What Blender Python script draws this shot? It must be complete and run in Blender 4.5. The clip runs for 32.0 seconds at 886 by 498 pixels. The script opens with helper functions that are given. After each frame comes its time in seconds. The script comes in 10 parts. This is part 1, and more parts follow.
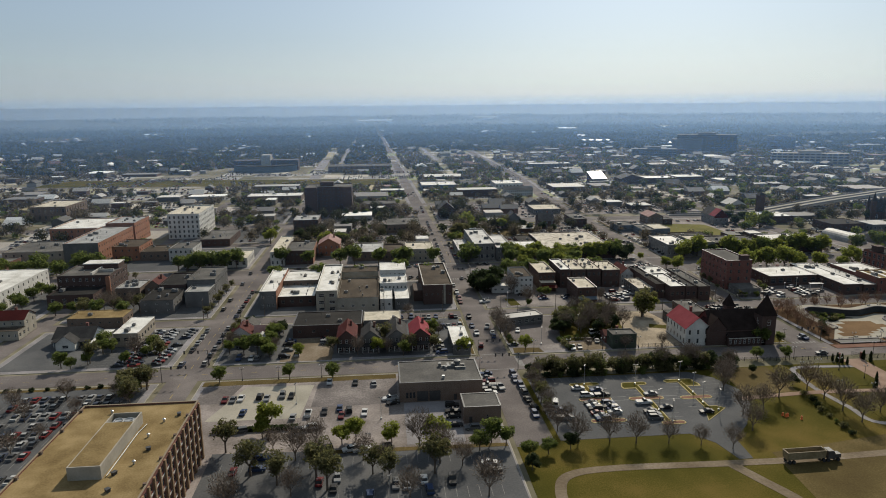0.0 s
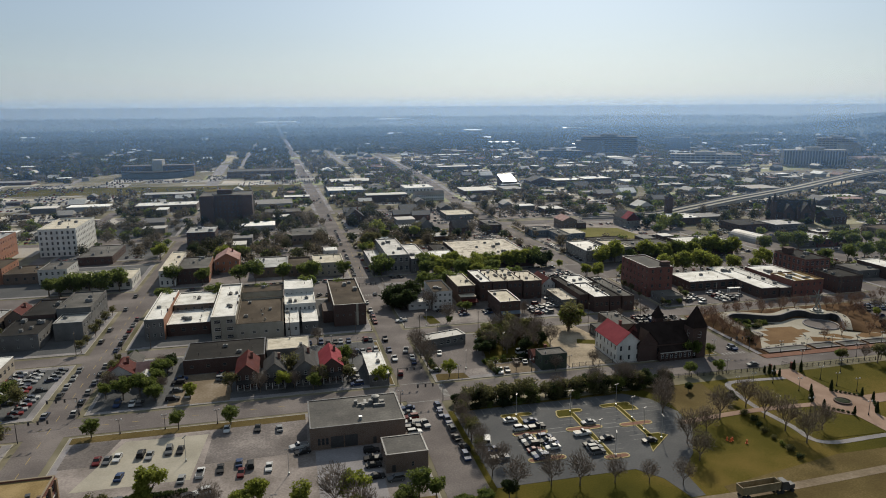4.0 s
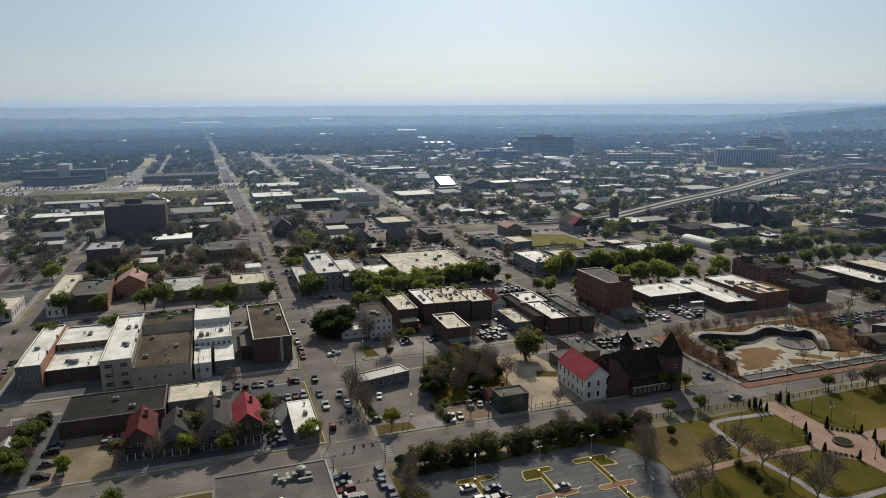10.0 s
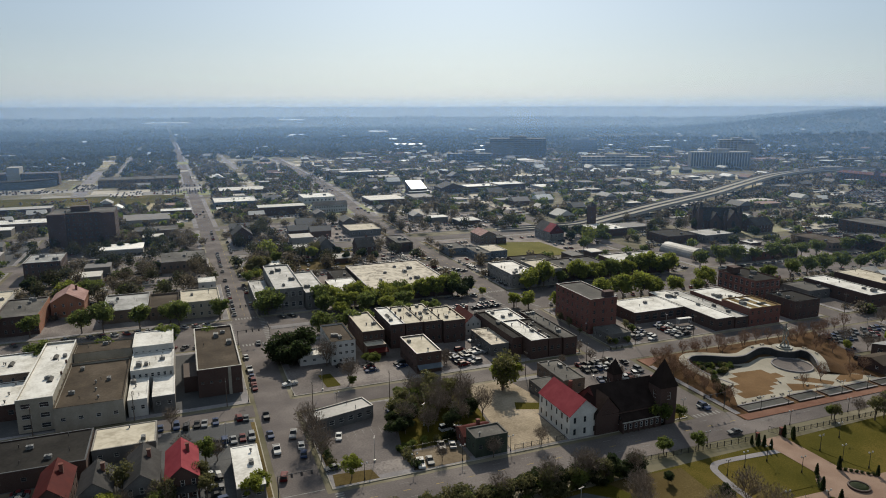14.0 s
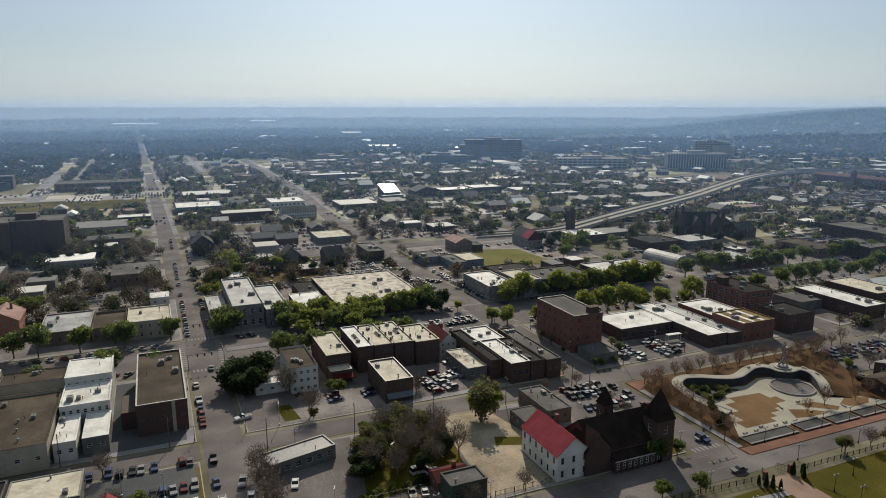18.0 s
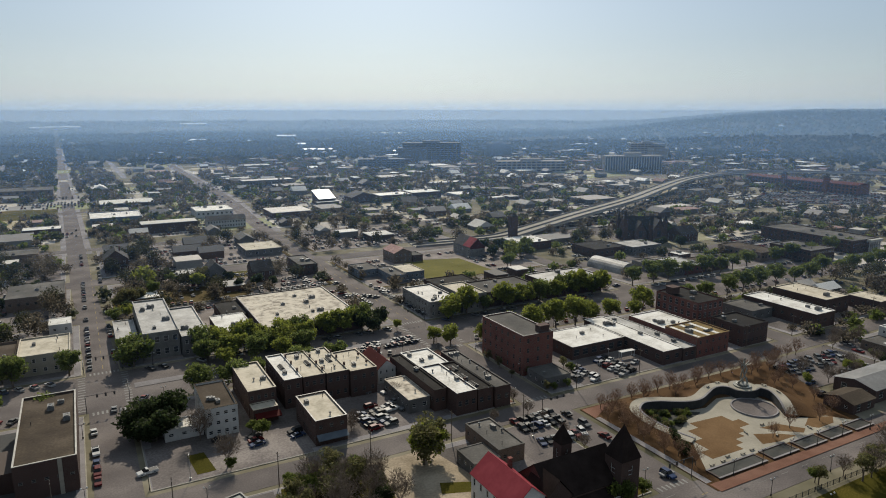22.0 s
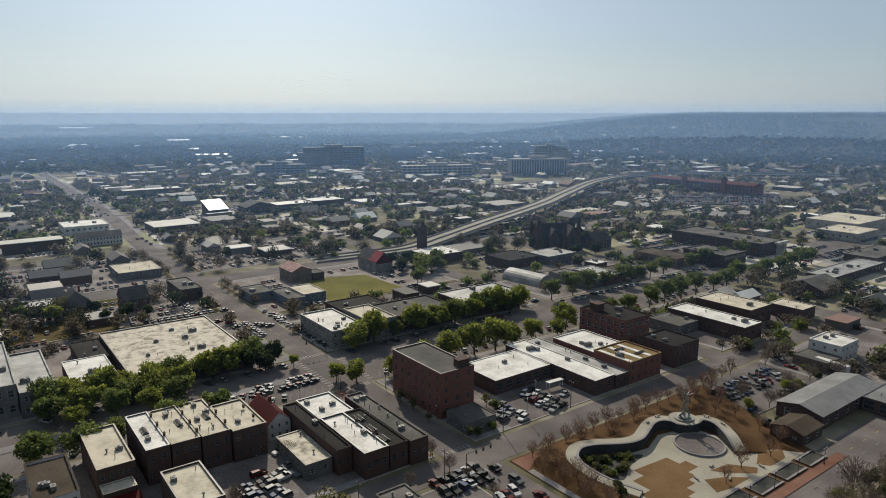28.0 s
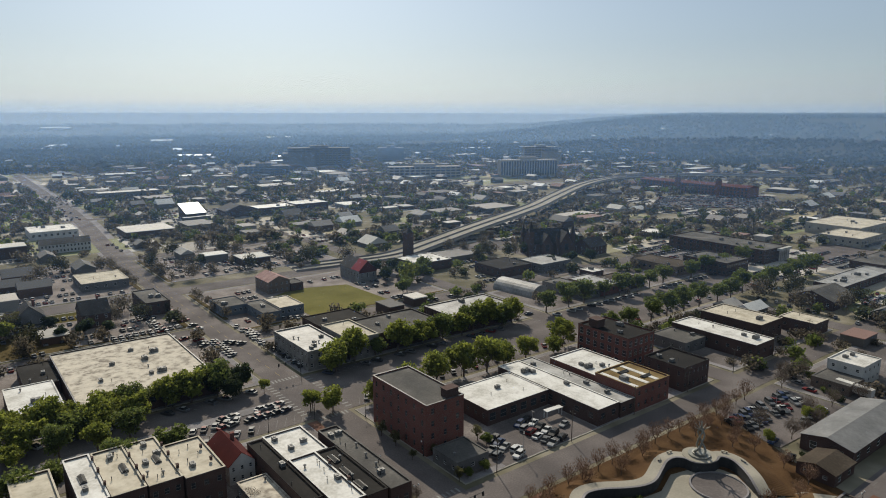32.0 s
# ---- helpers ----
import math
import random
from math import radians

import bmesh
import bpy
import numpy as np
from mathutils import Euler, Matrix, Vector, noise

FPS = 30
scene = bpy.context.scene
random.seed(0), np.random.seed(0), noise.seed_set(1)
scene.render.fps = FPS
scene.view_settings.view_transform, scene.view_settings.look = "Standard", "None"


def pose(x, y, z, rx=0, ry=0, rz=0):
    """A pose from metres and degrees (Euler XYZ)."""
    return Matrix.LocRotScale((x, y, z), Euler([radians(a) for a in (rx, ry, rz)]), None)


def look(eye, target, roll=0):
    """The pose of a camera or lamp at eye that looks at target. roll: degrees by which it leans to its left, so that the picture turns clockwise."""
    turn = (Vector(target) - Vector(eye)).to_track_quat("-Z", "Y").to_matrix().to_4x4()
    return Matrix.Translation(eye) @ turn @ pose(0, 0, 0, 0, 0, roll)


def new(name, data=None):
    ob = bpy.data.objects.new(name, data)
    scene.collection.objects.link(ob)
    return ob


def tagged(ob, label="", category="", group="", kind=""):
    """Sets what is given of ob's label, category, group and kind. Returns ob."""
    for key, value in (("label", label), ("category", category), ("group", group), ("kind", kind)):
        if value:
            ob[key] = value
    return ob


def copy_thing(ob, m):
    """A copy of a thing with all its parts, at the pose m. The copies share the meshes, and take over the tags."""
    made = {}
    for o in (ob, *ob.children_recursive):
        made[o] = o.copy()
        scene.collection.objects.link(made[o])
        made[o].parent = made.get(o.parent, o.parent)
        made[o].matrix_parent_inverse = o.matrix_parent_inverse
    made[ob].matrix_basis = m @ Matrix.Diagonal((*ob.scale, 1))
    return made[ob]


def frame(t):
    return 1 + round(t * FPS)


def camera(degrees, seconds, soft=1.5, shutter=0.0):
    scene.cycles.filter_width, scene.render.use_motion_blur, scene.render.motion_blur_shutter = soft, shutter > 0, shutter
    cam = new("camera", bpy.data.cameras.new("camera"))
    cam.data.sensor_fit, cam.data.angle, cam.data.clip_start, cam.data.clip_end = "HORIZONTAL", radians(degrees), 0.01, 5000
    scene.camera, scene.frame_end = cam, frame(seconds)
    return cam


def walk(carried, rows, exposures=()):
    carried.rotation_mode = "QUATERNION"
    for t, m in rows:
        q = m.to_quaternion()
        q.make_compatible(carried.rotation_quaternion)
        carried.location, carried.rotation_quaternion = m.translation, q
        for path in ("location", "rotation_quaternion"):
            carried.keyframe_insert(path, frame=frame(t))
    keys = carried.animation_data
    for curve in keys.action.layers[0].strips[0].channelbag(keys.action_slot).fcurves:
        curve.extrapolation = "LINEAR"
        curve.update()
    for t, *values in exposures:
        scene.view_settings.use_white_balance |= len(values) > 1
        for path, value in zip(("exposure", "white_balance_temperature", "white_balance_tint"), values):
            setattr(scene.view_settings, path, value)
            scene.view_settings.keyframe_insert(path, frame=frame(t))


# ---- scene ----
cam = camera(66.5, 32.0, 1.0)
PATH = [
    (0, (9.704, -12.441, 97.011), (9.884, -10.493, 96.593), -0.5),
    (1, (9.507, -5.038, 97.189), (9.758, -3.098, 96.772), -0.4),
    (2, (9.925, 1.737, 97.231), (10.238, 3.668, 96.815), -0.5),
    (3, (10.283, 8.249, 97.269), (10.67, 10.167, 96.853), -0.4),
    (6, (12.89, 28.151, 97.117), (13.429, 30.033, 96.703), -0.4),
    (7, (14.211, 34.584, 97.063), (14.794, 36.452, 96.648), -0.4),
    (8, (15.745, 41.088, 97.027), (16.354, 42.946, 96.611), -0.3),
    (9, (17.673, 47.612, 97.099), (18.298, 49.465, 96.681), -0.3),
    (10, (19.463, 54.328, 97.065), (20.093, 56.18, 96.648), -0.3),
    (11, (21.973, 60.489, 97.266), (22.609, 62.339, 96.849), -0.3),
    (12, (24.558, 66.662, 97.21), (25.207, 68.507, 96.794), -0.2),
    (13, (26.815, 72.658, 97.342), (27.499, 74.491, 96.926), -0.1),
    (14, (29.634, 78.887, 97.324), (30.34, 80.712, 96.91), -0.1),
    (15, (31.822, 84.162, 97.368), (32.563, 85.973, 96.954), -0.0),
    (18, (39.763, 100.826, 97.387), (40.536, 102.624, 96.975), -0.0),
    (19, (42.47, 106.323, 97.507), (43.256, 108.116, 97.096), -0.0),
    (20, (45.463, 111.876, 97.329), (46.27, 113.66, 96.92), -0.0),
    (21, (48.353, 117.496, 97.287), (49.225, 119.25, 96.88), -0.0),
    (22, (50.893, 122.829, 97.52), (51.826, 124.551, 97.115), -0.0),
    (23, (53.92, 127.899, 97.669), (54.898, 129.596, 97.265), -0.0),
    (24, (56.688, 133.277, 97.61), (57.724, 134.94, 97.208), 0.0),
    (25, (59.799, 138.671, 97.614), (60.89, 140.299, 97.213), 0.0),
    (28, (70.067, 153.854, 97.116), (71.232, 155.43, 96.72), 0.0),
    (29, (73.659, 158.864, 97.025), (74.856, 160.416, 96.629), 0.1),
    (30, (77.287, 163.629, 97.048), (78.487, 165.179, 96.651), 0.1),
    (31, (81.117, 168.164, 96.838), (82.314, 169.717, 96.442), 0.0),
    (32, (85.435, 173.205, 96.614), (86.627, 174.761, 96.219), 0.1),
]
walk(cam, [(t, look(eye, target, roll)) for t, eye, target, roll in PATH], ((0.0, -0.12, 6300, 8), (32.0, -0.16, 6300, 8)))

# ---- light ----
SUN_AZ, SUN_EL = radians(23.0), radians(36.0)
world = bpy.data.worlds.new("sky")
scene.world = world
world.use_nodes = True
wn, wl = world.node_tree.nodes, world.node_tree.links
sky = wn.new("ShaderNodeTexSky")
sky.sky_type, sky.sun_disc = "NISHITA", False
sky.sun_elevation, sky.sun_rotation = SUN_EL, SUN_AZ
sky.air_density, sky.dust_density, sky.ozone_density = 0.8, 2.0, 4.0
wn["Background"].inputs["Strength"].default_value = 0.079
pale = wn.new("ShaderNodeMix")
pale.data_type = "RGBA"
pale.inputs["Factor"].default_value = 0.38
pale.inputs["B"].default_value = (7.9, 8.8, 8.9, 1)
cool = wn.new("ShaderNodeMix")
cool.data_type, cool.blend_type = "RGBA", "MULTIPLY"
cool.inputs["Factor"].default_value = 1.0
cool.inputs["B"].default_value = (0.91, 1.0, 1.06, 1)
wl.new(sky.outputs["Color"], cool.inputs["A"])
wl.new(cool.outputs["Result"], pale.inputs["A"])
wl.new(pale.outputs["Result"], wn["Background"].inputs["Color"])
sun = new("sun", bpy.data.lights.new("sun", "SUN"))
sun.data.energy, sun.data.angle, sun.data.color = 5.2, radians(0.55), (1.0, 0.88, 0.71)
to_sun = Vector((math.sin(SUN_AZ) * math.cos(SUN_EL), math.cos(SUN_AZ) * math.cos(SUN_EL), math.sin(SUN_EL)))
sun.matrix_world = look(to_sun * 300, (0, 0, 0))

# ---- materials ----
rng = random.Random(7)


def surf(name, a, b, fine=3.0, coarse=0.12, rough=0.85, bump=0.1, metal=0.0, vary=0.0, island=False, third=None, spec=0.3):
    """A worn surface: two colours mixed by coarse stains and fine grain, with relief."""
    m = bpy.data.materials.new(name)
    m.use_nodes = True
    n, l = m.node_tree.nodes, m.node_tree.links
    bs = n["Principled BSDF"]
    co = n.new("ShaderNodeTexCoord")
    big, small = n.new("ShaderNodeTexNoise"), n.new("ShaderNodeTexNoise")
    big.inputs["Scale"].default_value, big.inputs["Detail"].default_value = coarse, 5.0
    small.inputs["Scale"].default_value, small.inputs["Detail"].default_value = fine, 3.0
    l.new(co.outputs["Object"], big.inputs["Vector"])
    l.new(co.outputs["Object"], small.inputs["Vector"])
    mid = n.new("ShaderNodeMath")
    mid.operation = "MULTIPLY_ADD"
    mid.inputs[1].default_value = 0.45
    l.new(small.outputs["Fac"], mid.inputs[0])
    l.new(big.outputs["Fac"], mid.inputs[2])
    ramp = n.new("ShaderNodeValToRGB")
    e = ramp.color_ramp.elements
    e[0].position, e[0].color = 0.52, (*a, 1)
    e[1].position, e[1].color = 0.92, (*b, 1)
    if third:
        t = e.new(0.74)
        t.color = (*third, 1)
    l.new(mid.outputs[0], ramp.inputs["Fac"])
    out = ramp.outputs["Color"]
    if vary:
        src = n.new("ShaderNodeNewGeometry").outputs["Random Per Island"] if island else n.new("ShaderNodeObjectInfo").outputs["Random"]
        hsv, mr = n.new("ShaderNodeHueSaturation"), n.new("ShaderNodeMapRange")
        mr.inputs["To Min"].default_value, mr.inputs["To Max"].default_value = 1 - vary, 1 + vary
        l.new(src, mr.inputs["Value"])
        l.new(mr.outputs["Result"], hsv.inputs["Value"])
        l.new(out, hsv.inputs["Color"])
        out = hsv.outputs["Color"]
    l.new(out, bs.inputs["Base Color"])
    bs.inputs["Roughness"].default_value, bs.inputs["Metallic"].default_value = rough, metal
    bs.inputs["Specular IOR Level"].default_value = spec
    if bump:
        bp = n.new("ShaderNodeBump")
        bp.inputs["Strength"].default_value, bp.inputs["Distance"].default_value = bump, 0.05
        l.new(small.outputs["Fac"], bp.inputs["Height"])
        l.new(bp.outputs["Normal"], bs.inputs["Normal"])
    return m


def brickwork(name, a, b, mortar):
    """Courses of brick on upright walls, with stains."""
    m = surf(name, a, b, fine=4.0, coarse=0.2, rough=0.9, bump=0.0)
    n, l = m.node_tree.nodes, m.node_tree.links
    bs = n["Principled BSDF"]
    old = bs.inputs["Base Color"].links[0].from_socket
    sep, add, comb = n.new("ShaderNodeSeparateXYZ"), n.new("ShaderNodeMath"), n.new("ShaderNodeCombineXYZ")
    co = n.new("ShaderNodeTexCoord")
    l.new(co.outputs["Object"], sep.inputs[0])
    l.new(sep.outputs["X"], add.inputs[0])
    l.new(sep.outputs["Y"], add.inputs[1])
    l.new(add.outputs[0], comb.inputs["X"])
    l.new(sep.outputs["Z"], comb.inputs["Y"])
    br = n.new("ShaderNodeTexBrick")
    br.inputs["Scale"].default_value = 1.0
    br.inputs["Brick Width"].default_value, br.inputs["Row Height"].default_value = 0.24, 0.08
    br.inputs["Mortar Size"].default_value = 0.012
    br.inputs["Mortar"].default_value = (*mortar, 1)
    l.new(comb.outputs[0], br.inputs["Vector"])
    l.new(old, br.inputs["Color1"])
    l.new(old, br.inputs["Color2"])
    l.new(br.outputs["Color"], bs.inputs["Base Color"])
    return m


ASPHALT = surf("asphalt", (0.0872, 0.0777, 0.0758), (0.173, 0.153, 0.144), 2.0, 0.06, 0.9, 0.1, third=(0.125, 0.11, 0.105), spec=0.06)
DARK_ASPHALT = surf("dark_asphalt", (0.0582, 0.0603, 0.0635), (0.111, 0.111, 0.111), 2.0, 0.05, 0.88, 0.1, third=(0.0825, 0.0836, 0.0857), spec=0.06)
OLD_LOT = surf("worn_lot", (0.0888, 0.0796, 0.0742), (0.25, 0.224, 0.207), 1.5, 0.06, 0.92, 0.15, third=(0.147, 0.13, 0.124), spec=0.06)
PALE_LOT = surf("bleached_lot", (0.126, 0.109, 0.0972), (0.281, 0.246, 0.227), 1.5, 0.09, 0.92, 0.15, third=(0.199, 0.174, 0.16), spec=0.06)
PALE_GRAVEL = surf("pale_gravel", (0.179, 0.147, 0.106), (0.378, 0.317, 0.237), 1.5, 0.09, 0.95, 0.15, third=(0.274, 0.228, 0.167), spec=0.05)
CONCRETE = surf("concrete", (0.153, 0.145, 0.145), (0.256, 0.241, 0.246), 2.0, 0.1, 0.9, 0.1, spec=0.06)
PALE_CONCRETE = surf("pale_concrete", (0.241, 0.223, 0.181), (0.334, 0.309, 0.256), 2.0, 0.1, 0.9, 0.1, spec=0.06)
KERB = surf("kerb_stone", (0.226, 0.207, 0.169), (0.317, 0.296, 0.246), 4.0, 0.3, 0.9, 0.1)
DIRT = surf("bare_dirt", (0.117, 0.0901, 0.0607), (0.227, 0.187, 0.144), 1.2, 0.08, 0.95, 0.3, third=(0.165, 0.131, 0.0911), spec=0.06)
GRASS = surf("lawn", (0.0366, 0.0367, 0.00502), (0.118, 0.0854, 0.0217), 2.5, 0.035, 0.95, 0.4, third=(0.0662, 0.0572, 0.0092), spec=0.04)
DRY_GRASS = surf("dry_grass", (0.0612, 0.0432, 0.0158), (0.137, 0.101, 0.0432), 2.0, 0.05, 0.95, 0.4, third=(0.0864, 0.0648, 0.0245), spec=0.06)
MULCH = surf("mulch", (0.0458, 0.0242, 0.0107), (0.0977, 0.0566, 0.0269), 3.0, 0.12, 0.95, 0.4, spec=0.06)
CLAY = surf("clay_sand", (0.104, 0.0616, 0.0292), (0.162, 0.101, 0.0518), 2.0, 0.1, 0.95, 0.2, spec=0.06)
FIELD_GRASS = surf("open_field_grass", (0.085, 0.08, 0.018), (0.2, 0.175, 0.06), 2.0, 0.03, 0.95, 0.4, third=(0.13, 0.12, 0.034), spec=0.04)
BRICK_PAVING = surf("brick_paving", (0.123, 0.0615, 0.04305), (0.1968, 0.1107, 0.07995), 6.0, 0.15, 0.9, 0.2, spec=0.06)
ISLAND_KERB = surf("yellowish_kerb", (0.27, 0.22, 0.10), (0.40, 0.34, 0.18), 3.0, 0.3, 0.9, 0.1, spec=0.06)
PINK_PAVING = surf("pink_paving", (0.1913, 0.1275, 0.0952), (0.2677, 0.1913, 0.147), 5.0, 0.15, 0.9, 0.1, spec=0.06)
PAINT = surf("road_paint", (0.143, 0.139, 0.13), (0.228, 0.226, 0.216), 3.0, 0.4, 0.8, 0.0)
YELLOW_PAINT = surf("yellow_paint", (0.26, 0.186, 0.0434), (0.372, 0.273, 0.0744), 3.0, 0.4, 0.8, 0.0)
WHITE_ROOF = surf("white_roof", (0.38, 0.365, 0.325), (0.66, 0.65, 0.61), 1.2, 0.16, 0.75, 0.05, third=(0.57, 0.555, 0.515), spec=0.2)
CLEAN_ROOF = surf("clean_white_metal_roof", (0.78, 0.78, 0.76), (0.86, 0.86, 0.84), 1.0, 0.1, 0.3, 0.0, spec=0.6)
CREAM_ROOF = surf("cream_roof", (0.333, 0.299, 0.23), (0.54, 0.494, 0.397), 0.9, 0.2, 0.85, 0.05, third=(0.471, 0.425, 0.339), spec=0.1)
TAN_ROOF = surf("tan_gravel_roof", (0.12, 0.083, 0.036), (0.27, 0.20, 0.10), 2.5, 0.14, 0.95, 0.2, third=(0.20, 0.145, 0.068), spec=0.05)
BROWN_ROOF = surf("brown_roof", (0.0441, 0.036, 0.0282), (0.0975, 0.0788, 0.0605), 1.5, 0.1, 0.95, 0.2, third=(0.0661, 0.053, 0.0403), spec=0.06)
GRAY_ROOF = surf("gray_roof", (0.0661, 0.0636, 0.0604), (0.15, 0.142, 0.129), 1.5, 0.1, 0.9, 0.1, third=(0.102, 0.0969, 0.0892), spec=0.06)
DARK_ROOF = surf("black_tar_roof", (0.0131, 0.0126, 0.0126), (0.0317, 0.0298, 0.0273), 1.2, 0.1, 0.85, 0.1, spec=0.05)
METAL_ROOF = surf("weathered_metal_roof", (0.15, 0.148, 0.14), (0.36, 0.355, 0.34), 1.0, 0.15, 0.6, 0.05, third=(0.26, 0.255, 0.24))
METAL_GRAY = surf("gray_sheet_metal_roof", (0.115, 0.113, 0.108), (0.2, 0.197, 0.19), 1.0, 0.15, 0.55, 0.05, third=(0.16, 0.157, 0.15))
STAINED_ROOF = surf("stained_cream_roof", (0.208, 0.182, 0.15), (0.572, 0.52, 0.429), 0.7, 0.3, 0.9, 0.05, third=(0.494, 0.448, 0.37), spec=0.06)
ROOF_METAL = surf("dull_plant_metal", (0.10, 0.10, 0.098), (0.22, 0.22, 0.215), 4.0, 0.5, 0.6, 0.0, 0.2)
RED_ROOF = surf("red_metal_roof", (0.0504, 0.00792, 0.0072), (0.0792, 0.0137, 0.0115), 1.0, 0.2, 0.75, 0.03, spec=0.08)
FADED_ROOF = surf("faded_pinkish_roof", (0.2, 0.11, 0.095), (0.36, 0.235, 0.21), 1.0, 0.2, 0.8, 0.03, spec=0.08)
PINK_ROOF = surf("faded_red_roof", (0.175, 0.022, 0.031), (0.235, 0.04, 0.05), 1.0, 0.2, 0.75, 0.03, spec=0.08)
SLATE = surf("dark_slate_roof", (0.02, 0.02, 0.021), (0.05, 0.048, 0.047), 3.0, 0.3, 0.8, 0.3, spec=0.12)
CHURCH_ROOF = surf("dark_red_brown_shingles", (0.016, 0.0114, 0.0101), (0.0315, 0.0228, 0.0202), 3.0, 0.3, 0.95, 0.3, spec=0.05)
DULL_TRIM = surf("dull_window_trim", (0.13, 0.12, 0.105), (0.22, 0.205, 0.18), 4.0, 0.4, 0.7, 0.0)
RED_BRICK = brickwork("red_brick", (0.118, 0.03, 0.023), (0.175, 0.054, 0.04), (0.14, 0.1, 0.08))
ORANGE_BRICK = brickwork("orange_brick", (0.22, 0.078, 0.04), (0.31, 0.12, 0.065), (0.24, 0.16, 0.11))
BROWN_BRICK = brickwork("brown_brick", (0.0936, 0.0612, 0.0432), (0.151, 0.104, 0.0756), (0.173, 0.144, 0.122))
DARK_BRICK = brickwork("dark_brick", (0.048, 0.025, 0.021), (0.08, 0.043, 0.035), (0.075, 0.058, 0.05))
TAN_BRICK = brickwork("tan_brick", (0.222, 0.185, 0.141), (0.311, 0.266, 0.207), (0.296, 0.266, 0.222))
WHITE_PAINT = surf("fresh_white_paint", (0.44, 0.425, 0.39), (0.6, 0.585, 0.54), 2.0, 0.2, 0.8, 0.05)
WHITE_WALL = surf("white_painted_wall", (0.367, 0.355, 0.33), (0.49, 0.478, 0.453), 2.0, 0.2, 0.85, 0.05)
CREAM_WALL = surf("cream_stucco_wall", (0.235, 0.214, 0.171), (0.332, 0.304, 0.251), 2.0, 0.2, 0.9, 0.05)
GRAY_WALL = surf("gray_block_wall", (0.0836, 0.0818, 0.0792), (0.141, 0.137, 0.132), 2.0, 0.2, 0.9, 0.1)
BLUE_WALL = surf("blue_gray_siding", (0.0816, 0.102, 0.127), (0.127, 0.153, 0.178), 3.0, 0.3, 0.8, 0.05)
STONE = surf("gray_stone", (0.126, 0.12, 0.11), (0.226, 0.217, 0.201), 3.0, 0.4, 0.9, 0.3)
DARK_STONE = surf("dark_stone_wall", (0.0225, 0.0234, 0.0248), (0.045, 0.045, 0.045), 2.0, 0.2, 0.8, 0.1)
COPING = surf("stone_coping", (0.323, 0.306, 0.272), (0.476, 0.459, 0.416), 3.0, 0.3, 0.85, 0.05)
DARK_TRIM = surf("dark_metal_trim", (0.04, 0.04, 0.042), (0.08, 0.08, 0.08), 3.0, 0.3, 0.5, 0.0, 0.3)
WHITE_TRIM = surf("white_trim", (0.465, 0.458, 0.435), (0.585, 0.578, 0.555), 4.0, 0.4, 0.6, 0.0)
GLASS = surf("dark_window_glass", (0.02, 0.025, 0.03), (0.045, 0.05, 0.055), 1.0, 0.3, 0.08, 0.0, spec=0.6)
CAR_GLASS = surf("tinted_car_glass", (0.012, 0.014, 0.016), (0.025, 0.028, 0.03), 1.0, 0.3, 0.2, 0.0, spec=0.25)
HOTEL_BRICK = brickwork("tan_brown_brick", (0.19, 0.115, 0.06), (0.27, 0.17, 0.095), (0.2, 0.16, 0.11))
GREEN_PAINT = surf("dark_green_painted_brick", (0.03, 0.042, 0.03), (0.06, 0.075, 0.055), 3.0, 0.3, 0.85, 0.1)
TRAILER = surf("tan_trailer_sides", (0.15, 0.115, 0.06), (0.25, 0.20, 0.12), 2.0, 0.4, 0.6, 0.0)
STEEL = surf("galvanised_steel", (0.35, 0.36, 0.36), (0.52, 0.53, 0.53), 4.0, 0.5, 0.45, 0.0, 0.7)
IRON = surf("black_iron", (0.02, 0.02, 0.022), (0.045, 0.045, 0.045), 5.0, 0.5, 0.5, 0.0, 0.3)
BRONZE = surf("dull_bronze", (0.16, 0.16, 0.145), (0.28, 0.28, 0.25), 5.0, 0.5, 0.5, 0.1, 0.5)
WATER = surf("dark_pool_water", (0.03, 0.031, 0.027), (0.06, 0.058, 0.05), 0.6, 0.2, 0.5, 0.05, spec=0.1)
BARK = surf("bark", (0.07, 0.055, 0.042), (0.15, 0.12, 0.095), 8.0, 0.6, 0.95, 0.3)
TWIG = surf("bare_twigs", (0.115, 0.0878, 0.0675), (0.216, 0.169, 0.128), 5.0, 0.5, 0.95, 0.0)
TAN_TWIG = surf("budding_twigs", (0.17, 0.102, 0.0638), (0.272, 0.17, 0.111), 5.0, 0.5, 0.95, 0.0)
RUBBER = surf("tyre_rubber", (0.015, 0.015, 0.015), (0.03, 0.03, 0.03), 6.0, 1.0, 0.9, 0.0)
RUST = surf("rust_stained_concrete", (0.30, 0.27, 0.22), (0.42, 0.39, 0.33), 0.6, 0.08, 0.9, 0.1)


def leafy(name, a, b, vary=0.25):
    m = surf(name, a, b, 0.8, 0.25, 0.75, 0.0, vary=vary, island=True, spec=0.25)
    bs = m.node_tree.nodes["Principled BSDF"]
    n, l = m.node_tree.nodes, m.node_tree.links
    tr, mx = n.new("ShaderNodeBsdfTranslucent"), n.new("ShaderNodeMixShader")
    l.new(bs.inputs["Base Color"].links[0].from_socket, tr.inputs["Color"])
    mx.inputs[0].default_value = 0.62
    l.new(bs.outputs[0], mx.inputs[1])
    l.new(tr.outputs[0], mx.inputs[2])
    l.new(mx.outputs[0], n["Material Output"].inputs["Surface"])
    return m


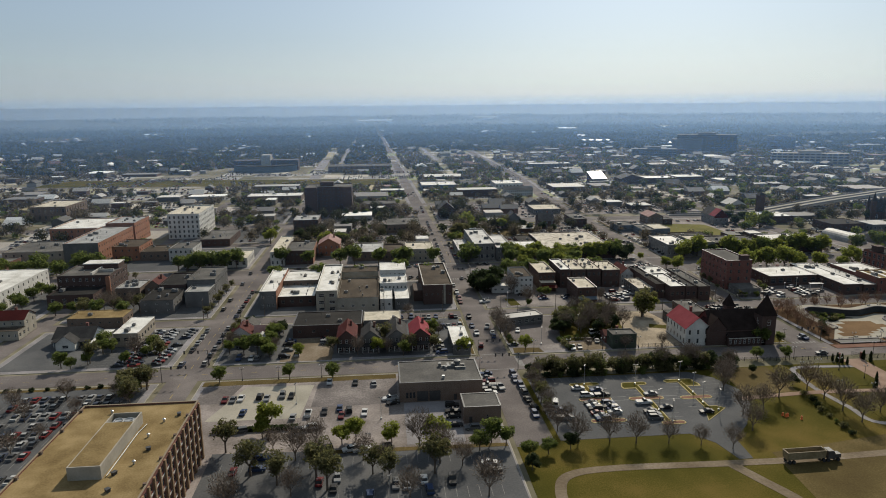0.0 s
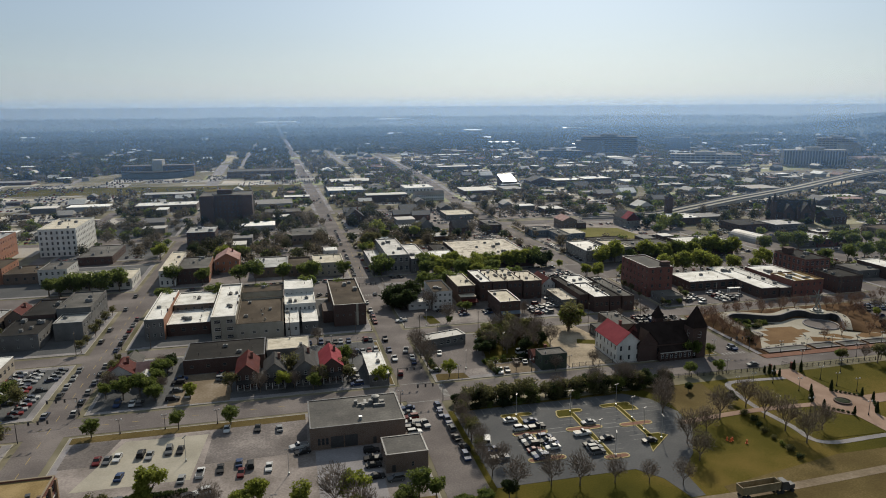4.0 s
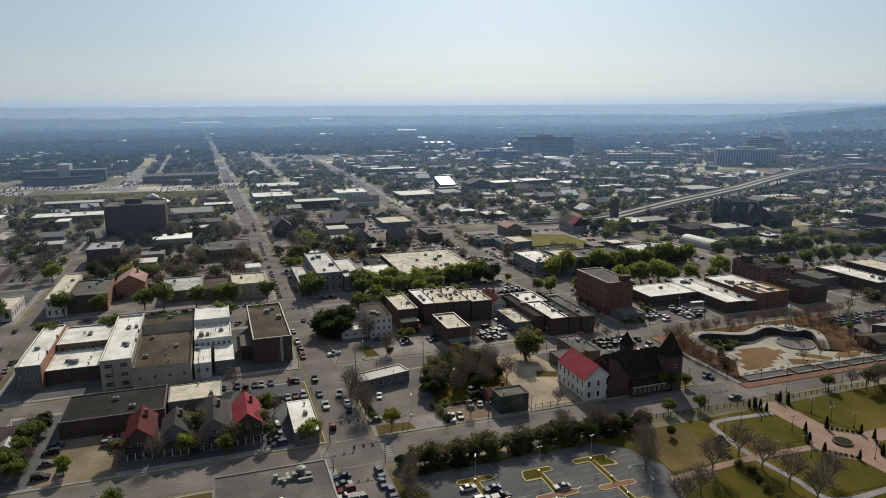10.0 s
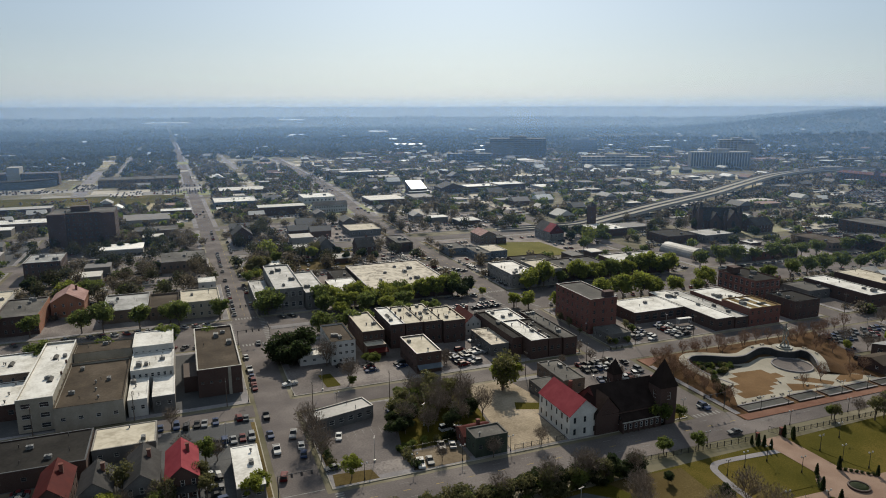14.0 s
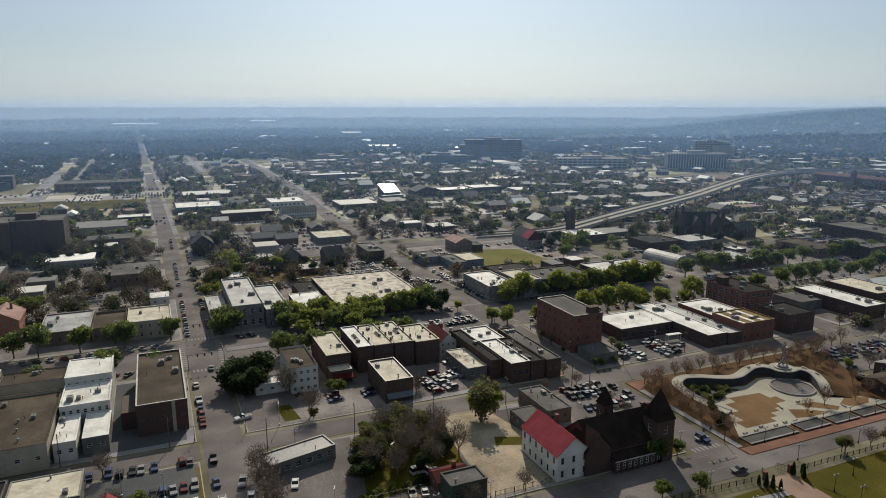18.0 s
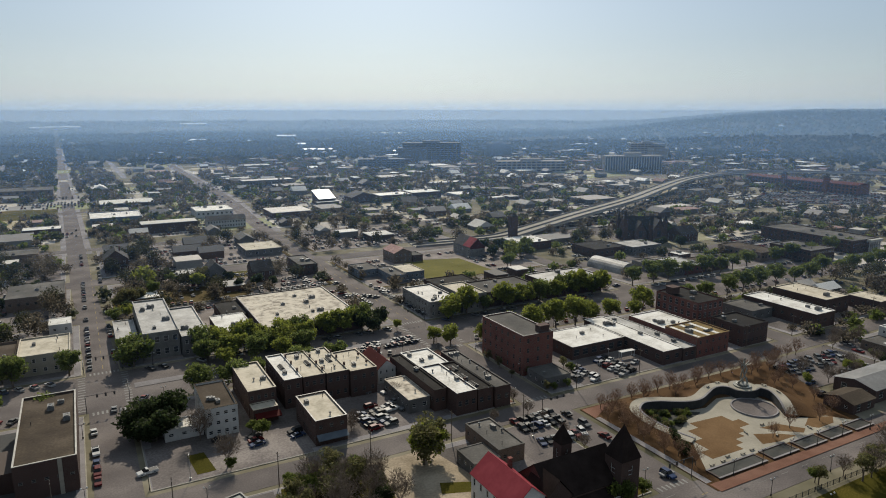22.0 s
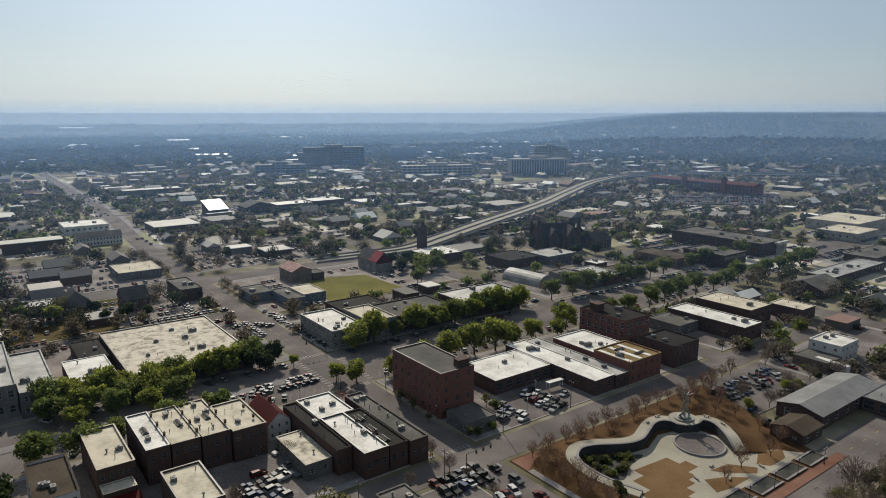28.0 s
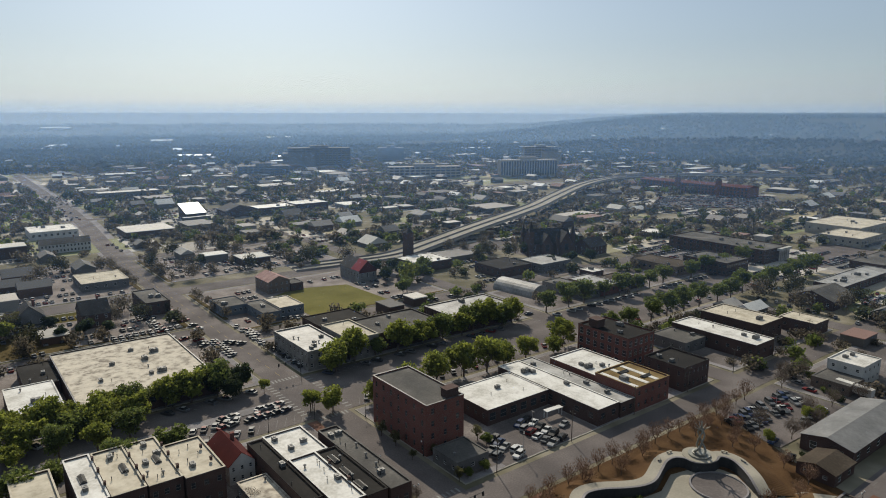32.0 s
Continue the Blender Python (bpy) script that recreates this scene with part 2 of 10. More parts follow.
LEAF_SPRING = leafy("spring_leaves", (0.146, 0.171, 0.0277), (0.246, 0.266, 0.0495))
LEAF_GREEN = leafy("green_leaves", (0.0859, 0.116, 0.0265), (0.156, 0.182, 0.049))
LEAF_DARK = leafy("evergreen_leaves", (0.022, 0.036, 0.014), (0.05, 0.066, 0.025))
LEAF_OLIVE = leafy("olive_leaves", (0.0855, 0.0873, 0.0345), (0.148, 0.14, 0.0621))
FAR_TREES = leafy("far_tree_crowns", (0.0669, 0.0584, 0.0422), (0.141, 0.12, 0.088), 0.45)
FAR_DARK = leafy("far_evergreen_crowns", (0.04, 0.05, 0.024), (0.08, 0.09, 0.042), 0.4)
FAR_WOODS = leafy("far_wood_crowns", (0.0263, 0.03, 0.015), (0.06, 0.06, 0.0315), 0.5)
FOREST_FLOOR = surf("forest_floor", (0.028, 0.027, 0.016), (0.06, 0.055, 0.034), 0.05, 0.006, 0.95, 0.0, spec=0.02)
GROUND = surf("town_ground", (0.085, 0.08, 0.048), (0.26, 0.235, 0.18), 0.12, 0.014, 0.95, 0.0, third=(0.155, 0.14, 0.098), spec=0.06)

# ---- mesh helpers ----


class Shape:
    """Collects quads and polygons, then becomes one mesh."""

    def __init__(self):
        self.v, self.f, self.m = [], [], []

    def face(self, pts, k=0):
        n = len(self.v)
        self.v += [tuple(p) for p in pts]
        self.f.append(tuple(range(n, n + len(pts))))
        self.m.append(k)
        return self

    def solid(self, pts, faces, k=0):
        n = len(self.v)
        self.v += [tuple(p) for p in pts]
        for f in faces:
            self.f.append(tuple(n + i for i in f))
            self.m.append(k)
        return self

    def box(self, x0, x1, y0, y1, z0, z1, k=0):
        p = [(x0, y0, z0), (x1, y0, z0), (x1, y1, z0), (x0, y1, z0), (x0, y0, z1), (x1, y0, z1), (x1, y1, z1), (x0, y1, z1)]
        return self.solid(p, [(3, 2, 1, 0), (4, 5, 6, 7), (0, 1, 5, 4), (1, 2, 6, 5), (2, 3, 7, 6), (3, 0, 4, 7)], k)

    def slab(self, outline, z0, z1, k=0):
        """A flat slab over an outline that runs counter-clockwise."""
        n = len(outline)
        p = [(x, y, z0) for x, y in outline] + [(x, y, z1) for x, y in outline]
        return self.solid(p, [tuple(range(n, 2 * n))] + [(i, (i + 1) % n, n + (i + 1) % n, n + i) for i in range(n)], k)

    def tube(self, p, q, r0, r1, n=6, k=0, cap=True):
        p, q = Vector(p), Vector(q)
        d = (q - p).normalized()
        a = d.orthogonal().normalized()
        b = d.cross(a)
        ring = [a * math.cos(2 * math.pi * i / n) + b * math.sin(2 * math.pi * i / n) for i in range(n)]
        pts = [p + r * r0 for r in ring] + [q + r * r1 for r in ring]
        fs = [(i, (i + 1) % n, n + (i + 1) % n, n + i) for i in range(n)]
        if cap:
            fs += [tuple(range(n, 2 * n)), tuple(range(n - 1, -1, -1))]
        return self.solid(pts, fs, k)

    def turned(self, profile, n=12, k=0, at=(0, 0, 0)):
        """A lathe of (radius, height) pairs."""
        pts = [(at[0] + r * math.cos(2 * math.pi * i / n), at[1] + r * math.sin(2 * math.pi * i / n), at[2] + z) for r, z in profile for i in range(n)]
        fs = [(j * n + i, j * n + (i + 1) % n, (j + 1) * n + (i + 1) % n, (j + 1) * n + i) for j in range(len(profile) - 1) for i in range(n)]
        return self.solid(pts, fs + [tuple(range((len(profile) - 1) * n, len(profile) * n))], k)

    def data(self, name, *mats):
        me = bpy.data.meshes.new(name)
        me.from_pydata(self.v, [], self.f)
        for m in mats:
            me.materials.append(m)
        if len(mats) > 1:
            me.polygons.foreach_set("material_index", self.m)
        me.update()
        return me


def part(name, data, parent, at=None, label=""):
    ob = new(name, data)
    ob.parent = parent
    if at is not None:
        ob.matrix_basis = at
    return tagged(ob, label) if label else ob


def thing(name, label, category, x=0.0, y=0.0, z=0.0, turn=0.0, group=""):
    ob = new(name)
    ob.matrix_basis = pose(x, y, z, 0, 0, turn)
    ob.empty_display_size = 0.5
    return tagged(ob, label, category, group)


def setting(name, shape, label, category, *mats):
    return tagged(new(name, shape.data(name, *mats)), label, category, "", "structure")


def by_island(name, colours, rough=0.85):
    """One of several colours for each loose piece, with a little grain."""
    m = surf(name, (0.8, 0.8, 0.8), (1.0, 1.0, 1.0), 0.3, 0.03, rough, 0.0)
    n, l = m.node_tree.nodes, m.node_tree.links
    bs = n["Principled BSDF"]
    grain = bs.inputs["Base Color"].links[0].from_socket
    ramp = n.new("ShaderNodeValToRGB")
    ramp.color_ramp.interpolation = "CONSTANT"
    e = ramp.color_ramp.elements
    e[0].color = (*colours[0], 1)
    e[1].position, e[1].color = 1 / len(colours), (*colours[1], 1)
    for i, c in enumerate(colours[2:], 2):
        e.new(i / len(colours)).color = (*c, 1)
    l.new(n.new("ShaderNodeNewGeometry").outputs["Random Per Island"], ramp.inputs["Fac"])
    mx = n.new("ShaderNodeMix")
    mx.data_type, mx.blend_type = "RGBA", "MULTIPLY"
    mx.inputs["Factor"].default_value = 1.0
    l.new(ramp.outputs["Color"], mx.inputs["A"])
    l.new(grain, mx.inputs["B"])
    l.new(mx.outputs["Result"], bs.inputs["Base Color"])
    return m


FAR_ROOFS = by_island("far_building_roofs", [(0.7, 0.68, 0.63), (0.52, 0.5, 0.455), (0.14, 0.135, 0.13), (0.42, 0.39, 0.35), (0.2, 0.19, 0.18), (0.82, 0.8, 0.75), (0.1, 0.096, 0.09), (0.3, 0.275, 0.25), (0.58, 0.55, 0.5), (0.2, 0.12, 0.1), (0.15, 0.145, 0.14), (0.36, 0.345, 0.32)])
FAR_WALLS = by_island("far_building_walls", [(0.0992, 0.0595, 0.0422), (0.198, 0.183, 0.158), (0.119, 0.109, 0.0992), (0.0694, 0.0446, 0.0347), (0.258, 0.248, 0.228), (0.149, 0.134, 0.114)])
FAR_LOTS = by_island("far_lots", [(0.246, 0.23, 0.129), (0.336, 0.302, 0.235), (0.19, 0.202, 0.0784), (0.448, 0.403, 0.325), (0.291, 0.269, 0.235), (0.314, 0.263, 0.146), (0.157, 0.168, 0.0672)])
FAR_PAVING = by_island("far_paving", [(0.291, 0.274, 0.246), (0.381, 0.358, 0.319), (0.224, 0.213, 0.196), (0.47, 0.437, 0.386)])
FAR_CARS = by_island("far_car_paint", [(0.42, 0.42, 0.41), (0.22, 0.225, 0.23), (0.03, 0.03, 0.032), (0.12, 0.12, 0.125), (0.16, 0.02, 0.02), (0.05, 0.06, 0.09), (0.3, 0.3, 0.3), (0.06, 0.06, 0.062), (0.14, 0.14, 0.14)], 0.55)
FAR_CARS.node_tree.nodes["Principled BSDF"].inputs["Specular IOR Level"].default_value = 0.2


def haze_sheet_material(name, tint, thickness, full, top, fade):
    """A tinted sheet that imitates haze, lit through by the sun: it thickens up to a height, and thins out above the
    horizon.
    """
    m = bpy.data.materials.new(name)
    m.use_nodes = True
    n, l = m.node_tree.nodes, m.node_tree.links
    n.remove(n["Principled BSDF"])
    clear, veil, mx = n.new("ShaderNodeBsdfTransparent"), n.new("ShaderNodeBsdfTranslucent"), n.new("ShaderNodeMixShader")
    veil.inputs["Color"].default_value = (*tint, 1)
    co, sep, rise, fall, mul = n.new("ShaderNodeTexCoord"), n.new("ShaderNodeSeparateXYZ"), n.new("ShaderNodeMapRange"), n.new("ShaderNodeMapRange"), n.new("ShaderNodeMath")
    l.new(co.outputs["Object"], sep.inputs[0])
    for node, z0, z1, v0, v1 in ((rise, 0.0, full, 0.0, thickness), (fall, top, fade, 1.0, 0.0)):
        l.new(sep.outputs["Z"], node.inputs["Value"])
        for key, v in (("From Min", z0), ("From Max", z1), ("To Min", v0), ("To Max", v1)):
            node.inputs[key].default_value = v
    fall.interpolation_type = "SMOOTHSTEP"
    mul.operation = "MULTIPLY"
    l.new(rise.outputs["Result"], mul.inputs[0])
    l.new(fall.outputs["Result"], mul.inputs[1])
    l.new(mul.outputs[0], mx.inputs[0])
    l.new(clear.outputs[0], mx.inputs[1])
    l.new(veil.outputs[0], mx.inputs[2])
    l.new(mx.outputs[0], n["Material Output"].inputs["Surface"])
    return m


# ---- ground, roads and blocks ----


def smooth(a, b, x):
    t = min(1.0, max(0.0, (x - a) / (b - a)))
    return t * t * (3 - 2 * t)


def ground_z(x, y):
    """Flat town, rising to low wooded hills far off, sooner towards the east."""
    r = math.hypot(x - 40, y - 100)
    east = smooth(34, 56, math.degrees(math.atan2(x, y + 1e-6)))
    z = max(94 * smooth(2900, 4950, r), east * 91 * smooth(1300, 3000, r))
    if z > 0.1:
        z += smooth(5, 60, z) * 1.2 * noise.noise((x / 1300, y / 1300, 0.3))
    return z


def build_ground():
    """One sheet from the near lots to the horizon, cut into rings that widen with distance."""
    s = Shape()
    radii = [0, 150, 300, 450, 650, 900, 1200, 1500, 1800, 2100, 2400, 2700, 3000, 3300, 3600, 3900, 4200, 4500, 4750, 4950]
    n = 96
    pts = [(40, 100, -0.06)]
    for r in radii[1:]:
        for i in range(n):
            x, y = 40 + r * math.cos(2 * math.pi * i / n), 100 + r * math.sin(2 * math.pi * i / n)
            pts.append((x, y, ground_z(x, y) - 0.06))
    fs = [(0, 1 + i, 1 + (i + 1) % n) for i in range(n)]
    for j in range(len(radii) - 2):
        a, b = 1 + j * n, 1 + (j + 1) * n
        fs += [(a + i, b + i, b + (i + 1) % n, a + (i + 1) % n) for i in range(n)]
    s.solid(pts, fs)
    s.m = [1 if math.hypot(pts[f[0]][0] - 40, pts[f[0]][1] - 100) > 1400 else 0 for f in fs]
    setting("ground", s, "dusty grass and bare earth between the blocks of the town", "ground", GROUND, FOREST_FLOOR)


build_ground()


def sheet(name, label, category, mat, x0, x1, y0, y1, z=0.0, t=0.02):
    return setting(name, Shape().slab([(x0, y0), (x1, y0), (x1, y1), (x0, y1)], z - t - 0.03, z), label, category, mat)


def way(name, label, mat, pts, width, z):
    """A road along a line of points, each stretch square to the line."""
    left, right = [], []
    for i, (x, y) in enumerate(pts):
        a, b = Vector(pts[max(0, i - 1)]), Vector(pts[min(len(pts) - 1, i + 1)])
        d = (b - a).normalized()
        left.append((x - d.y * width / 2, y + d.x * width / 2))
        right.append((x + d.y * width / 2, y - d.x * width / 2))
    return setting(name, Shape().slab(right + left[::-1], z - 0.05, z), label, "road", mat)


def patch(name, label, category, mat, outline, z=0.18):
    return setting(name, Shape().slab(outline, z - 0.05, z), label, category, mat)


# streets lie at z = 0, blocks stand a kerb higher
sheet("road_riverside", "wide worn gray asphalt street with a turning lane", "road", ASPHALT, -420, 47, 224, 236.5)
sheet("road_riverside_east", "wide worn gray asphalt street beside the park", "road", ASPHALT, 58, 470, 221.5, 235.5)
sheet("road_straight", "long straight asphalt street lined with parked cars", "road", ASPHALT, 47, 58.5, 120, 394, 0.004)
way("road_straight_shoulder", "wide tan-gray shoulder of the long straight road", CONCRETE, [(46, 640), (41, 880), (34, 1220), (26, 1640), (16, 2150)], 19, -0.01)
way("road_straight_far", "long straight asphalt street running to the horizon", ASPHALT, [(52.7, 390), (47.4, 560), (41, 880), (34, 1220), (26, 1640), (16, 2150)], 11.5, 0.006)
way("road_west_woods", "pale street through the far woods", CONCRETE, [(-55, 1180), (-55, 1500), (-51, 2150)], 9, 0.0)
way("road_east_woods", "pale street through the far woods", CONCRETE, [(112, 1200), (107, 1560), (104, 1800)], 8, 0.0)
way("road_civic", "broad pale street beside the civic building", CONCRETE, [(-76, 862), (-79, 926), (-84, 1061), (-87, 1240)], 15, 0.0)
way("road_commercial", "broad tan-gray avenue between far stores", CONCRETE, [(184, 664), (187, 740), (193, 830), (197, 930), (197, 1100), (199, 1280), (200, 1420)], 21, -0.008)
way("road_commercial_lanes", "asphalt lanes of the far avenue", ASPHALT, [(182, 650), (186, 740), (192, 830), (196, 930), (196, 1100), (198, 1280), (199, 1420)], 13, 0.006)
way("road_stadium", "curving pale road past the playing fields", CONCRETE, [(-420, 900), (-314, 918), (-277, 942), (-262, 985), (-258, 1040), (-300, 1120), (-420, 1300)], 11, 0.0)
sheet("road_west", "asphalt cross street lined with parked cars", "road", ASPHALT, -69, -58, 150, 900, 0.004)
sheet("road_far_west", "asphalt side street", "road", ASPHALT, -150, -141, 200, 700, 0.004)
sheet("road_church", "asphalt cross street beside the church", "road", ASPHALT, 176, 188, 235, 655, 0.004)
sheet("road_alley_west", "narrow asphalt street behind the shops", "road", ASPHALT, -141, 46, 288, 297)
sheet("road_alley", "narrow asphalt street behind the shops", "road", ASPHALT, 58, 176, 287, 297)
sheet("road_alley_east", "asphalt street along the park", "road", ASPHALT, 188, 470, 286, 297)
sheet("road_main", "very wide asphalt main street with angled parking", "road", ASPHALT, -420, 620, 359, 394, 0.002)
sheet("road_back", "asphalt back street", "road", ASPHALT, -420, 176, 466, 476, 0.002)
sheet("road_back_east", "asphalt back street", "road", ASPHALT, 188, 620, 445, 457, 0.002)
sheet("road_avenue", "wide asphalt avenue", "road", ASPHALT, -420, 620, 540, 556, 0.002)
sheet("road_rail", "wide asphalt avenue beside the tracks", "road", ASPHALT, -500, 700, 648, 660, 0.002)
sheet("road_outer", "distant asphalt street", "road", ASPHALT, -600, 900, 850, 862, 0.002)
sheet("road_east", "asphalt cross street", "road", ASPHALT, 309.5, 320, 297, 700, 0.004)
sheet("road_far_east", "asphalt cross street", "road", ASPHALT, 408, 419, 235, 560, 0.004)


def block(name, label, mat, x0, x1, y0, y1, kerb=True, z=0.13):
    """A raised block: its kerb ring, and the surface inside it."""
    if kerb:
        s = Shape()
        for a, b, c, d in ((x0, x1, y0, y0 + 0.3), (x0, x1, y1 - 0.3, y1), (x0, x0 + 0.3, y0 + 0.3, y1 - 0.3), (x1 - 0.3, x1, y0 + 0.3, y1 - 0.3)):
            s.box(a, b, c, d, -0.1, z + 0.005)
        setting("kerb", s, "pale concrete kerb round the block", "kerb", KERB)
        x0, x1, y0, y1 = x0 + 0.3, x1 - 0.3, y0 + 0.3, y1 - 0.3
    setting(name, Shape().slab([(x0, y0), (x1, y0), (x1, y1), (x0, y1)], -0.1, z), label, "pavement", mat)
    if kerb:
        s, w = Shape(), 2.3
        for a, b, c, d in ((x0, x1, y0, y0 + w), (x0, x1, y1 - w, y1), (x0, x0 + w, y0 + w, y1 - w), (x1 - w, x1, y0 + w, y1 - w)):
            s.box(a + 0.02, b - 0.02, c + 0.02, d - 0.02, z - 0.05, z + 0.004)
        setting("sidewalk", s, "pale concrete sidewalk round the block", "sidewalk", CONCRETE)


block("pavement_riverside_lots", "worn mixed paving under open car parks", PALE_LOT, -56, 45.5, 120, 222.5)
block("pavement_west_lots", "worn asphalt car park", DARK_ASPHALT, -141, -71, 120, 222.5)
block("pavement_houses", "worn asphalt yards round old houses", DARK_ASPHALT, -56, 45.5, 238, 286.5)
block("pavement_west_houses", "worn dark asphalt yards", DARK_ASPHALT, -139, -71, 238, 286.5)
block("pavement_shops", "gray concrete and asphalt behind a row of shops", DARK_ASPHALT, -56, 45.5, 299, 357)
block("pavement_west_shops", "gray concrete and asphalt behind a row of shops", DARK_ASPHALT, -139, -71, 299, 357)
block("pavement_far_west", "gray paving", DARK_ASPHALT, -300, -152, 238, 357)
block("pavement_oak", "worn asphalt lots", OLD_LOT, 60, 174.5, 237, 285)
block("pavement_mid_shops", "concrete and asphalt behind a row of shops", OLD_LOT, 60, 174.5, 299, 357)
block("pavement_brick", "concrete and asphalt round a brick warehouse", OLD_LOT, 189.5, 308, 299, 357)
block("pavement_east", "concrete and asphalt yards", OLD_LOT, 321.5, 406, 299, 357)
block("pavement_east_yards", "concrete and asphalt yards", OLD_LOT, 322, 406, 237, 284)
block("pavement_main_north_west", "concrete pavement and yards behind shops", OLD_LOT, -56, 45.5, 396, 464)
block("pavement_main_far_west", "concrete pavement and yards behind shops", DARK_ASPHALT, -300, -71, 396, 464)
block("pavement_main_north", "concrete pavement and yards behind shops", PALE_LOT, 60, 174.5, 396, 464)
block("pavement_main_north_east", "concrete pavement and yards behind shops", PALE_LOT, 189.5, 308, 396, 443)
block("pavement_main_far_east", "concrete pavement and yards behind shops", OLD_LOT, 321.5, 520, 396, 443)

block("pavement_back_far_west", "worn asphalt lots under bare trees", DARK_ASPHALT, -139, -71, 478, 538)
block("pavement_back_west", "worn asphalt lots under bare trees", OLD_LOT, -56, 42, 478, 538)
block("pavement_back", "worn yards and lots round old houses", PALE_LOT, 60, 174.5, 478, 538)
block("pavement_back_east", "worn lots round low offices", PALE_LOT, 189.5, 308, 459, 538)
block("pavement_avenue_far_west", "worn asphalt lots under bare trees", DARK_ASPHALT, -139, -71, 558, 646)
block("pavement_avenue_west", "worn asphalt lots round the tower", OLD_LOT, -56, 39.5, 558, 646)
block("pavement_avenue", "wide worn car lots beyond the avenue", PALE_LOT, 58, 174.5, 558, 646)
block("pavement_avenue_east", "wide worn car lots beyond the avenue", PALE_LOT, 189.5, 300, 570, 646)

# ---- building helpers ----
cache = {}
plots = []


def window_data(w, h, trim):
    key = ("win", round(w, 2), round(h, 2), trim.name)
    if key not in cache:
        s = Shape()
        b, d = 0.09, 0.12
        us, zs = (-w / 2, -w / 2 + b, w / 2 - b, w / 2), (0, b, h * 0.5 - 0.04, h * 0.5 + 0.04, h - b, h)
        pts = [(u, y, z) for y in (d, d + 0.05) for z in zs for u in us]
        fs = [(r * 4 + c, r * 4 + c + 1, r * 4 + c + 5, r * 4 + c + 4) for r in range(5) for c in range(3) if not (c == 1 and r in (1, 3))]
        for r in (1, 3):
            a, e = r * 4 + 1, r * 4 + 5
            fs += [(a, a + 1, a + 25, a + 24), (a + 1, e + 1, e + 25, a + 25), (e + 1, e, e + 24, e + 25), (e, a, a + 24, e + 24)]
        s.solid(pts, fs)
        p = Shape().face([(-w / 2 + 0.02, d + 0.03, 0.02), (w / 2 - 0.02, d + 0.03, 0.02), (w / 2 - 0.02, d + 0.03, h - 0.02), (-w / 2 + 0.02, d + 0.03, h - 0.02)])
        both = Shape()
        both.solid(pts, fs)
        both.face(p.v, 1)
        cache[key] = s.data("window", trim), p.data("pane", GLASS), both.data("window", trim, GLASS)
    return cache[key]


def unit_data(kind):
    if ("unit", kind) not in cache:
        s = Shape()
        if kind == 0:
            s.box(-0.9, 0.9, -0.6, 0.6, 0.12, 1.05).box(-0.8, -0.6, -0.55, 0.55, 0, 0.12).box(0.6, 0.8, -0.55, 0.55, 0, 0.12)
            s.turned([(0.42, 1.05), (0.42, 1.18), (0.36, 1.18), (0.34, 1.1)], 10)
        elif kind == 1:
            s.box(-1.5, 1.5, -0.9, 0.9, 0.15, 1.35).box(-1.4, -1.1, -0.8, 0.8, 0, 0.15).box(1.1, 1.4, -0.8, 0.8, 0, 0.15)
            s.turned([(0.5, 1.35), (0.5, 1.5), (0.4, 1.5), (0.38, 1.4)], 10, 0, (0.8, 0, 0)).box(-1.2, -0.3, -0.6, 0.6, 1.35, 1.6)
        elif kind == 2:
            s.turned([(0.2, 0), (0.2, 0.7), (0.42, 0.75), (0.42, 0.95), (0.1, 1.1)], 10)
        else:
            s.tube((0, 0, 0), (0, 0, 1.0), 0.09, 0.09, 7).turned([(0.16, 0.95), (0.16, 1.05), (0.02, 1.15)], 7)
        cache[("unit", kind)] = s.data("roof_unit", DARK_TRIM if kind == 3 else ROOF_METAL)
    return cache[("unit", kind)]


def skylight_data():
    if "skylight" not in cache:
        s = Shape().box(-2.2, 2.2, -0.8, 0.8, 0, 0.35)
        s.solid([(-2.1, -0.7, 0.35), (2.1, -0.7, 0.35), (2.1, 0.7, 0.35), (-2.1, 0.7, 0.35), (-2.0, 0, 0.8), (2.0, 0, 0.8)], [(0, 1, 5, 4), (2, 3, 4, 5), (1, 2, 5), (3, 0, 4)], 1)
        cache["skylight"] = s.data("skylight", DARK_TRIM, GRAY_ROOF)
    return cache["skylight"]


def openings(width, height, spec):
    """The holes of one side: (u0, u1, z0, z1, kind), u from the middle of the side."""
    if isinstance(spec, list):
        return spec
    cols, rows, w, h = spec[:4]
    shop = len(spec) > 4 and spec[4]
    holes, sh = [], height / (rows + (1 if shop else 0))
    for r in range(rows):
        z = (r + (1 if shop else 0)) * sh + max(0.35, (sh - h) * 0.55)
        for c in range(cols):
            u = -width / 2 + width * (c + 0.5) / cols
            if z + h < height - 0.15:
                holes.append((u - w / 2, u + w / 2, z, z + h, "window"))
    if shop:
        n = max(2, int(width / 4.2))
        top = min(2.9, sh - 0.5)
        for c in range(n):
            u = -width / 2 + width * (c + 0.5) / n
            if c == n // 2:
                holes.append((u - 0.95, u + 0.95, 0.02, top, "door"))
            else:
                holes.append((u - 1.5, u + 1.5, 0.55, top, "window"))
    return holes


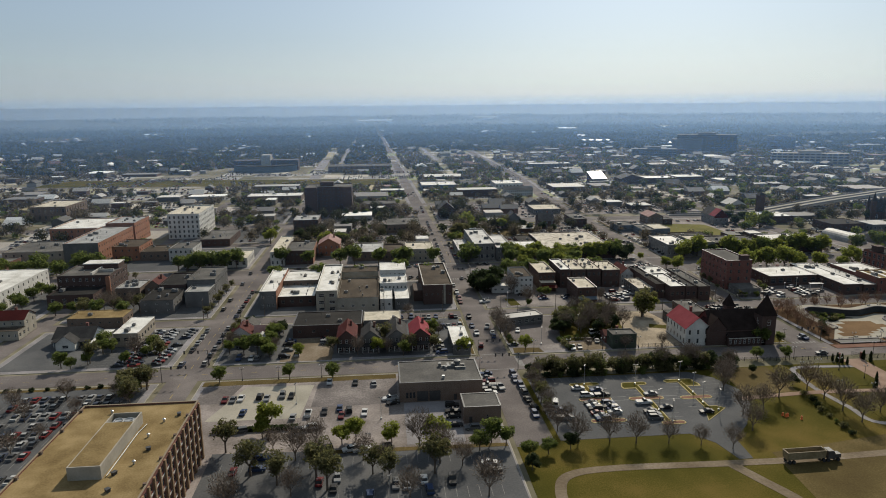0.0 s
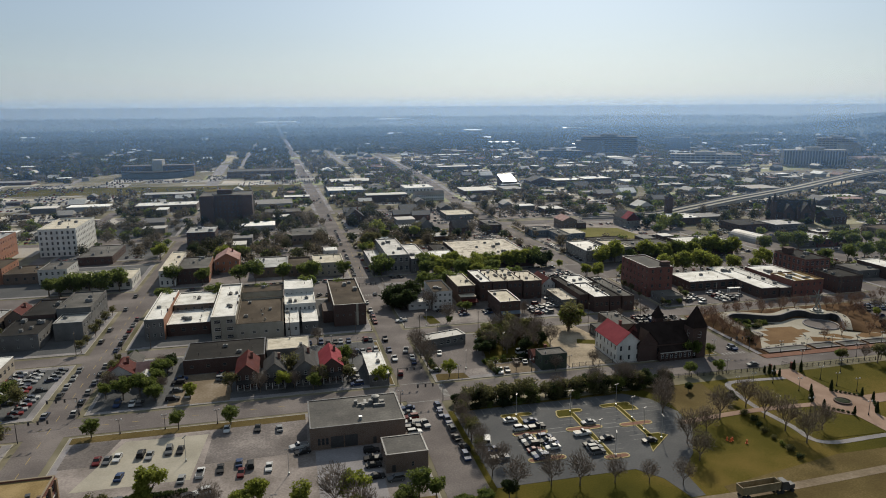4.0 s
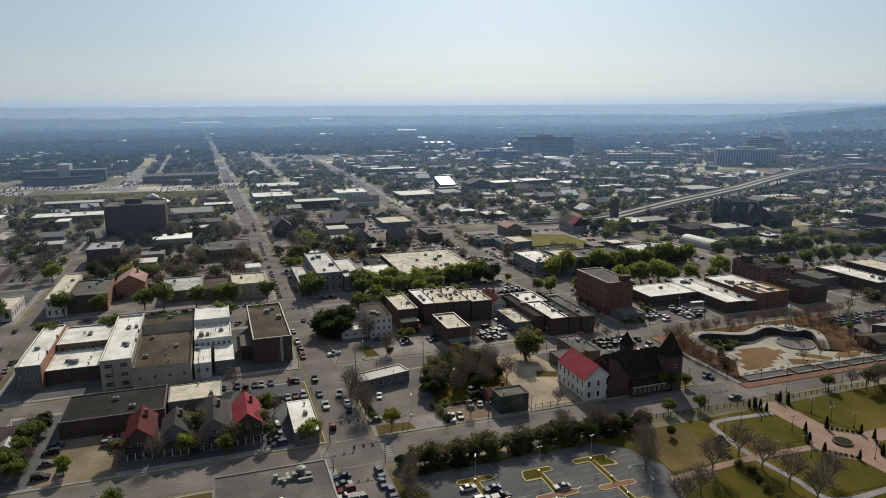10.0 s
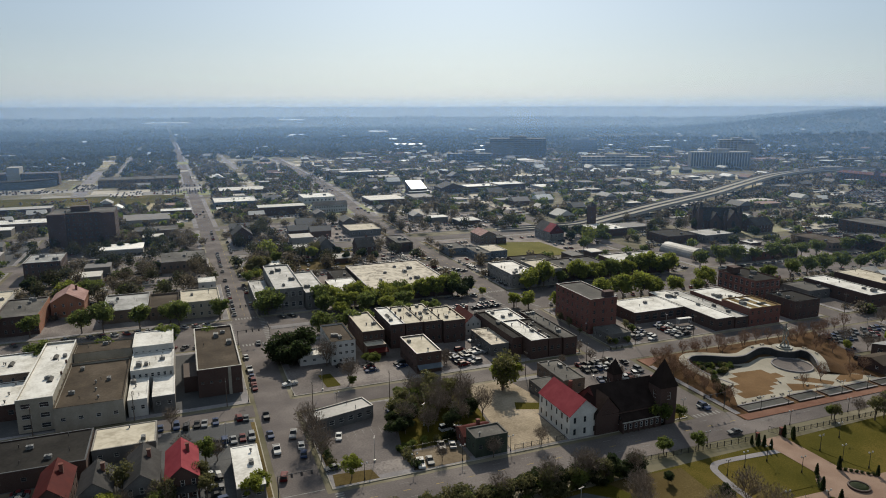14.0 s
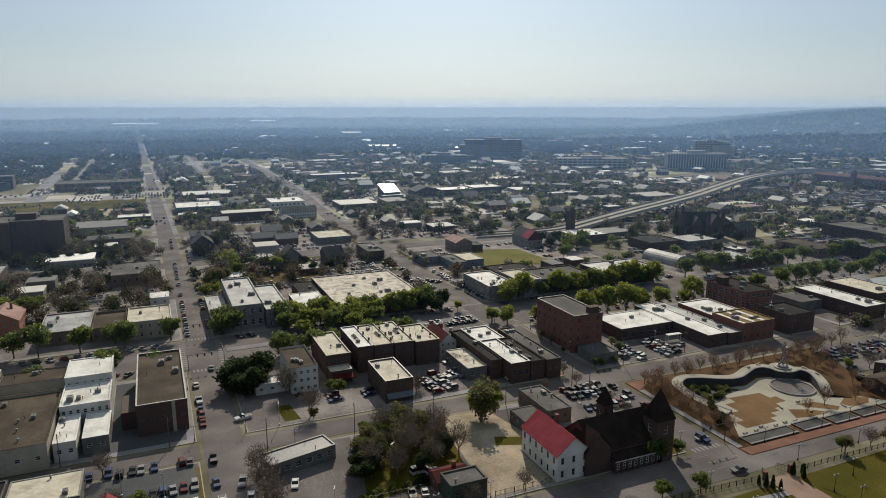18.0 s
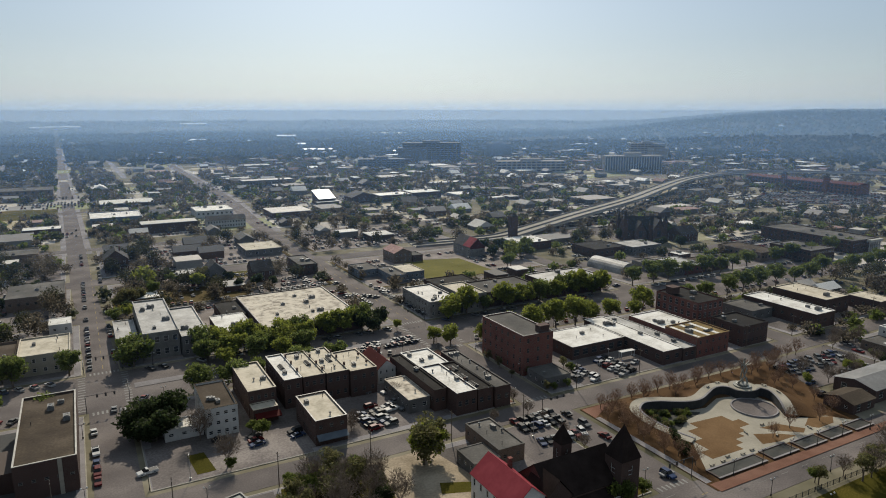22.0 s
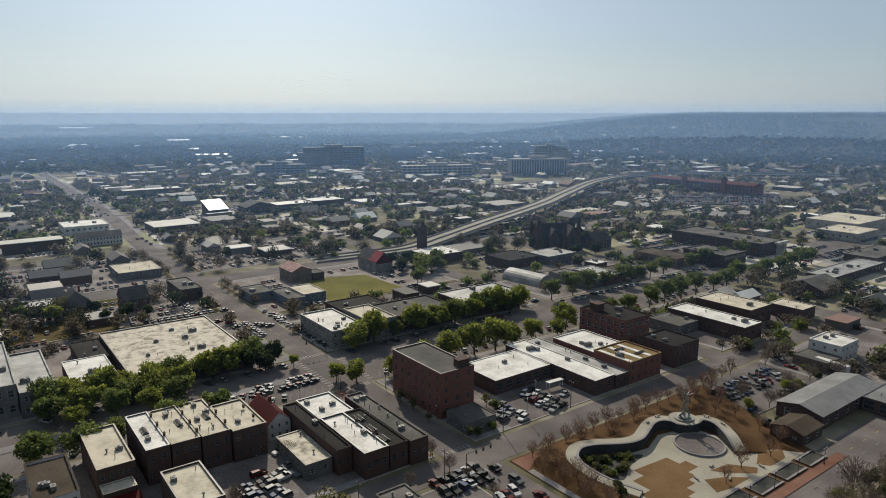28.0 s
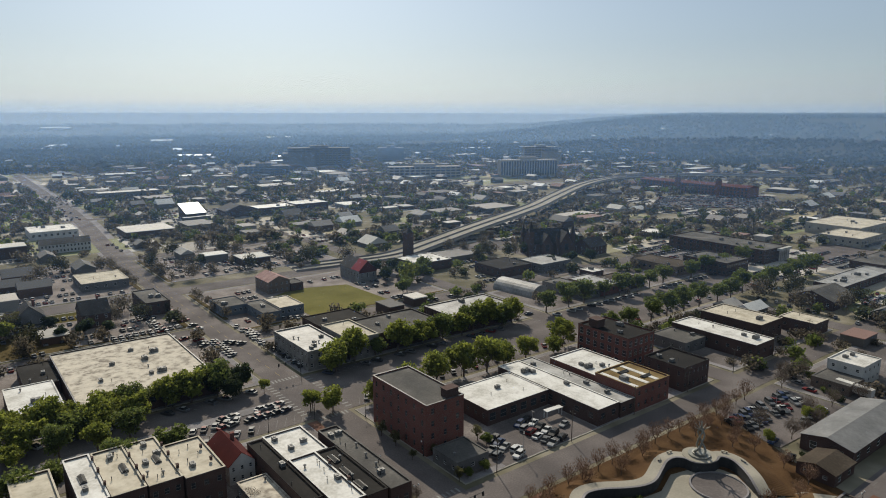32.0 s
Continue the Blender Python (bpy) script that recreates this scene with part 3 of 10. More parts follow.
def side_wall(s, width, height, holes, at, k=0, depth=0.28):
    """One upright side with its holes and their reveals. at: the pose of the side, which faces its own -y."""
    us = sorted({-width / 2, width / 2, *[round(v, 3) for h in holes for v in h[:2]]})
    zs = sorted({0.0, height, *[round(v, 3) for h in holes for v in h[2:4]]})
    inside = lambda u, z: any(h[0] < u < h[1] and h[2] < z < h[3] for h in holes)
    for z0, z1 in zip(zs, zs[1:]):
        run = None
        for u0, u1 in zip(us, us[1:]):
            hole = inside((u0 + u1) / 2, (z0 + z1) / 2)
            if hole and run is not None:
                s.face([at @ Vector(p) for p in ((run, 0, z0), (u0, 0, z0), (u0, 0, z1), (run, 0, z1))], k)
                run = None
            elif not hole and run is None:
                run = u0
        if run is not None:
            s.face([at @ Vector(p) for p in ((run, 0, z0), (us[-1], 0, z0), (us[-1], 0, z1), (run, 0, z1))], k)
    for u0, u1, z0, z1, _ in holes:
        for (a, c), (b, d) in (((u0, z0), (u1, z0)), ((u1, z0), (u1, z1)), ((u1, z1), (u0, z1)), ((u0, z1), (u0, z0))):
            s.face([at @ Vector(p) for p in ((a, 0, c), (b, 0, d), (b, depth, d), (a, depth, c))], k)
        s.face([at @ Vector(p) for p in ((u0, depth, z0), (u1, depth, z0), (u1, depth, z1), (u0, depth, z1))], k)


def door_data(w, h, mat):
    key = ("door", round(w, 2), round(h, 2), mat.name)
    if key not in cache:
        s = Shape().box(-w / 2, w / 2, 0.14, 0.2, 0, h).box(-w / 2 + 0.15, -0.05, 0.11, 0.14, 0.2, h * 0.45).box(0.05, w / 2 - 0.15, 0.11, 0.14, 0.2, h * 0.45)
        s.box(-w / 2 + 0.15, w / 2 - 0.15, 0.12, 0.14, h * 0.55, h - 0.2)
        cache[key] = s.data("door", mat)
    return cache[key]


def fit_openings(root, holes, at, trim):
    near = root.location.y < 280 and -80 < root.location.x < 215
    for u0, u1, z0, z1, kind in holes:
        m = at @ pose((u0 + u1) / 2, 0, z0)
        if kind == "window":
            frame_me, pane_me, both_me = window_data(u1 - u0, z1 - z0, trim)
            win = part("window", frame_me if near else both_me, root, m)
            if near:
                part("pane", pane_me, win)
        else:
            part("door", door_data(u1 - u0, z1 - z0, DARK_TRIM), root, m)


def side_pose(side, w, d):
    return {"s": pose(0, -d / 2, 0), "n": pose(0, d / 2, 0, 0, 0, 180), "e": pose(w / 2, 0, 0, 0, 0, 90), "w": pose(-w / 2, 0, 0, 0, 0, 270)}[side]


def building(name, label, x0, x1, y0, y1, h, wall, roof, s=None, e=None, w=None, n=None, par=0.6, units=3, trim=None, coping=None, base=0.13, cat="building", lights=0, group=""):
    """A flat-roofed building: walls with real openings, roof behind a parapet, coping, roof plant."""
    wx, dy = x1 - x0, y1 - y0
    plots.append((x0, x1, y0, y1))
    root = thing(name, label, cat, (x0 + x1) / 2, (y0 + y1) / 2, base, 0, group)
    h -= base
    trim, coping = trim or (DULL_TRIM if "brick" in wall.name else WHITE_TRIM), coping or roof
    body, top = Shape(), h - par
    for side, spec in (("s", s), ("n", n), ("e", e), ("w", w)):
        width = wx if side in "sn" else dy
        at = side_pose(side, wx, dy)
        holes = openings(width, top, spec) if spec else []
        side_wall(body, width, top, holes, at)
        fit_openings(root, holes, at, trim)
    part("wall", body.data("wall", wall), root)
    part("roof", Shape().box(-wx / 2 + 0.3, wx / 2 - 0.3, -dy / 2 + 0.3, dy / 2 - 0.3, top - 0.25, top + 0.02).data("roof", roof), root)
    ring, cop, o, t = Shape(), Shape(), 0.03, 0.32
    for a, b, c, d in ((-wx / 2 - o, wx / 2 + o, -dy / 2 - o, -dy / 2 + t), (-wx / 2 - o, wx / 2 + o, dy / 2 - t, dy / 2 + o), (-wx / 2 - o, -wx / 2 + t, -dy / 2 + t, dy / 2 - t), (wx / 2 - t, wx / 2 + o, -dy / 2 + t, dy / 2 - t)):
        ring.box(a, b, c, d, top - 0.02, h - 0.1)
        cop.box(a - 0.05, b + 0.05, c - 0.05 * (d - c < 1), d + 0.05 * (d - c < 1), h - 0.1, h)
    part("parapet", ring.data("parapet", wall), root)
    part("coping", cop.data("coping", coping), root)
    r = random.Random(int(x0 * 7 + y0 * 3))
    for i in range(units):
        ux, uy = r.uniform(-0.34, 0.34) * wx, r.uniform(-0.38, 0.38) * dy
        kind = r.choice((0, 1, 2, 3, 0, 3)) if min(wx, dy) > 9 else r.choice((0, 2, 3))
        part("roof_unit", unit_data(kind), root, pose(ux, uy, top + 0.02, 0, 0, r.choice((0, 90))))
    for i in range(lights):
        part("skylight", skylight_data(), root, pose(r.uniform(-0.25, 0.25) * wx, (i - (lights - 1) / 2) * dy / (lights + 0.5), top + 0.02, 0, 0, 90 if dy > wx else 0))
    return root


def gable_house(name, label, x0, x1, y0, y1, eave, ridge, wall, roof, along="y", s=None, e=None, w=None, n=None, porch=None, chimney=True, base=0.13, trim=None, cat="house", over=0.35):
    """A house with a gabled roof; along: the axis of the ridge."""
    wx, dy = x1 - x0, y1 - y0
    plots.append((x0, x1, y0, y1))
    root = thing(name, label, cat, (x0 + x1) / 2, (y0 + y1) / 2, base)
    trim = trim or WHITE_TRIM
    body = Shape()
    for side, spec in (("s", s), ("n", n), ("e", e), ("w", w)):
        width = wx if side in "sn" else dy
        at = side_pose(side, wx, dy)
        holes = openings(width, eave, spec) if spec else []
        side_wall(body, width, eave, holes, at)
        fit_openings(root, holes, at, trim)
    if along == "y":
        for y in (-dy / 2, dy / 2):
            body.face([(-wx / 2, y, eave), (wx / 2, y, eave), (0, y, ridge)])
    else:
        for x in (-wx / 2, wx / 2):
            body.face([(x, -dy / 2, eave), (x, dy / 2, eave), (x, 0, ridge)])
    part("wall", body.data("wall", wall), root)
    rs, t = Shape(), 0.12
    half, length = (wx / 2, dy / 2 + over) if along == "y" else (dy / 2, wx / 2 + over)
    drop = (ridge - eave) / half * over
    for sg in (-1, 1):
        pts = []
        for z in (0.02, t):
            for u, v, zz in ((sg * (half + over), -length, eave - drop), (sg * (half + over), length, eave - drop), (0, length, ridge), (0, -length, ridge)):
                pts.append((u, v, zz + z) if along == "y" else (v, u, zz + z))
        rs.solid(pts, [(0, 1, 2, 3), (7, 6, 5, 4), (0, 4, 5, 1), (1, 5, 6, 2), (2, 6, 7, 3), (3, 7, 4, 0)])
    part("roof", rs.data("roof", roof), root)
    if chimney:
        part("chimney", Shape().box(-0.45, 0.45, -0.45, 0.45, 0, ridge + 1.0 - eave * 0.5).box(-0.55, 0.55, -0.55, 0.55, ridge + 0.85 - eave * 0.5, ridge + 1.05 - eave * 0.5).data("chimney", RED_BRICK), root, pose(wx * 0.2, dy * 0.15, eave * 0.5))
    if porch:
        depth, hh = porch
        y = -dy / 2
        part("porch_floor", Shape().box(-wx * 0.45, wx * 0.45, y - depth, y - 0.02, 0, 0.5).data("porch_floor", GRAY_WALL), root)
        part("porch_roof", Shape().solid([(-wx * 0.47, y - depth - 0.2, hh), (wx * 0.47, y - depth - 0.2, hh), (wx * 0.47, y - 0.02, hh + 0.7), (-wx * 0.47, y - 0.02, hh + 0.7), (-wx * 0.47, y - depth - 0.2, hh + 0.15), (wx * 0.47, y - depth - 0.2, hh + 0.15), (wx * 0.47, y - 0.02, hh + 0.85), (-wx * 0.47, y - 0.02, hh + 0.85)], [(3, 2, 1, 0), (4, 5, 6, 7), (0, 1, 5, 4), (1, 2, 6, 5), (3, 0, 4, 7), (2, 3, 7, 6)]).data("porch_roof", SLATE), root)
        post = cache.setdefault(("post", hh), Shape().box(-0.1, 0.1, -0.1, 0.1, 0.5, hh).data("porch_post", WHITE_TRIM))
        for i in range(4):
            part("porch_post", post, root, pose(-wx * 0.42 + i * wx * 0.28, y - depth + 0.2, 0))
    return root


# ---- curved tinted sheets imitating haze over the far plain ----
HAZE_SHEETS = ((240, 0.005), (400, 0.032), (620, 0.062), (950, 0.1), (1400, 0.15), (2000, 0.2), (2800, 0.22), (3800, 0.3), (5200, 0.0))
for k, ((r, t), (r2, _)) in enumerate(zip(HAZE_SHEETS, HAZE_SHEETS[1:])):
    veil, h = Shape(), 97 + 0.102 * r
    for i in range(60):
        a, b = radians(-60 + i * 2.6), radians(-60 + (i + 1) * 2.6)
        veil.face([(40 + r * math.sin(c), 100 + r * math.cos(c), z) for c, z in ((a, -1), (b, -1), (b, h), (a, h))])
    setting("backdrop_haze", veil, "thin bluish haze lying over the plain", "haze", haze_sheet_material("haze", (0.21, 0.37, 0.66) if k < 5 else (0.3, 0.45, 0.66) if k < 6 else (0.44, 0.57, 0.75) if k < 7 else (0.53, 0.63, 0.78), t, 97 * (1 - r / r2), 97 - 0.002 * r, 97 + (0.018 if k < 6 else 0.1) * r))

# ---- the hotel with the tan roof, nearest the start ----


def near_block():
    root = building("brick_hotel", "five-storey red brick hotel with pale bands and a tan gravel roof", -72.5, -42.2, 98, 167.7, 17.4, RED_BRICK, TAN_ROOF, e=(18, 5, 1.7, 1.9), par=0.5, units=2, coping=HOTEL_BRICK, cat="hotel")
    band = cache.setdefault("band", Shape().box(-0.08, 0.05, -34.8, 34.8, 0, 0.35).data("stone_band", COPING))
    for k in range(1, 5):
        part("stone_band", band, root, pose(15.2, 0, k * 3.35 - 0.2))
    for k in range(19):
        part("pilaster", cache.setdefault("pil", Shape().box(-0.02, 0.42, -0.42, 0.42, 0, 16.6).data("pilaster", HOTEL_BRICK)), root, pose(15.15, -34.4 + k * 3.82, 0))
    for k in range(12):
        part("parapet_post", cache.setdefault("ppost", Shape().box(-0.35, 0.35, -0.35, 0.35, 0, 0.75).data("parapet_post", BROWN_BRICK)), root, pose(-14.6 if k % 2 else 14.6, -30 + k * 5.6, 16.75))
    for k, (px, py) in enumerate(((9.4, 23.5), (10.2, 8.6), (8.0, 15.4), (6.2, -2.0), (9.0, 2.2), (12.2, 27.0), (-6, 30), (7.4, -9.0))):
        part("roof_vent", cache.setdefault("rvent%d" % (k % 2), (Shape().box(-0.5, 0.5, -0.4, 0.4, 0, 0.6).box(-0.6, 0.6, -0.5, 0.5, 0.6, 0.72) if k % 2 else Shape().turned([(0.25, 0), (0.25, 0.7), (0.45, 0.75), (0.1, 1.0)], 10)).data("roof_vent", DARK_TRIM if k % 3 else STEEL)), root, pose(px, py, 16.83, 0, 0, k * 20))
    part("roof_pipe", Shape().tube((4.9, -3, 17.1), (4.9, 17, 17.1), 0.12, 0.12, 6).tube((4.9, 17, 17.1), (5.6, 22, 17.1), 0.1, 0.1, 6).data("roof_pipe", STEEL), root)
    z = 16.8
    well = Shape().box(-3.6, 3.6, -13.4, 8.2, z, z + 3.2)
    well.box(-3.6, -3.3, 8.2, 13.6, z, z + 3.2).box(3.3, 3.6, 8.2, 13.6, z, z + 3.2).box(-3.3, 3.3, 13.3, 13.6, z, z + 3.2)
    pent = part("rooftop_plant_room", well.data("rooftop_plant_room", CREAM_WALL), root, pose(0.6, 9.6, 0))
    part("plant_room_roof", Shape().box(-3.3, 3.3, -13.1, 8.0, z + 3.2, z + 3.24).data("plant_room_roof", TAN_ROOF), pent)
    part("cooling_tower", Shape().box(-2.6, 2.6, -1.6, 1.6, 0, 2.3).turned([(1.1, 2.3), (1.1, 2.7), (0.95, 2.7), (0.9, 2.4)], 14, 0, (-1.2, 0, 0)).turned([(1.1, 2.3), (1.1, 2.7), (0.95, 2.7), (0.9, 2.4)], 14, 0, (1.3, 0, 0)).data("cooling_tower", STEEL), pent, pose(0, 10.6, z))


near_block()

# ---- car-park block by the river street ----
building("repair_garage", "low brown brick garage with a gray tar roof and open bays", 14.3, 42, 197.4, 216.6, 7.0, BROWN_BRICK, GRAY_ROOF, s=[(-8.1, -4.4, 0.05, 3.7, "door"), (-4.0, -0.3, 0.05, 3.7, "door"), (4.2, 5.2, 0.05, 2.2, "door")] + [(-11.8 + i * 1.15, -11.0 + i * 1.15, 1.3, 3.4, "window") for i in range(3)], e=(4, 1, 1.6, 1.4), w=(4, 1, 1.6, 1.4), par=0.25, units=0, coping=DARK_TRIM, trim=DARK_TRIM, cat="garage")
garage = bpy.data.objects["repair_garage"]
for box in ((1.2, 4.6, 2.2, 3.0, 0, 0.9), (5.9, 9.4, 1.0, 1.6, 0, 0.8), (0.2, 1.1, 3.6, 4.8, 0, 1.3), (8.0, 9.2, 2.2, 3.4, 0, 1.2), (4.7, 5.8, 2.6, 4.0, 0, 1.5), (3.2, 3.9, 3.1, 5.4, 0, 0.8)):
    part("roof_duct", Shape().box(*box).box(box[0] - 0.1, box[1] + 0.1, box[2] - 0.1, box[3] + 0.1, box[5] - 0.15, box[5] - 0.05).data("roof_duct", ROOF_METAL), garage, pose(0, 0, 6.62))
part("roof_fan", Shape().turned([(0.9, 0), (0.9, 1.5), (1.25, 1.6), (1.25, 2.0), (0.3, 2.3)], 14).data("roof_fan", ROOF_METAL), garage, pose(6.9, 4.4, 6.62))
part("roof_fan", Shape().turned([(0.5, 0), (0.5, 1.0), (0.3, 1.1)], 10).data("roof_fan", ROOF_METAL), garage, pose(2.6, 1.2, 6.62))
part("roof_hood", Shape().box(-0.4, 0.4, -0.4, 0.4, 0, 0.8).box(-0.5, 0.5, -0.5, 0.5, 0.8, 1.0).data("roof_hood", STEEL), garage, pose(1.0, -6.4, 6.62))
building("brick_annex", "small square brown brick building with a gray flat roof", 33.6, 45.2, 180, 190.2, 5.6, BROWN_BRICK, GRAY_ROOF, s=[(1.2, 1.9, 1.2, 2.6, "window"), (-4.2, -3.2, 0.05, 2.2, "door")], e=(3, 1, 0.8, 1.0), w=(2, 1, 1.0, 1.2), par=0.2, units=0, coping=DARK_TRIM)
# ---- houses block ----
building("roadside_office", "long narrow one-storey building with a bright white roof", 36.6, 43.6, 238.6, 260.6, 4.6, GRAY_WALL, WHITE_ROOF, s=(2, 1, 1.4, 1.3), e=(6, 1, 1.4, 1.3), w=(5, 1, 1.4, 1.3), par=0.15, units=2)
building("tar_roof_warehouse", "low brick warehouse with a black tar roof and small skylights", -29, 0.2, 266, 285.6, 5.7, DARK_BRICK, DARK_ROOF, s=(5, 1, 1.3, 1.2), w=(4, 1, 1.3, 1.2), par=0.35, units=8, coping=DARK_TRIM)
building("pale_roof_store", "low store with a stained cream roof", 0.8, 17.2, 272, 285.6, 5.0, GRAY_WALL, CREAM_ROOF, s=(4, 1, 1.3, 1.3), e=(3, 1, 1.3, 1.3), par=0.2, units=2, coping=DULL_TRIM)
gable_house("old_house", "two-storey brick house with a dark red metal roof", -9.2, -1.6, 246.5, 262, 6.0, 9.2, DARK_BRICK, RED_ROOF, s=(3, 2, 1.0, 1.7), e=(4, 2, 0.9, 1.6), w=(4, 2, 0.9, 1.6), porch=(1.8, 2.8))
gable_house("old_house", "two-storey gray timber house with a dark shingle roof", 0.4, 8.0, 246, 258, 6.0, 9.0, GRAY_WALL, SLATE, s=(3, 2, 1.0, 1.7), e=(3, 2, 0.9, 1.6), w=(3, 2, 0.9, 1.6), porch=(2.2, 3.0))
gable_house("old_house", "two-storey weathered timber house with a dark gray roof", 10.8, 18.6, 246, 263, 6.0, 9.0, GRAY_WALL, SLATE, s=(3, 2, 1.0, 1.7), e=(4, 2, 0.9, 1.6), w=(4, 2, 0.9, 1.6), porch=(1.8, 2.8))
gable_house("old_house", "two-storey brick house with a faded pink-red metal roof", 20.2, 28.0, 246, 262, 6.0, 9.2, DARK_BRICK, PINK_ROOF, s=(3, 2, 1.0, 1.7), e=(4, 2, 0.9, 1.6), w=(4, 2, 0.9, 1.6), porch=(2.2, 3.0))
gable_house("cottage", "white timber cottage with a dark red metal roof", -55, -45, 262, 271, 3.6, 7.2, WHITE_WALL, RED_ROOF, "y", s=(3, 1, 1.0, 1.5), w=(3, 1, 1.0, 1.5), porch=(2.0, 2.6))
gable_house("cottage_wing", "side wing of the cottage with a faded patched roof", -44.6, -37.8, 263, 270.4, 3.4, 6.2, WHITE_WALL, FADED_ROOF, "x", s=(3, 1, 1.0, 1.5), e=(2, 1, 1.0, 1.4), chimney=False)
gable_house("cottage_porch_wing", "low front wing with a pale metal roof", -43.6, -38.4, 257.5, 262.6, 3.0, 4.8, WHITE_WALL, METAL_ROOF, "y", s=(2, 1, 0.9, 1.3), chimney=False)
gable_house("back_cottage", "gray gabled wing behind the cottage", -52, -45, 273.2, 281, 3.4, 5.8, WHITE_WALL, GRAY_ROOF, "y", chimney=False, e=(2, 1, 1.0, 1.4))
building("white_roof_shop", "one-storey tan brick shop with a bright white roof", -101.5, -91.8, 264, 286, 5.9, TAN_BRICK, WHITE_ROOF, s=(3, 1, 1.8, 1.6), e=(6, 1, 1.8, 1.6), par=0.2, units=2)
building("brown_shed", "long low brown building with a flat tan roof", -131, -107, 290, 302.5, 5.0, BROWN_BRICK, TAN_ROOF, s=(6, 1, 1.0, 0.8), e=(3, 1, 1.2, 1.2), par=0.2, units=2)
gable_house("bungalow", "blue-gray bungalow with white gables and a deep porch", -127, -111, 267, 279, 3.4, 6.6, BLUE_WALL, SLATE, "x", s=(4, 1, 1.1, 1.4), e=(2, 1, 1.1, 1.4), porch=(2.4, 2.6))
gable_house("bungalow_wing", "white-gabled front wing of the bungalow", -123.5, -116, 261.5, 266.6, 3.2, 6.2, WHITE_PAINT, SLATE, "y", s=[(-1.2, 1.2, 1.0, 2.3, "window")], chimney=False)
building("bungalow_garage", "low lean-to with a pale roof beside the bungalow", -110.6, -106.5, 262, 279, 3.0, GRAY_WALL, WHITE_ROOF, s=(1, 1, 1.2, 1.2), par=0.15, units=0)
gable_house("cream_house", "two-storey cream house with a dark red metal roof", -166, -146, 284, 294, 7.2, 10.0, CREAM_WALL, RED_ROOF, "x", s=(6, 2, 0.9, 1.3), e=(2, 2, 0.9, 1.7))
building("cream_house_annex", "low pinkish flat-roofed annex of the cream house", -156, -145.6, 277.4, 283.8, 4.4, CREAM_WALL, BROWN_ROOF, s=(4, 1, 0.9, 1.2), e=(2, 1, 1.4, 1.6), par=0.3, units=0)
# ---- shops block, west ----
building("warehouse", "long three-storey white-painted warehouse with a white roof", -212, -175.6, 318, 372, 9.6, WHITE_PAINT, WHITE_ROOF, s=(9, 3, 1.0, 1.6), e=(11, 3, 0.9, 1.5), par=0.3, units=3, trim=DULL_TRIM)
building("brick_block", "dark brick three-storey block with a pale-edged gray roof", -157, -131, 341, 366, 12.6, DARK_BRICK, GRAY_ROOF, s=(8, 3, 1.1, 1.7), e=(7, 3, 1.1, 1.7), par=0.5, units=4, trim=WHITE_TRIM)
brick_block = bpy.data.objects["brick_block"]
part("rooftop_storey", Shape().box(-6, 12, 3.4, 12, 12.0, 14.6).data("rooftop_storey", DARK_BRICK), brick_block)
part("rooftop_roof", Shape().box(-6.2, 12.2, 3.2, 12.2, 14.6, 15.0).data("rooftop_roof", WHITE_ROOF), brick_block)
part("rooftop_frame", Shape().box(3.2, 3.9, -11, 3.2, 12.0, 13.4).box(4.2, 12, -3.6, -3.0, 12.0, 13.4).data("rooftop_frame", COPING), brick_block)
part("stair_gable", Shape().box(11.2, 13.3, -13.6, -12.4, 0, 11.5).data("stair_gable", ORANGE_BRICK), brick_block)
building("gray_shop", "tall gray stucco shop with a stepped pale roof", -90, -76, 332.4, 361, 10.6, GRAY_WALL, GRAY_ROOF, s=(3, 1, 1.2, 1.2), e=(7, 2, 1.2, 1.5), par=0.6, units=5)
building("gray_shop_wing", "lower gray stucco wing with a pale roof", -87.4, -76, 318, 332, 8.2, GRAY_WALL, METAL_ROOF, e=(3, 2, 1.2, 1.5), par=0.5, units=1)
building("low_gray_shop", "low gray building with a dark roof and fans", -106, -90.4, 309, 331, 7.0, GRAY_WALL, DARK_ROOF, s=(3, 2, 0.9, 0.9), e=(5, 1, 1.2, 1.4), par=0.4, units=6)
building("black_roof_shop", "dark shop with a black tar roof on the main street", -104, -90.6, 332, 358, 8.4, DARK_BRICK, DARK_ROOF, s=(3, 1, 1.0, 1.2), par=0.5, units=4)
gable_house("red_roof_shop", "small shop with a dark red gabled roof", -113, -104.6, 338, 352, 6.0, 9.4, BROWN_BRICK, RED_ROOF, "y", s=(2, 2, 0.9, 1.3))
building("small_gray_shop", "low flat-roofed shop littered with pale roof gear", -126, -114, 334, 350, 7.0, BROWN_BRICK, METAL_ROOF, s=(4, 1, 1.4, 1.4), e=(4, 1, 1.4, 1.4), par=0.4, units=9)
building("brick_front_wing", "low dark brick wing with tall white round-headed windows", -155, -133, 324, 340.6, 7.0, DARK_BRICK, DARK_ROOF, s=(4, 1, 1.6, 3.0), e=(3, 1, 1.2, 2.6), par=0.5, units=2, trim=WHITE_TRIM)
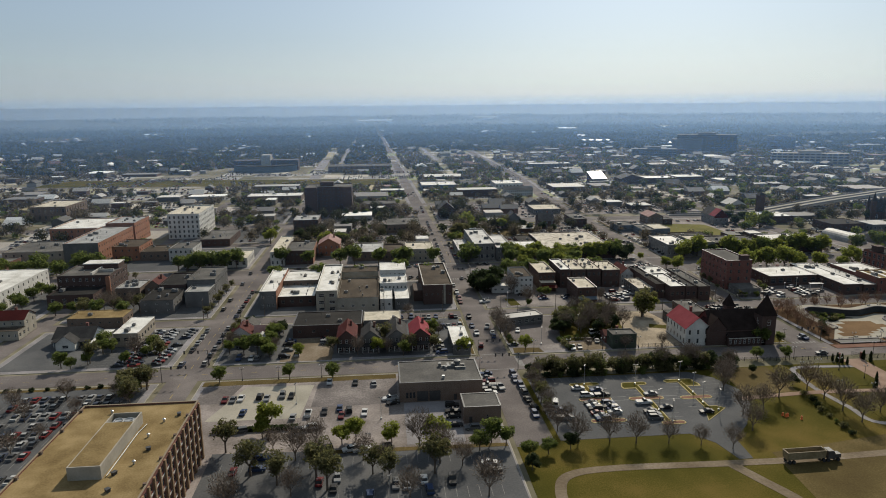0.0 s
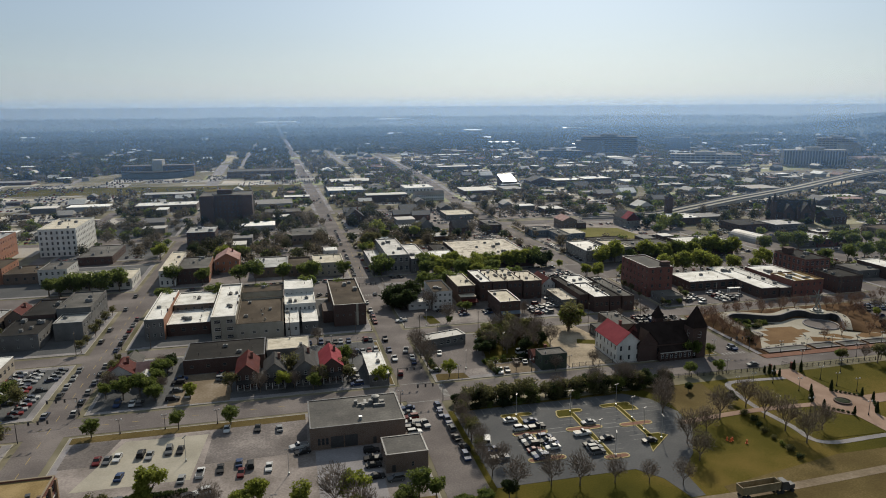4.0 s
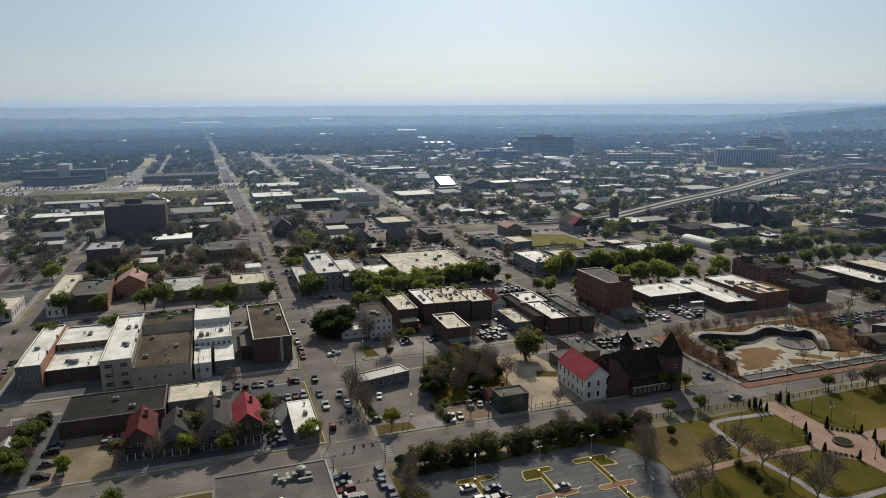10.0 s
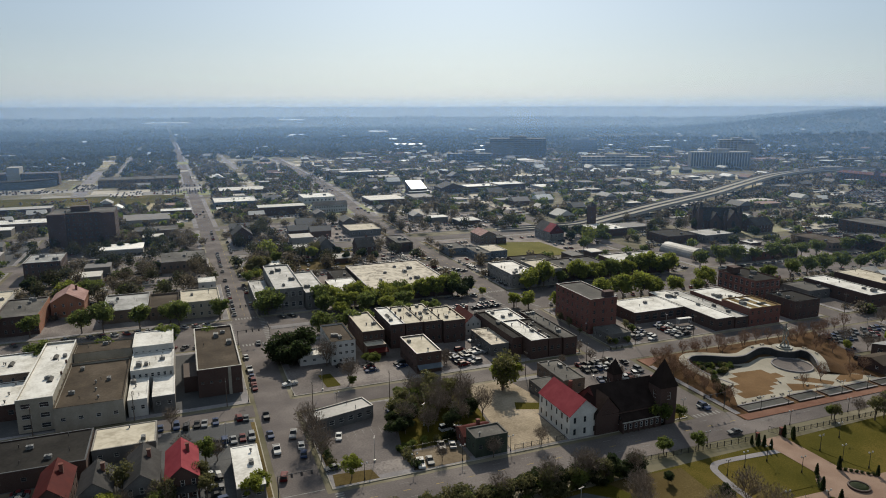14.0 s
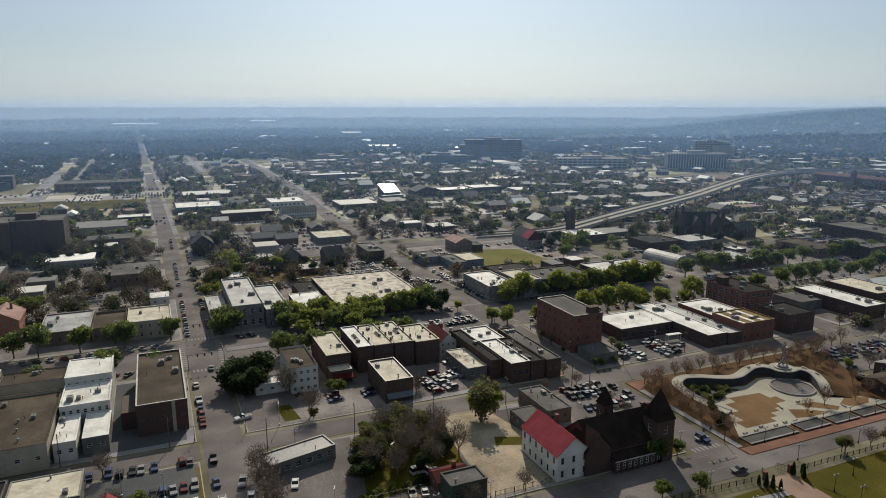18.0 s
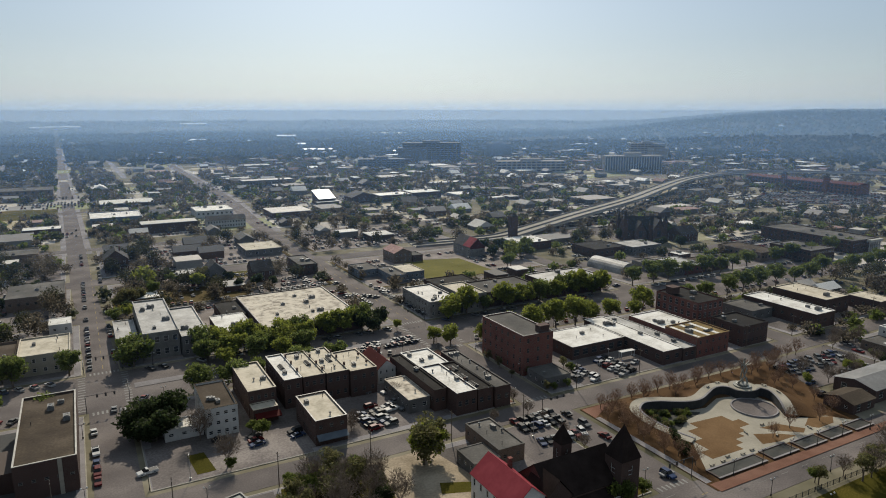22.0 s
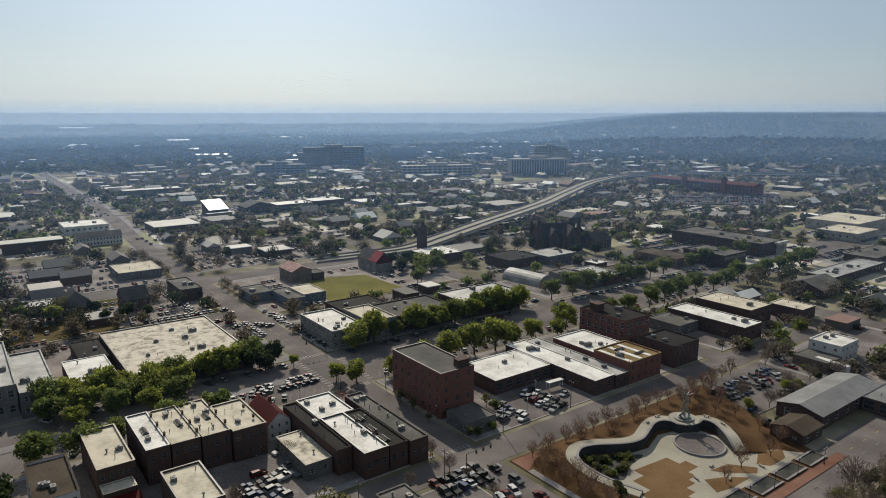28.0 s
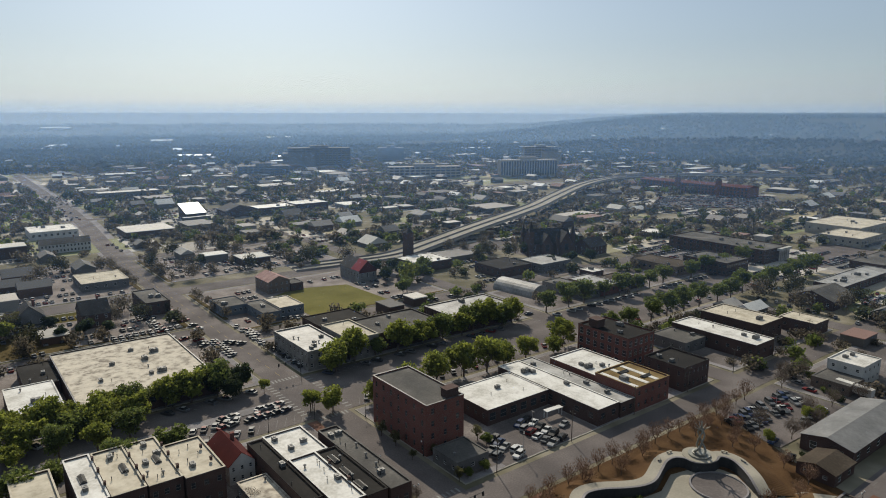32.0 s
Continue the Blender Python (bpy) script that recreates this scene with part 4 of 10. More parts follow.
# ---- shops block with the white roofs ----
G = "white-roofed shops"
orange_shop = building("shop", "narrow brick shop with an orange side wall and white roof", -49.8, -42.1, 309, 356, 9.6, GRAY_WALL, WHITE_ROOF, s=(3, 2, 1.0, 1.6), w=(8, 2, 0.9, 1.4), par=0.6, units=4, group=G)
part("side_wall", Shape().box(3.86, 3.98, -23.4, 23.4, 0, 9.3).data("side_wall", ORANGE_BRICK), orange_shop, None, "bare orange brick side wall")
building("shop", "brick shop with a clean white roof", -41.6, -24, 334, 356, 8.2, BROWN_BRICK, WHITE_ROOF, s=(5, 2, 1.0, 1.5), e=(4, 1, 0.9, 1.4), par=0.5, units=2, lights=1, group=G)
building("back_shop", "low dark brick rear wing with a pale canopy", -41.6, -24, 313, 333.6, 5.6, DARK_BRICK, WHITE_ROOF, s=(4, 1, 1.6, 1.6), par=0.4, units=5, group=G)
building("shop", "tall cream stucco shop with a white roof and skylights", -22.2, -12.2, 301.5, 356, 11, CREAM_WALL, WHITE_ROOF, s=(2, 3, 2.6, 1.6), e=(12, 2, 0.9, 1.4), w=(10, 2, 0.9, 1.4), par=0.8, units=5, lights=2, group=G)
building("shop", "broad cream building with a worn brown roof", -12.0, 7.4, 298.6, 338, 8.0, CREAM_WALL, BROWN_ROOF, s=(4, 1, 1.4, 1.2), par=0.9, units=8, group=G)
building("rear_shop", "pale-walled shop front block behind the brown roof", -12, 7.4, 344, 356, 9.4, CREAM_WALL, BROWN_ROOF, s=None, par=0.5, units=3, group=G)
building("shop", "white-painted shop with a bright stepped white roof", 8.2, 22.0, 338.5, 356, 11.2, WHITE_WALL, WHITE_ROOF, s=(6, 2, 1.0, 1.5), e=(5, 2, 1.0, 1.5), par=0.3, units=1, group=G)
building("back_shop", "lower white-painted rear wing with chimneys", 8.2, 22.0, 320.6, 338.3, 8.8, WHITE_WALL, WHITE_ROOF, s=(7, 2, 1.0, 1.4), e=(5, 2, 1.0, 1.4), par=0.5, units=7, group=G)
building("back_shop", "small white block with roof fans", 8.2, 14.0, 301.6, 320.4, 6.0, WHITE_WALL, WHITE_ROOF, s=(2, 1, 1.2, 1.4), e=(4, 1, 0.9, 1.2), par=0.3, units=5, group=G)
building("back_shop", "small gray block with a plain white roof", 15.4, 22.2, 303, 320.2, 5.5, GRAY_WALL, WHITE_ROOF, s=(2, 1, 1.2, 1.2), e=(4, 1, 0.9, 1.2), par=0.2, units=0, group=G)
building("brick_bank", "dark brick building with a brown roof and pale coping", 29.6, 44.0, 309, 356, 10.2, DARK_BRICK, BROWN_ROOF, s=(5, 1, 1.0, 0.9), e=(10, 2, 1.1, 1.5), w=(8, 2, 1.1, 1.5), par=0.7, units=4, coping=COPING)
part("pale_pier", Shape().box(-0.5, 0.5, -0.2, 0.0, 0, 9.9).data("pale_pier", CREAM_WALL), bpy.data.objects["brick_bank"], pose(3.2, -23.5, 0))
part("side_wing", Shape().box(-2.2, 2.2, -7, 7, 0, 5.6).data("side_wing", DARK_BRICK), bpy.data.objects["brick_bank"], pose(-9.5, -10, 0))
# ---- oak block and church ----
d = building("diner", "low skewed building with a gray weathered roof", -9.6, 9.6, -3.7, 3.7, 4.4, GRAY_WALL, METAL_GRAY, s=(6, 1, 1.8, 1.5), w=(2, 1, 1.6, 1.4), par=0.35, units=2, coping=DARK_TRIM)
d.matrix_basis = pose(70.8, 274.8, 0.13, 0, 0, 14)
building("green_brick_shop", "small dark green brick shop with a gray roof", 101, 111, 238.2, 245, 6.2, GREEN_PAINT, GRAY_ROOF, s=(3, 1, 1.2, 1.4), w=(2, 1, 1.2, 1.4), par=0.4, units=1)
gable_house("red_shed", "low shed with a rusty red roof", 100.5, 109.5, 245.3, 252, 3.2, 4.6, RED_BRICK, RED_ROOF, "x", chimney=True, w=(1, 1, 1.0, 1.2))
gable_house("white_church", "white timber church with a faded red metal roof", 131.4, 141.8, 238, 256.4, 7.4, 11.8, WHITE_PAINT, PINK_ROOF, "y", s=(3, 2, 0.9, 1.9), w=(6, 2, 0.9, 1.9), e=(6, 2, 0.9, 1.9), chimney=True, trim=DARK_TRIM, cat="church")
building("church_hall", "low church hall with a gray flat roof", 137.5, 146, 265, 274.6, 4.0, GRAY_WALL, GRAY_ROOF, s=(2, 1, 1.2, 1.2), w=(3, 1, 1.2, 1.2), par=0.2, units=0)
building("church_hall", "brick church hall with rooftop air units", 146.4, 155, 266.5, 285, 5.2, BROWN_BRICK, GRAY_ROOF, s=(2, 1, 1.2, 1.2), w=(5, 1, 1.2, 1.2), par=0.4, units=5)


def brick_church():
    root = gable_house("brick_church", "dark red brick church with a slate roof and pointed towers", 142.4, 164.5, 237.5, 252, 6.4, 12.6, DARK_BRICK, CHURCH_ROOF, "x", s=(9, 1, 1.0, 3.0), w=(2, 1, 1.2, 2.4), chimney=False, cat="church")
    for x, y, r, h, tip, nm in ((11.6, -6.2, 3.0, 12.2, 20.6, "bell_tower"), (2.2, 6.0, 1.7, 12.8, 17.6, "turret")):
        t = Shape()
        holes = openings(2 * r, h, (1, 2, r * 0.5, 2.4))
        for side in "snew":
            side_wall(t, 2 * r, h, holes, side_pose(side, 2 * r, 2 * r))
        tower = part(nm, t.data(nm, DARK_BRICK), root, pose(x, y, 0))
        for side in "snew":
            for u0, u1, z0, z1, _ in holes:
                part("louvre", window_data(u1 - u0, z1 - z0, WHITE_TRIM)[0], tower, side_pose(side, 2 * r, 2 * r) @ pose(0, 0, z0))
        part("spire", Shape().solid([(-r - 0.3, -r - 0.3, h), (r + 0.3, -r - 0.3, h), (r + 0.3, r + 0.3, h), (-r - 0.3, r + 0.3, h), (0, 0, tip)], [(0, 1, 4), (1, 2, 4), (2, 3, 4), (3, 0, 4), (3, 2, 1, 0)]).data("spire", CHURCH_ROOF), tower)
    part("front_gable", Shape().solid([(-4, 0, 0), (4, 0, 0), (4, 0, 7), (0, 0, 11.6), (-4, 0, 7), (-4, 9, 0), (4, 9, 0), (4, 9, 7), (0, 9, 11.6), (-4, 9, 7)], [(0, 1, 2, 3, 4), (1, 6, 7, 2), (5, 0, 4, 9), (6, 5, 9, 8, 7)]).data("front_gable", DARK_BRICK), root, pose(-9.4, -7.6, 0))
    part("front_gable_roof", Shape().solid([(-4.4, -0.3, 6.7), (0, -0.3, 11.8), (4.4, -0.3, 6.7), (-4.4, 9, 6.7), (0, 9, 11.8), (4.4, 9, 6.7)], [(0, 1, 4, 3), (1, 2, 5, 4)]).data("front_gable_roof", CHURCH_ROOF), root, pose(-9.4, -7.6, 0.06))
    butt = cache.setdefault("buttress", Shape().solid([(-0.35, -0.9, 0), (0.35, -0.9, 0), (0.35, 0, 0), (-0.35, 0, 0), (-0.35, -0.3, 5.0), (0.35, -0.3, 5.0), (0.35, 0, 5.6), (-0.35, 0, 5.6)], [(0, 1, 5, 4), (1, 2, 6, 5), (3, 0, 4, 7), (4, 5, 6, 7)]).data("buttress", DARK_BRICK))
    part("aisle_roof", Shape().solid([(-5.2, -9.4, 3.7), (11, -9.4, 3.7), (11, -7.25, 5.4), (-5.2, -7.25, 5.4), (-5.2, -9.4, 3.5), (11, -9.4, 3.5)], [(0, 1, 2, 3), (4, 5, 1, 0), (0, 3, 4), (1, 5, 2)]).data("aisle_roof", CHURCH_ROOF), root)
    part("aisle_wall", Shape().box(-5.0, 10.8, -9.2, -7.27, 0, 3.55).data("aisle_wall", DARK_BRICK), root)
    part("aisle_band", Shape().box(-5.1, 10.9, -9.32, -9.2, 3.0, 3.4).data("aisle_band", COPING), root)
    for i in range(8):
        part("aisle_window", window_data(0.9, 1.7, WHITE_TRIM)[2], root, pose(-4.0 + i * 1.95, -9.36, 0.9))
    for i in range(8):
        part("buttress", butt, root, pose(-4.97 + i * 1.95, -9.2, 0) @ Matrix.Diagonal((0.6, 0.6, 0.6, 1)))


brick_church()
# ---- mid shops block ----
building("cream_office", "three-storey cream building with a brown flat roof", 78, 87.4, 322, 344, 9.6, WHITE_WALL, BROWN_ROOF, s=(4, 3, 1.2, 1.2), w=(7, 3, 1.1, 1.2), par=0.7, units=4)
building("white_annex", "low white annex with a white roof", 66.5, 77.6, 325.4, 332.8, 4.0, WHITE_WALL, WHITE_ROOF, s=(3, 1, 1.4, 1.0), w=(2, 1, 1.2, 1.0), par=0.4, units=3)
building("narrow_shop", "brick shop with a cream roof", 92.4, 101.4, 330.2, 356, 9.2, DARK_BRICK, CREAM_ROOF, s=(4, 2, 1.0, 1.4), w=(8, 2, 1.0, 1.4), par=0.6, units=3)
building("small_back_shop", "lower brick wing with a cream roof and red awning", 92.6, 100.4, 324.8, 330, 5.0, DARK_BRICK, CREAM_ROOF, s=(3, 1, 1.2, 1.2), par=0.3, units=0)
building("square_shop", "dark brick square building with a cream roof and black coping", 105.4, 115.2, 301.8, 321.8, 8.2, DARK_BRICK, CREAM_ROOF, s=(3, 2, 1.2, 1.3), w=(6, 2, 1.0, 1.3), par=0.6, units=3, coping=DARK_TRIM)
G = "row of party-wall shops"
building("row_shop", "shop with a bright white roof and a skylight", 104.4, 110.4, 331, 356, 10.4, DARK_BRICK, WHITE_ROOF, s=(2, 2, 1.2, 1.6), w=(9, 2, 1.0, 1.5), par=0.5, units=1, lights=1, group=G)
building("row_shop", "shop with a cream roof, skylights and chimneys", 110.8, 118.4, 331, 356, 10.2, DARK_BRICK, CREAM_ROOF, s=(3, 2, 1.2, 1.6), par=0.5, units=7, lights=1, group=G)
building("row_shop", "shop with a cream roof crossed by a skylight", 118.8, 126.6, 330.5, 356, 10.2, DARK_BRICK, CREAM_ROOF, s=(3, 2, 1.2, 1.6), par=0.5, units=9, lights=1, group=G)
building("row_shop", "shop with a cream roof at the end of the row", 127, 136.6, 329.5, 350, 9.8, DARK_BRICK, CREAM_ROOF, s=(3, 2, 1.2, 1.6), e=(5, 2, 1.0, 1.4), par=0.5, units=6, group=G)
gable_house("gabled_shop", "white-fronted gabled shop with a dark red metal roof", 139.6, 146.6, 335.8, 352, 5.6, 8.6, WHITE_WALL, RED_ROOF, "y", s=(3, 2, 0.8, 1.2), w=(5, 1, 0.8, 1.2), chimney=True)
building("low_shop", "low building with a stained cream roof", 138.8, 146.6, 308.4, 328.4, 5.0, GRAY_WALL, STAINED_ROOF, s=(2, 1, 1.4, 1.4), w=(6, 1, 1.2, 1.2), par=0.3, units=2)
G = "corner shops by the crossing"
building("corner_shop", "brick shop with a black tar roof", 147, 151.4, 306, 342, 7.6, DARK_BRICK, DARK_ROOF, w=(9, 1, 1.0, 1.4), s=(2, 1, 1.2, 1.4), par=0.5, units=3, group=G)
building("corner_shop", "brick shop with a bright white roof and vents", 151.8, 159.4, 299.6, 326, 8.0, DARK_BRICK, WHITE_ROOF, s=(3, 1, 1.4, 1.8), par=0.6, units=7, group=G)
building("back_shop", "rear shop with a white roof", 151.8, 163.4, 326.4, 343, 7.6, DARK_BRICK, WHITE_ROOF, w=(2, 1, 1.0, 1.4), par=0.5, units=3, group=G)
building("corner_shop", "brick shop with a black roof and long skylights", 159.8, 165.6, 299.6, 326, 7.6, DARK_BRICK, DARK_ROOF, s=(2, 1, 1.4, 1.8), par=0.5, units=3, lights=3, group=G)
building("corner_shop", "brick shop with a gray roof crowded with air units", 166, 172, 298.8, 337, 7.6, DARK_BRICK, GRAY_ROOF, s=(2, 1, 1.4, 1.8), e=(10, 1, 1.6, 1.8), par=0.5, units=12, group=G)
# ---- brick warehouse block ----
root = building("brick_warehouse", "four-storey red brick warehouse with a flat gray roof", 189.8, 203.4, 317, 345.6, 15.8, RED_BRICK, GRAY_ROOF, s=(3, 4, 1.1, 1.8), w=(7, 4, 1.1, 1.8), e=(5, 4, 1.1, 1.8), par=0.5, units=0, coping=DARK_TRIM)
part("stair_head", Shape().box(-2.2, 2.2, -1.4, 1.4, 0, 2.6).box(-2.4, 2.4, -1.6, 1.6, 2.6, 2.75).data("stair_head", DARK_BRICK), root, pose(3.6, -11.6, 15.1))
building("small_gray_store", "low gray store with a dark roof", 189.8, 201, 303, 314, 4.4, GRAY_WALL, GRAY_ROOF, s=(3, 1, 1.2, 1.2), w=(3, 1, 1.2, 1.2), par=0.3, units=1)
building("car_garage", "single-storey brick garage with a broad white roof", 216.4, 243.4, 321, 340.6, 5.6, DARK_BRICK, WHITE_ROOF, s=(6, 1, 2.6, 2.6), w=(5, 1, 1.4, 1.4), par=0.25, units=4)
building("garage_hall", "long brick garage hall with a white roof", 243.8, 254, 300, 346.6, 5.8, DARK_BRICK, WHITE_ROOF, s=(2, 1, 2.0, 2.0), w=(8, 1, 2.0, 2.0), par=0.3, units=4)
building("narrow_hall", "brick hall with a stained gray-white roof", 254.4, 261.4, 299.6, 347, 5.4, DARK_BRICK, METAL_ROOF, s=(2, 1, 1.6, 1.6), par=0.3, units=6)
building("brick_hall", "brick hall with a patched brown and white roof", 261.8, 280, 299.4, 316.6, 8.6, RED_BRICK, TAN_ROOF, s=(5, 2, 1.1, 1.6), w=(4, 1, 1.1, 1.6), par=0.5, units=4, lights=2)
building("back_hall", "brick hall with a white roof and vents", 263, 281, 317, 339, 7.0, RED_BRICK, WHITE_ROOF, w=(5, 1, 1.1, 1.6), par=0.4, units=6)
mansion = building("brick_mansion_block", "three-storey dark red brick block with pale window frames", 290.8, 307, 325, 350, 12.4, RED_BRICK, DARK_ROOF, s=(5, 3, 1.9, 2.6), w=(7, 3, 1.9, 2.6), par=0.6, units=4, trim=WHITE_TRIM)
part("corner_turret", Shape().box(-2.2, 2.2, -2.2, 2.2, 0, 3.0).box(-2.5, 2.5, -2.5, 2.5, 3.0, 3.3).data("corner_turret", DARK_BRICK), mansion, pose(-4.5, 6, 12.0))
building("brick_row_house", "two-storey dark brick row with a black roof", 288.7, 304.4, 299.4, 316, 9.0, DARK_BRICK, DARK_ROOF, s=(6, 2, 1.0, 1.6), w=(4, 2, 1.0, 1.6), par=0.6, units=5)
# ---- east ----
building("long_store", "long dark brick store with a worn white roof", 338, 352, 299.4, 337.6, 7.0, DARK_BRICK, WHITE_ROOF, s=(3, 1, 1.4, 1.4), w=(8, 1, 1.4, 1.4), par=0.4, units=4)
building("long_store", "dark brick store with a cream roof", 361.4, 380, 310, 338.4, 8.0, DARK_BRICK, CREAM_ROOF, s=(4, 1, 1.4, 1.6), w=(6, 1, 1.4, 1.4), par=0.4, units=4)
building("long_store", "low brick store with a cream roof", 388.4, 401, 299.4, 315.6, 6.0, DARK_BRICK, CREAM_ROOF, s=(3, 1, 1.4, 1.4), w=(3, 1, 1.4, 1.4), par=0.3, units=1)
building("gray_store", "low gray block store", 323, 337.6, 321, 337.6, 5.0, GRAY_WALL, GRAY_ROOF, s=(3, 1, 1.4, 1.4), w=(4, 1, 1.2, 1.2), par=0.3, units=2)
building("white_studio", "two-storey white cube with a white flat roof", 343, 358, 262.6, 275, 8.0, WHITE_WALL, WHITE_ROOF, s=(4, 2, 1.2, 1.2), w=(3, 2, 1.2, 1.2), par=0.4, units=2)
building("low_studio", "low dark shed beside the white studio", 331, 342.8, 262, 275, 4.0, BROWN_BRICK, GRAY_ROOF, s=(2, 1, 1.2, 1.2), w=(3, 1, 1.0, 1.0), par=0.2, units=0)
gable_house("metal_warehouse", "broad warehouse with a low gray metal roof", 280.4, 322, 240.6, 255, 4.6, 6.2, DARK_BRICK, METAL_GRAY, "x", s=(6, 1, 2.4, 2.4), w=(2, 1, 2.0, 2.4), chimney=False, cat="warehouse")
building("warehouse_wing", "low open-fronted wing with a gray metal roof", 307, 330, 226, 240.2, 4.8, DARK_BRICK, METAL_GRAY, s=(4, 1, 4.0, 3.2), w=(3, 1, 3.4, 3.2), par=0.15, units=1, coping=DARK_TRIM, cat="warehouse")
trailer = thing("box_trailer", "white box trailer parked beside the studio", "trailer", 335, 262, 0.13, 84)
part("box", Shape().box(-6.2, 6.2, -1.25, 1.25, 1.1, 3.8).data("box", WHITE_PAINT), trailer)
for wx in (-4.8, -3.6, 3.8):
    for wy in (-1.0, 1.0):
        part("wheel", cache.setdefault("trailer_wheel", Shape().tube((0, -0.14, 0), (0, 0.14, 0), 0.5, 0.5, 12).data("wheel", RUBBER)), trailer, pose(wx, wy, 0.5))
part("landing_leg", Shape().box(4.8, 5.0, -0.8, 0.8, 0, 1.1).data("landing_leg", DARK_TRIM), trailer)
gable_house("metal_shed", "small gray metal shed", 265.4, 277.4, 239, 249, 3.4, 4.8, DARK_BRICK, BROWN_ROOF, "x", w=(2, 1, 1.2, 1.2), s=(2, 1, 2.0, 2.2), chimney=False, cat="shed")
# ---- beyond the main street ----
G = "shops along the main street"
building("main_street_shop", "low shop with patched white roofs", 58.6, 66.8, 398, 443, 6.0, GRAY_WALL, METAL_ROOF, s=(2, 1, 1.4, 1.6), w=(9, 1, 1.0, 1.4), par=0.4, units=8, group=G)
building("main_street_shop", "arched gray stone front with a patched white roof", 67.8, 81.2, 401.6, 453.6, 11, STONE, METAL_ROOF, s=(4, 2, 1.8, 2.4), w=(10, 2, 1.0, 1.6), par=0.7, units=9, group=G)
building("main_street_shop", "gray stone-fronted shop with a pale roof", 81.6, 92, 397.6, 441, 9.0, GRAY_WALL, METAL_ROOF, s=(3, 2, 1.3, 1.7), par=0.6, units=4, group=G)
building("main_street_shop", "low shop with a white roof and four air units", 97.4, 112, 404.4, 430, 6.0, DARK_BRICK, WHITE_ROOF, s=(4, 1, 1.8, 1.8), w=(6, 1, 1.0, 1.4), par=0.3, units=5, group=G)
building("big_store", "large square store with a stained cream roof and dark walls", 114.8, 158.6, 398, 457, 6.4, DARK_BRICK, STAINED_ROOF, s=(9, 1, 2.0, 2.0), w=(10, 1, 1.2, 1.4), par=0.5, units=10, coping=DARK_TRIM, group=G)
building("back_store", "low annex with a black roof", 103.6, 114.4, 430.4, 455, 5.0, DARK_BRICK, DARK_ROOF, w=(4, 1, 1.2, 1.2), par=0.3, units=4, group=G)
building("main_street_shop", "narrow white-fronted shop with a pale stained roof", -59, -50.6, 402, 454, 9.2, WHITE_PAINT, CREAM_ROOF, s=(3, 2, 1.1, 2.2), e=(8, 2, 1.0, 1.4), par=0.6, units=6, group=G)
building("main_street_shop", "dark brick shop with a patched gray roof", -50, -33.4, 405, 436, 9.0, DARK_BRICK, GRAY_ROOF, s=(6, 2, 1.0, 1.5), par=0.6, units=6, group=G)
part("side_wall", Shape().box(0, 0.14, -15.2, 15.2, 0, 8.8).data("side_wall", ORANGE_BRICK), bpy.data.objects["main_street_shop.005"], pose(8.34, 0, 0), "bare orange brick side wall")
gable_house("main_street_house", "brick house with a dusty pink roof", -32, -18, 428, 446, 7.5, 11.5, ORANGE_BRICK, FADED_ROOF, "y", s=(4, 2, 1.0, 1.5), e=(5, 2, 1.0, 1.4))
building("main_street_shop", "brick shop with a white roof", -9, 10.4, 409, 438, 6.2, BROWN_BRICK, METAL_ROOF, s=(6, 1, 1.2, 1.6), e=(6, 1, 1.0, 1.4), par=0.6, units=6, group=G)
building("main_street_shop", "brown brick shop with a brown roof", 11, 24, 407, 432, 6.4, BROWN_BRICK, BROWN_ROOF, s=(4, 1, 1.2, 1.6), par=0.9, units=2, group=G)
building("main_street_shop", "pale stucco corner shop with a white roof", 25, 42.4, 404, 427, 8.2, CREAM_WALL, CREAM_ROOF, s=(5, 2, 1.2, 1.5), e=(6, 2, 1.0, 1.4), par=0.6, units=4, group=G)
building("white_cube_shop", "small white building with a plain white roof", 33.8, 42.6, 453, 464, 5.0, WHITE_WALL, WHITE_ROOF, s=(2, 1, 1.2, 1.2), e=(3, 1, 1.2, 1.2), par=0.2, units=1)
building("orange_brick_row", "three-storey orange brick row with a pale roof", -190, -168.6, 424, 486, 13.6, ORANGE_BRICK, METAL_ROOF, s=(7, 3, 1.1, 1.7), e=(16, 3, 1.0, 1.6), par=0.7, units=12)
part("gray_front", Shape().box(-10.6, 10.6, -0.16, 0, 0, 13.3).data("gray_front", GRAY_WALL), bpy.data.objects["orange_brick_row"], pose(0, -31.05, 0), "gray painted front")
building("orange_brick_block", "taller orange brick block with a pale roof", -188, -168, 488, 520, 15.5, ORANGE_BRICK, METAL_ROOF, s=(6, 1, 1.0, 1.4), e=(8, 3, 1.0, 1.5), par=0.7, units=8)
building("gray_front_row", "two-storey tan-fronted row on the main street", -228, -191, 426, 462, 8.4, TAN_BRICK, GRAY_ROOF, s=(8, 2, 1.1, 1.6), e=(5, 1, 1.0, 1.4), par=0.6, units=8)
building("red_brick_row", "low red brick row with worn gray roofs", -262, -214, 398, 420, 6.6, RED_BRICK, GRAY_ROOF, s=(9, 1, 1.1, 1.6), e=(4, 1, 1.0, 1.4), par=0.5, units=8)
building("orange_brick_store", "orange brick building with a brown roof and dark front", -163, -146, 430, 456, 9.4, ORANGE_BRICK, BROWN_ROOF, s=(4, 2, 1.0, 1.4), e=(6, 2, 1.0, 1.4), par=0.5, units=3)
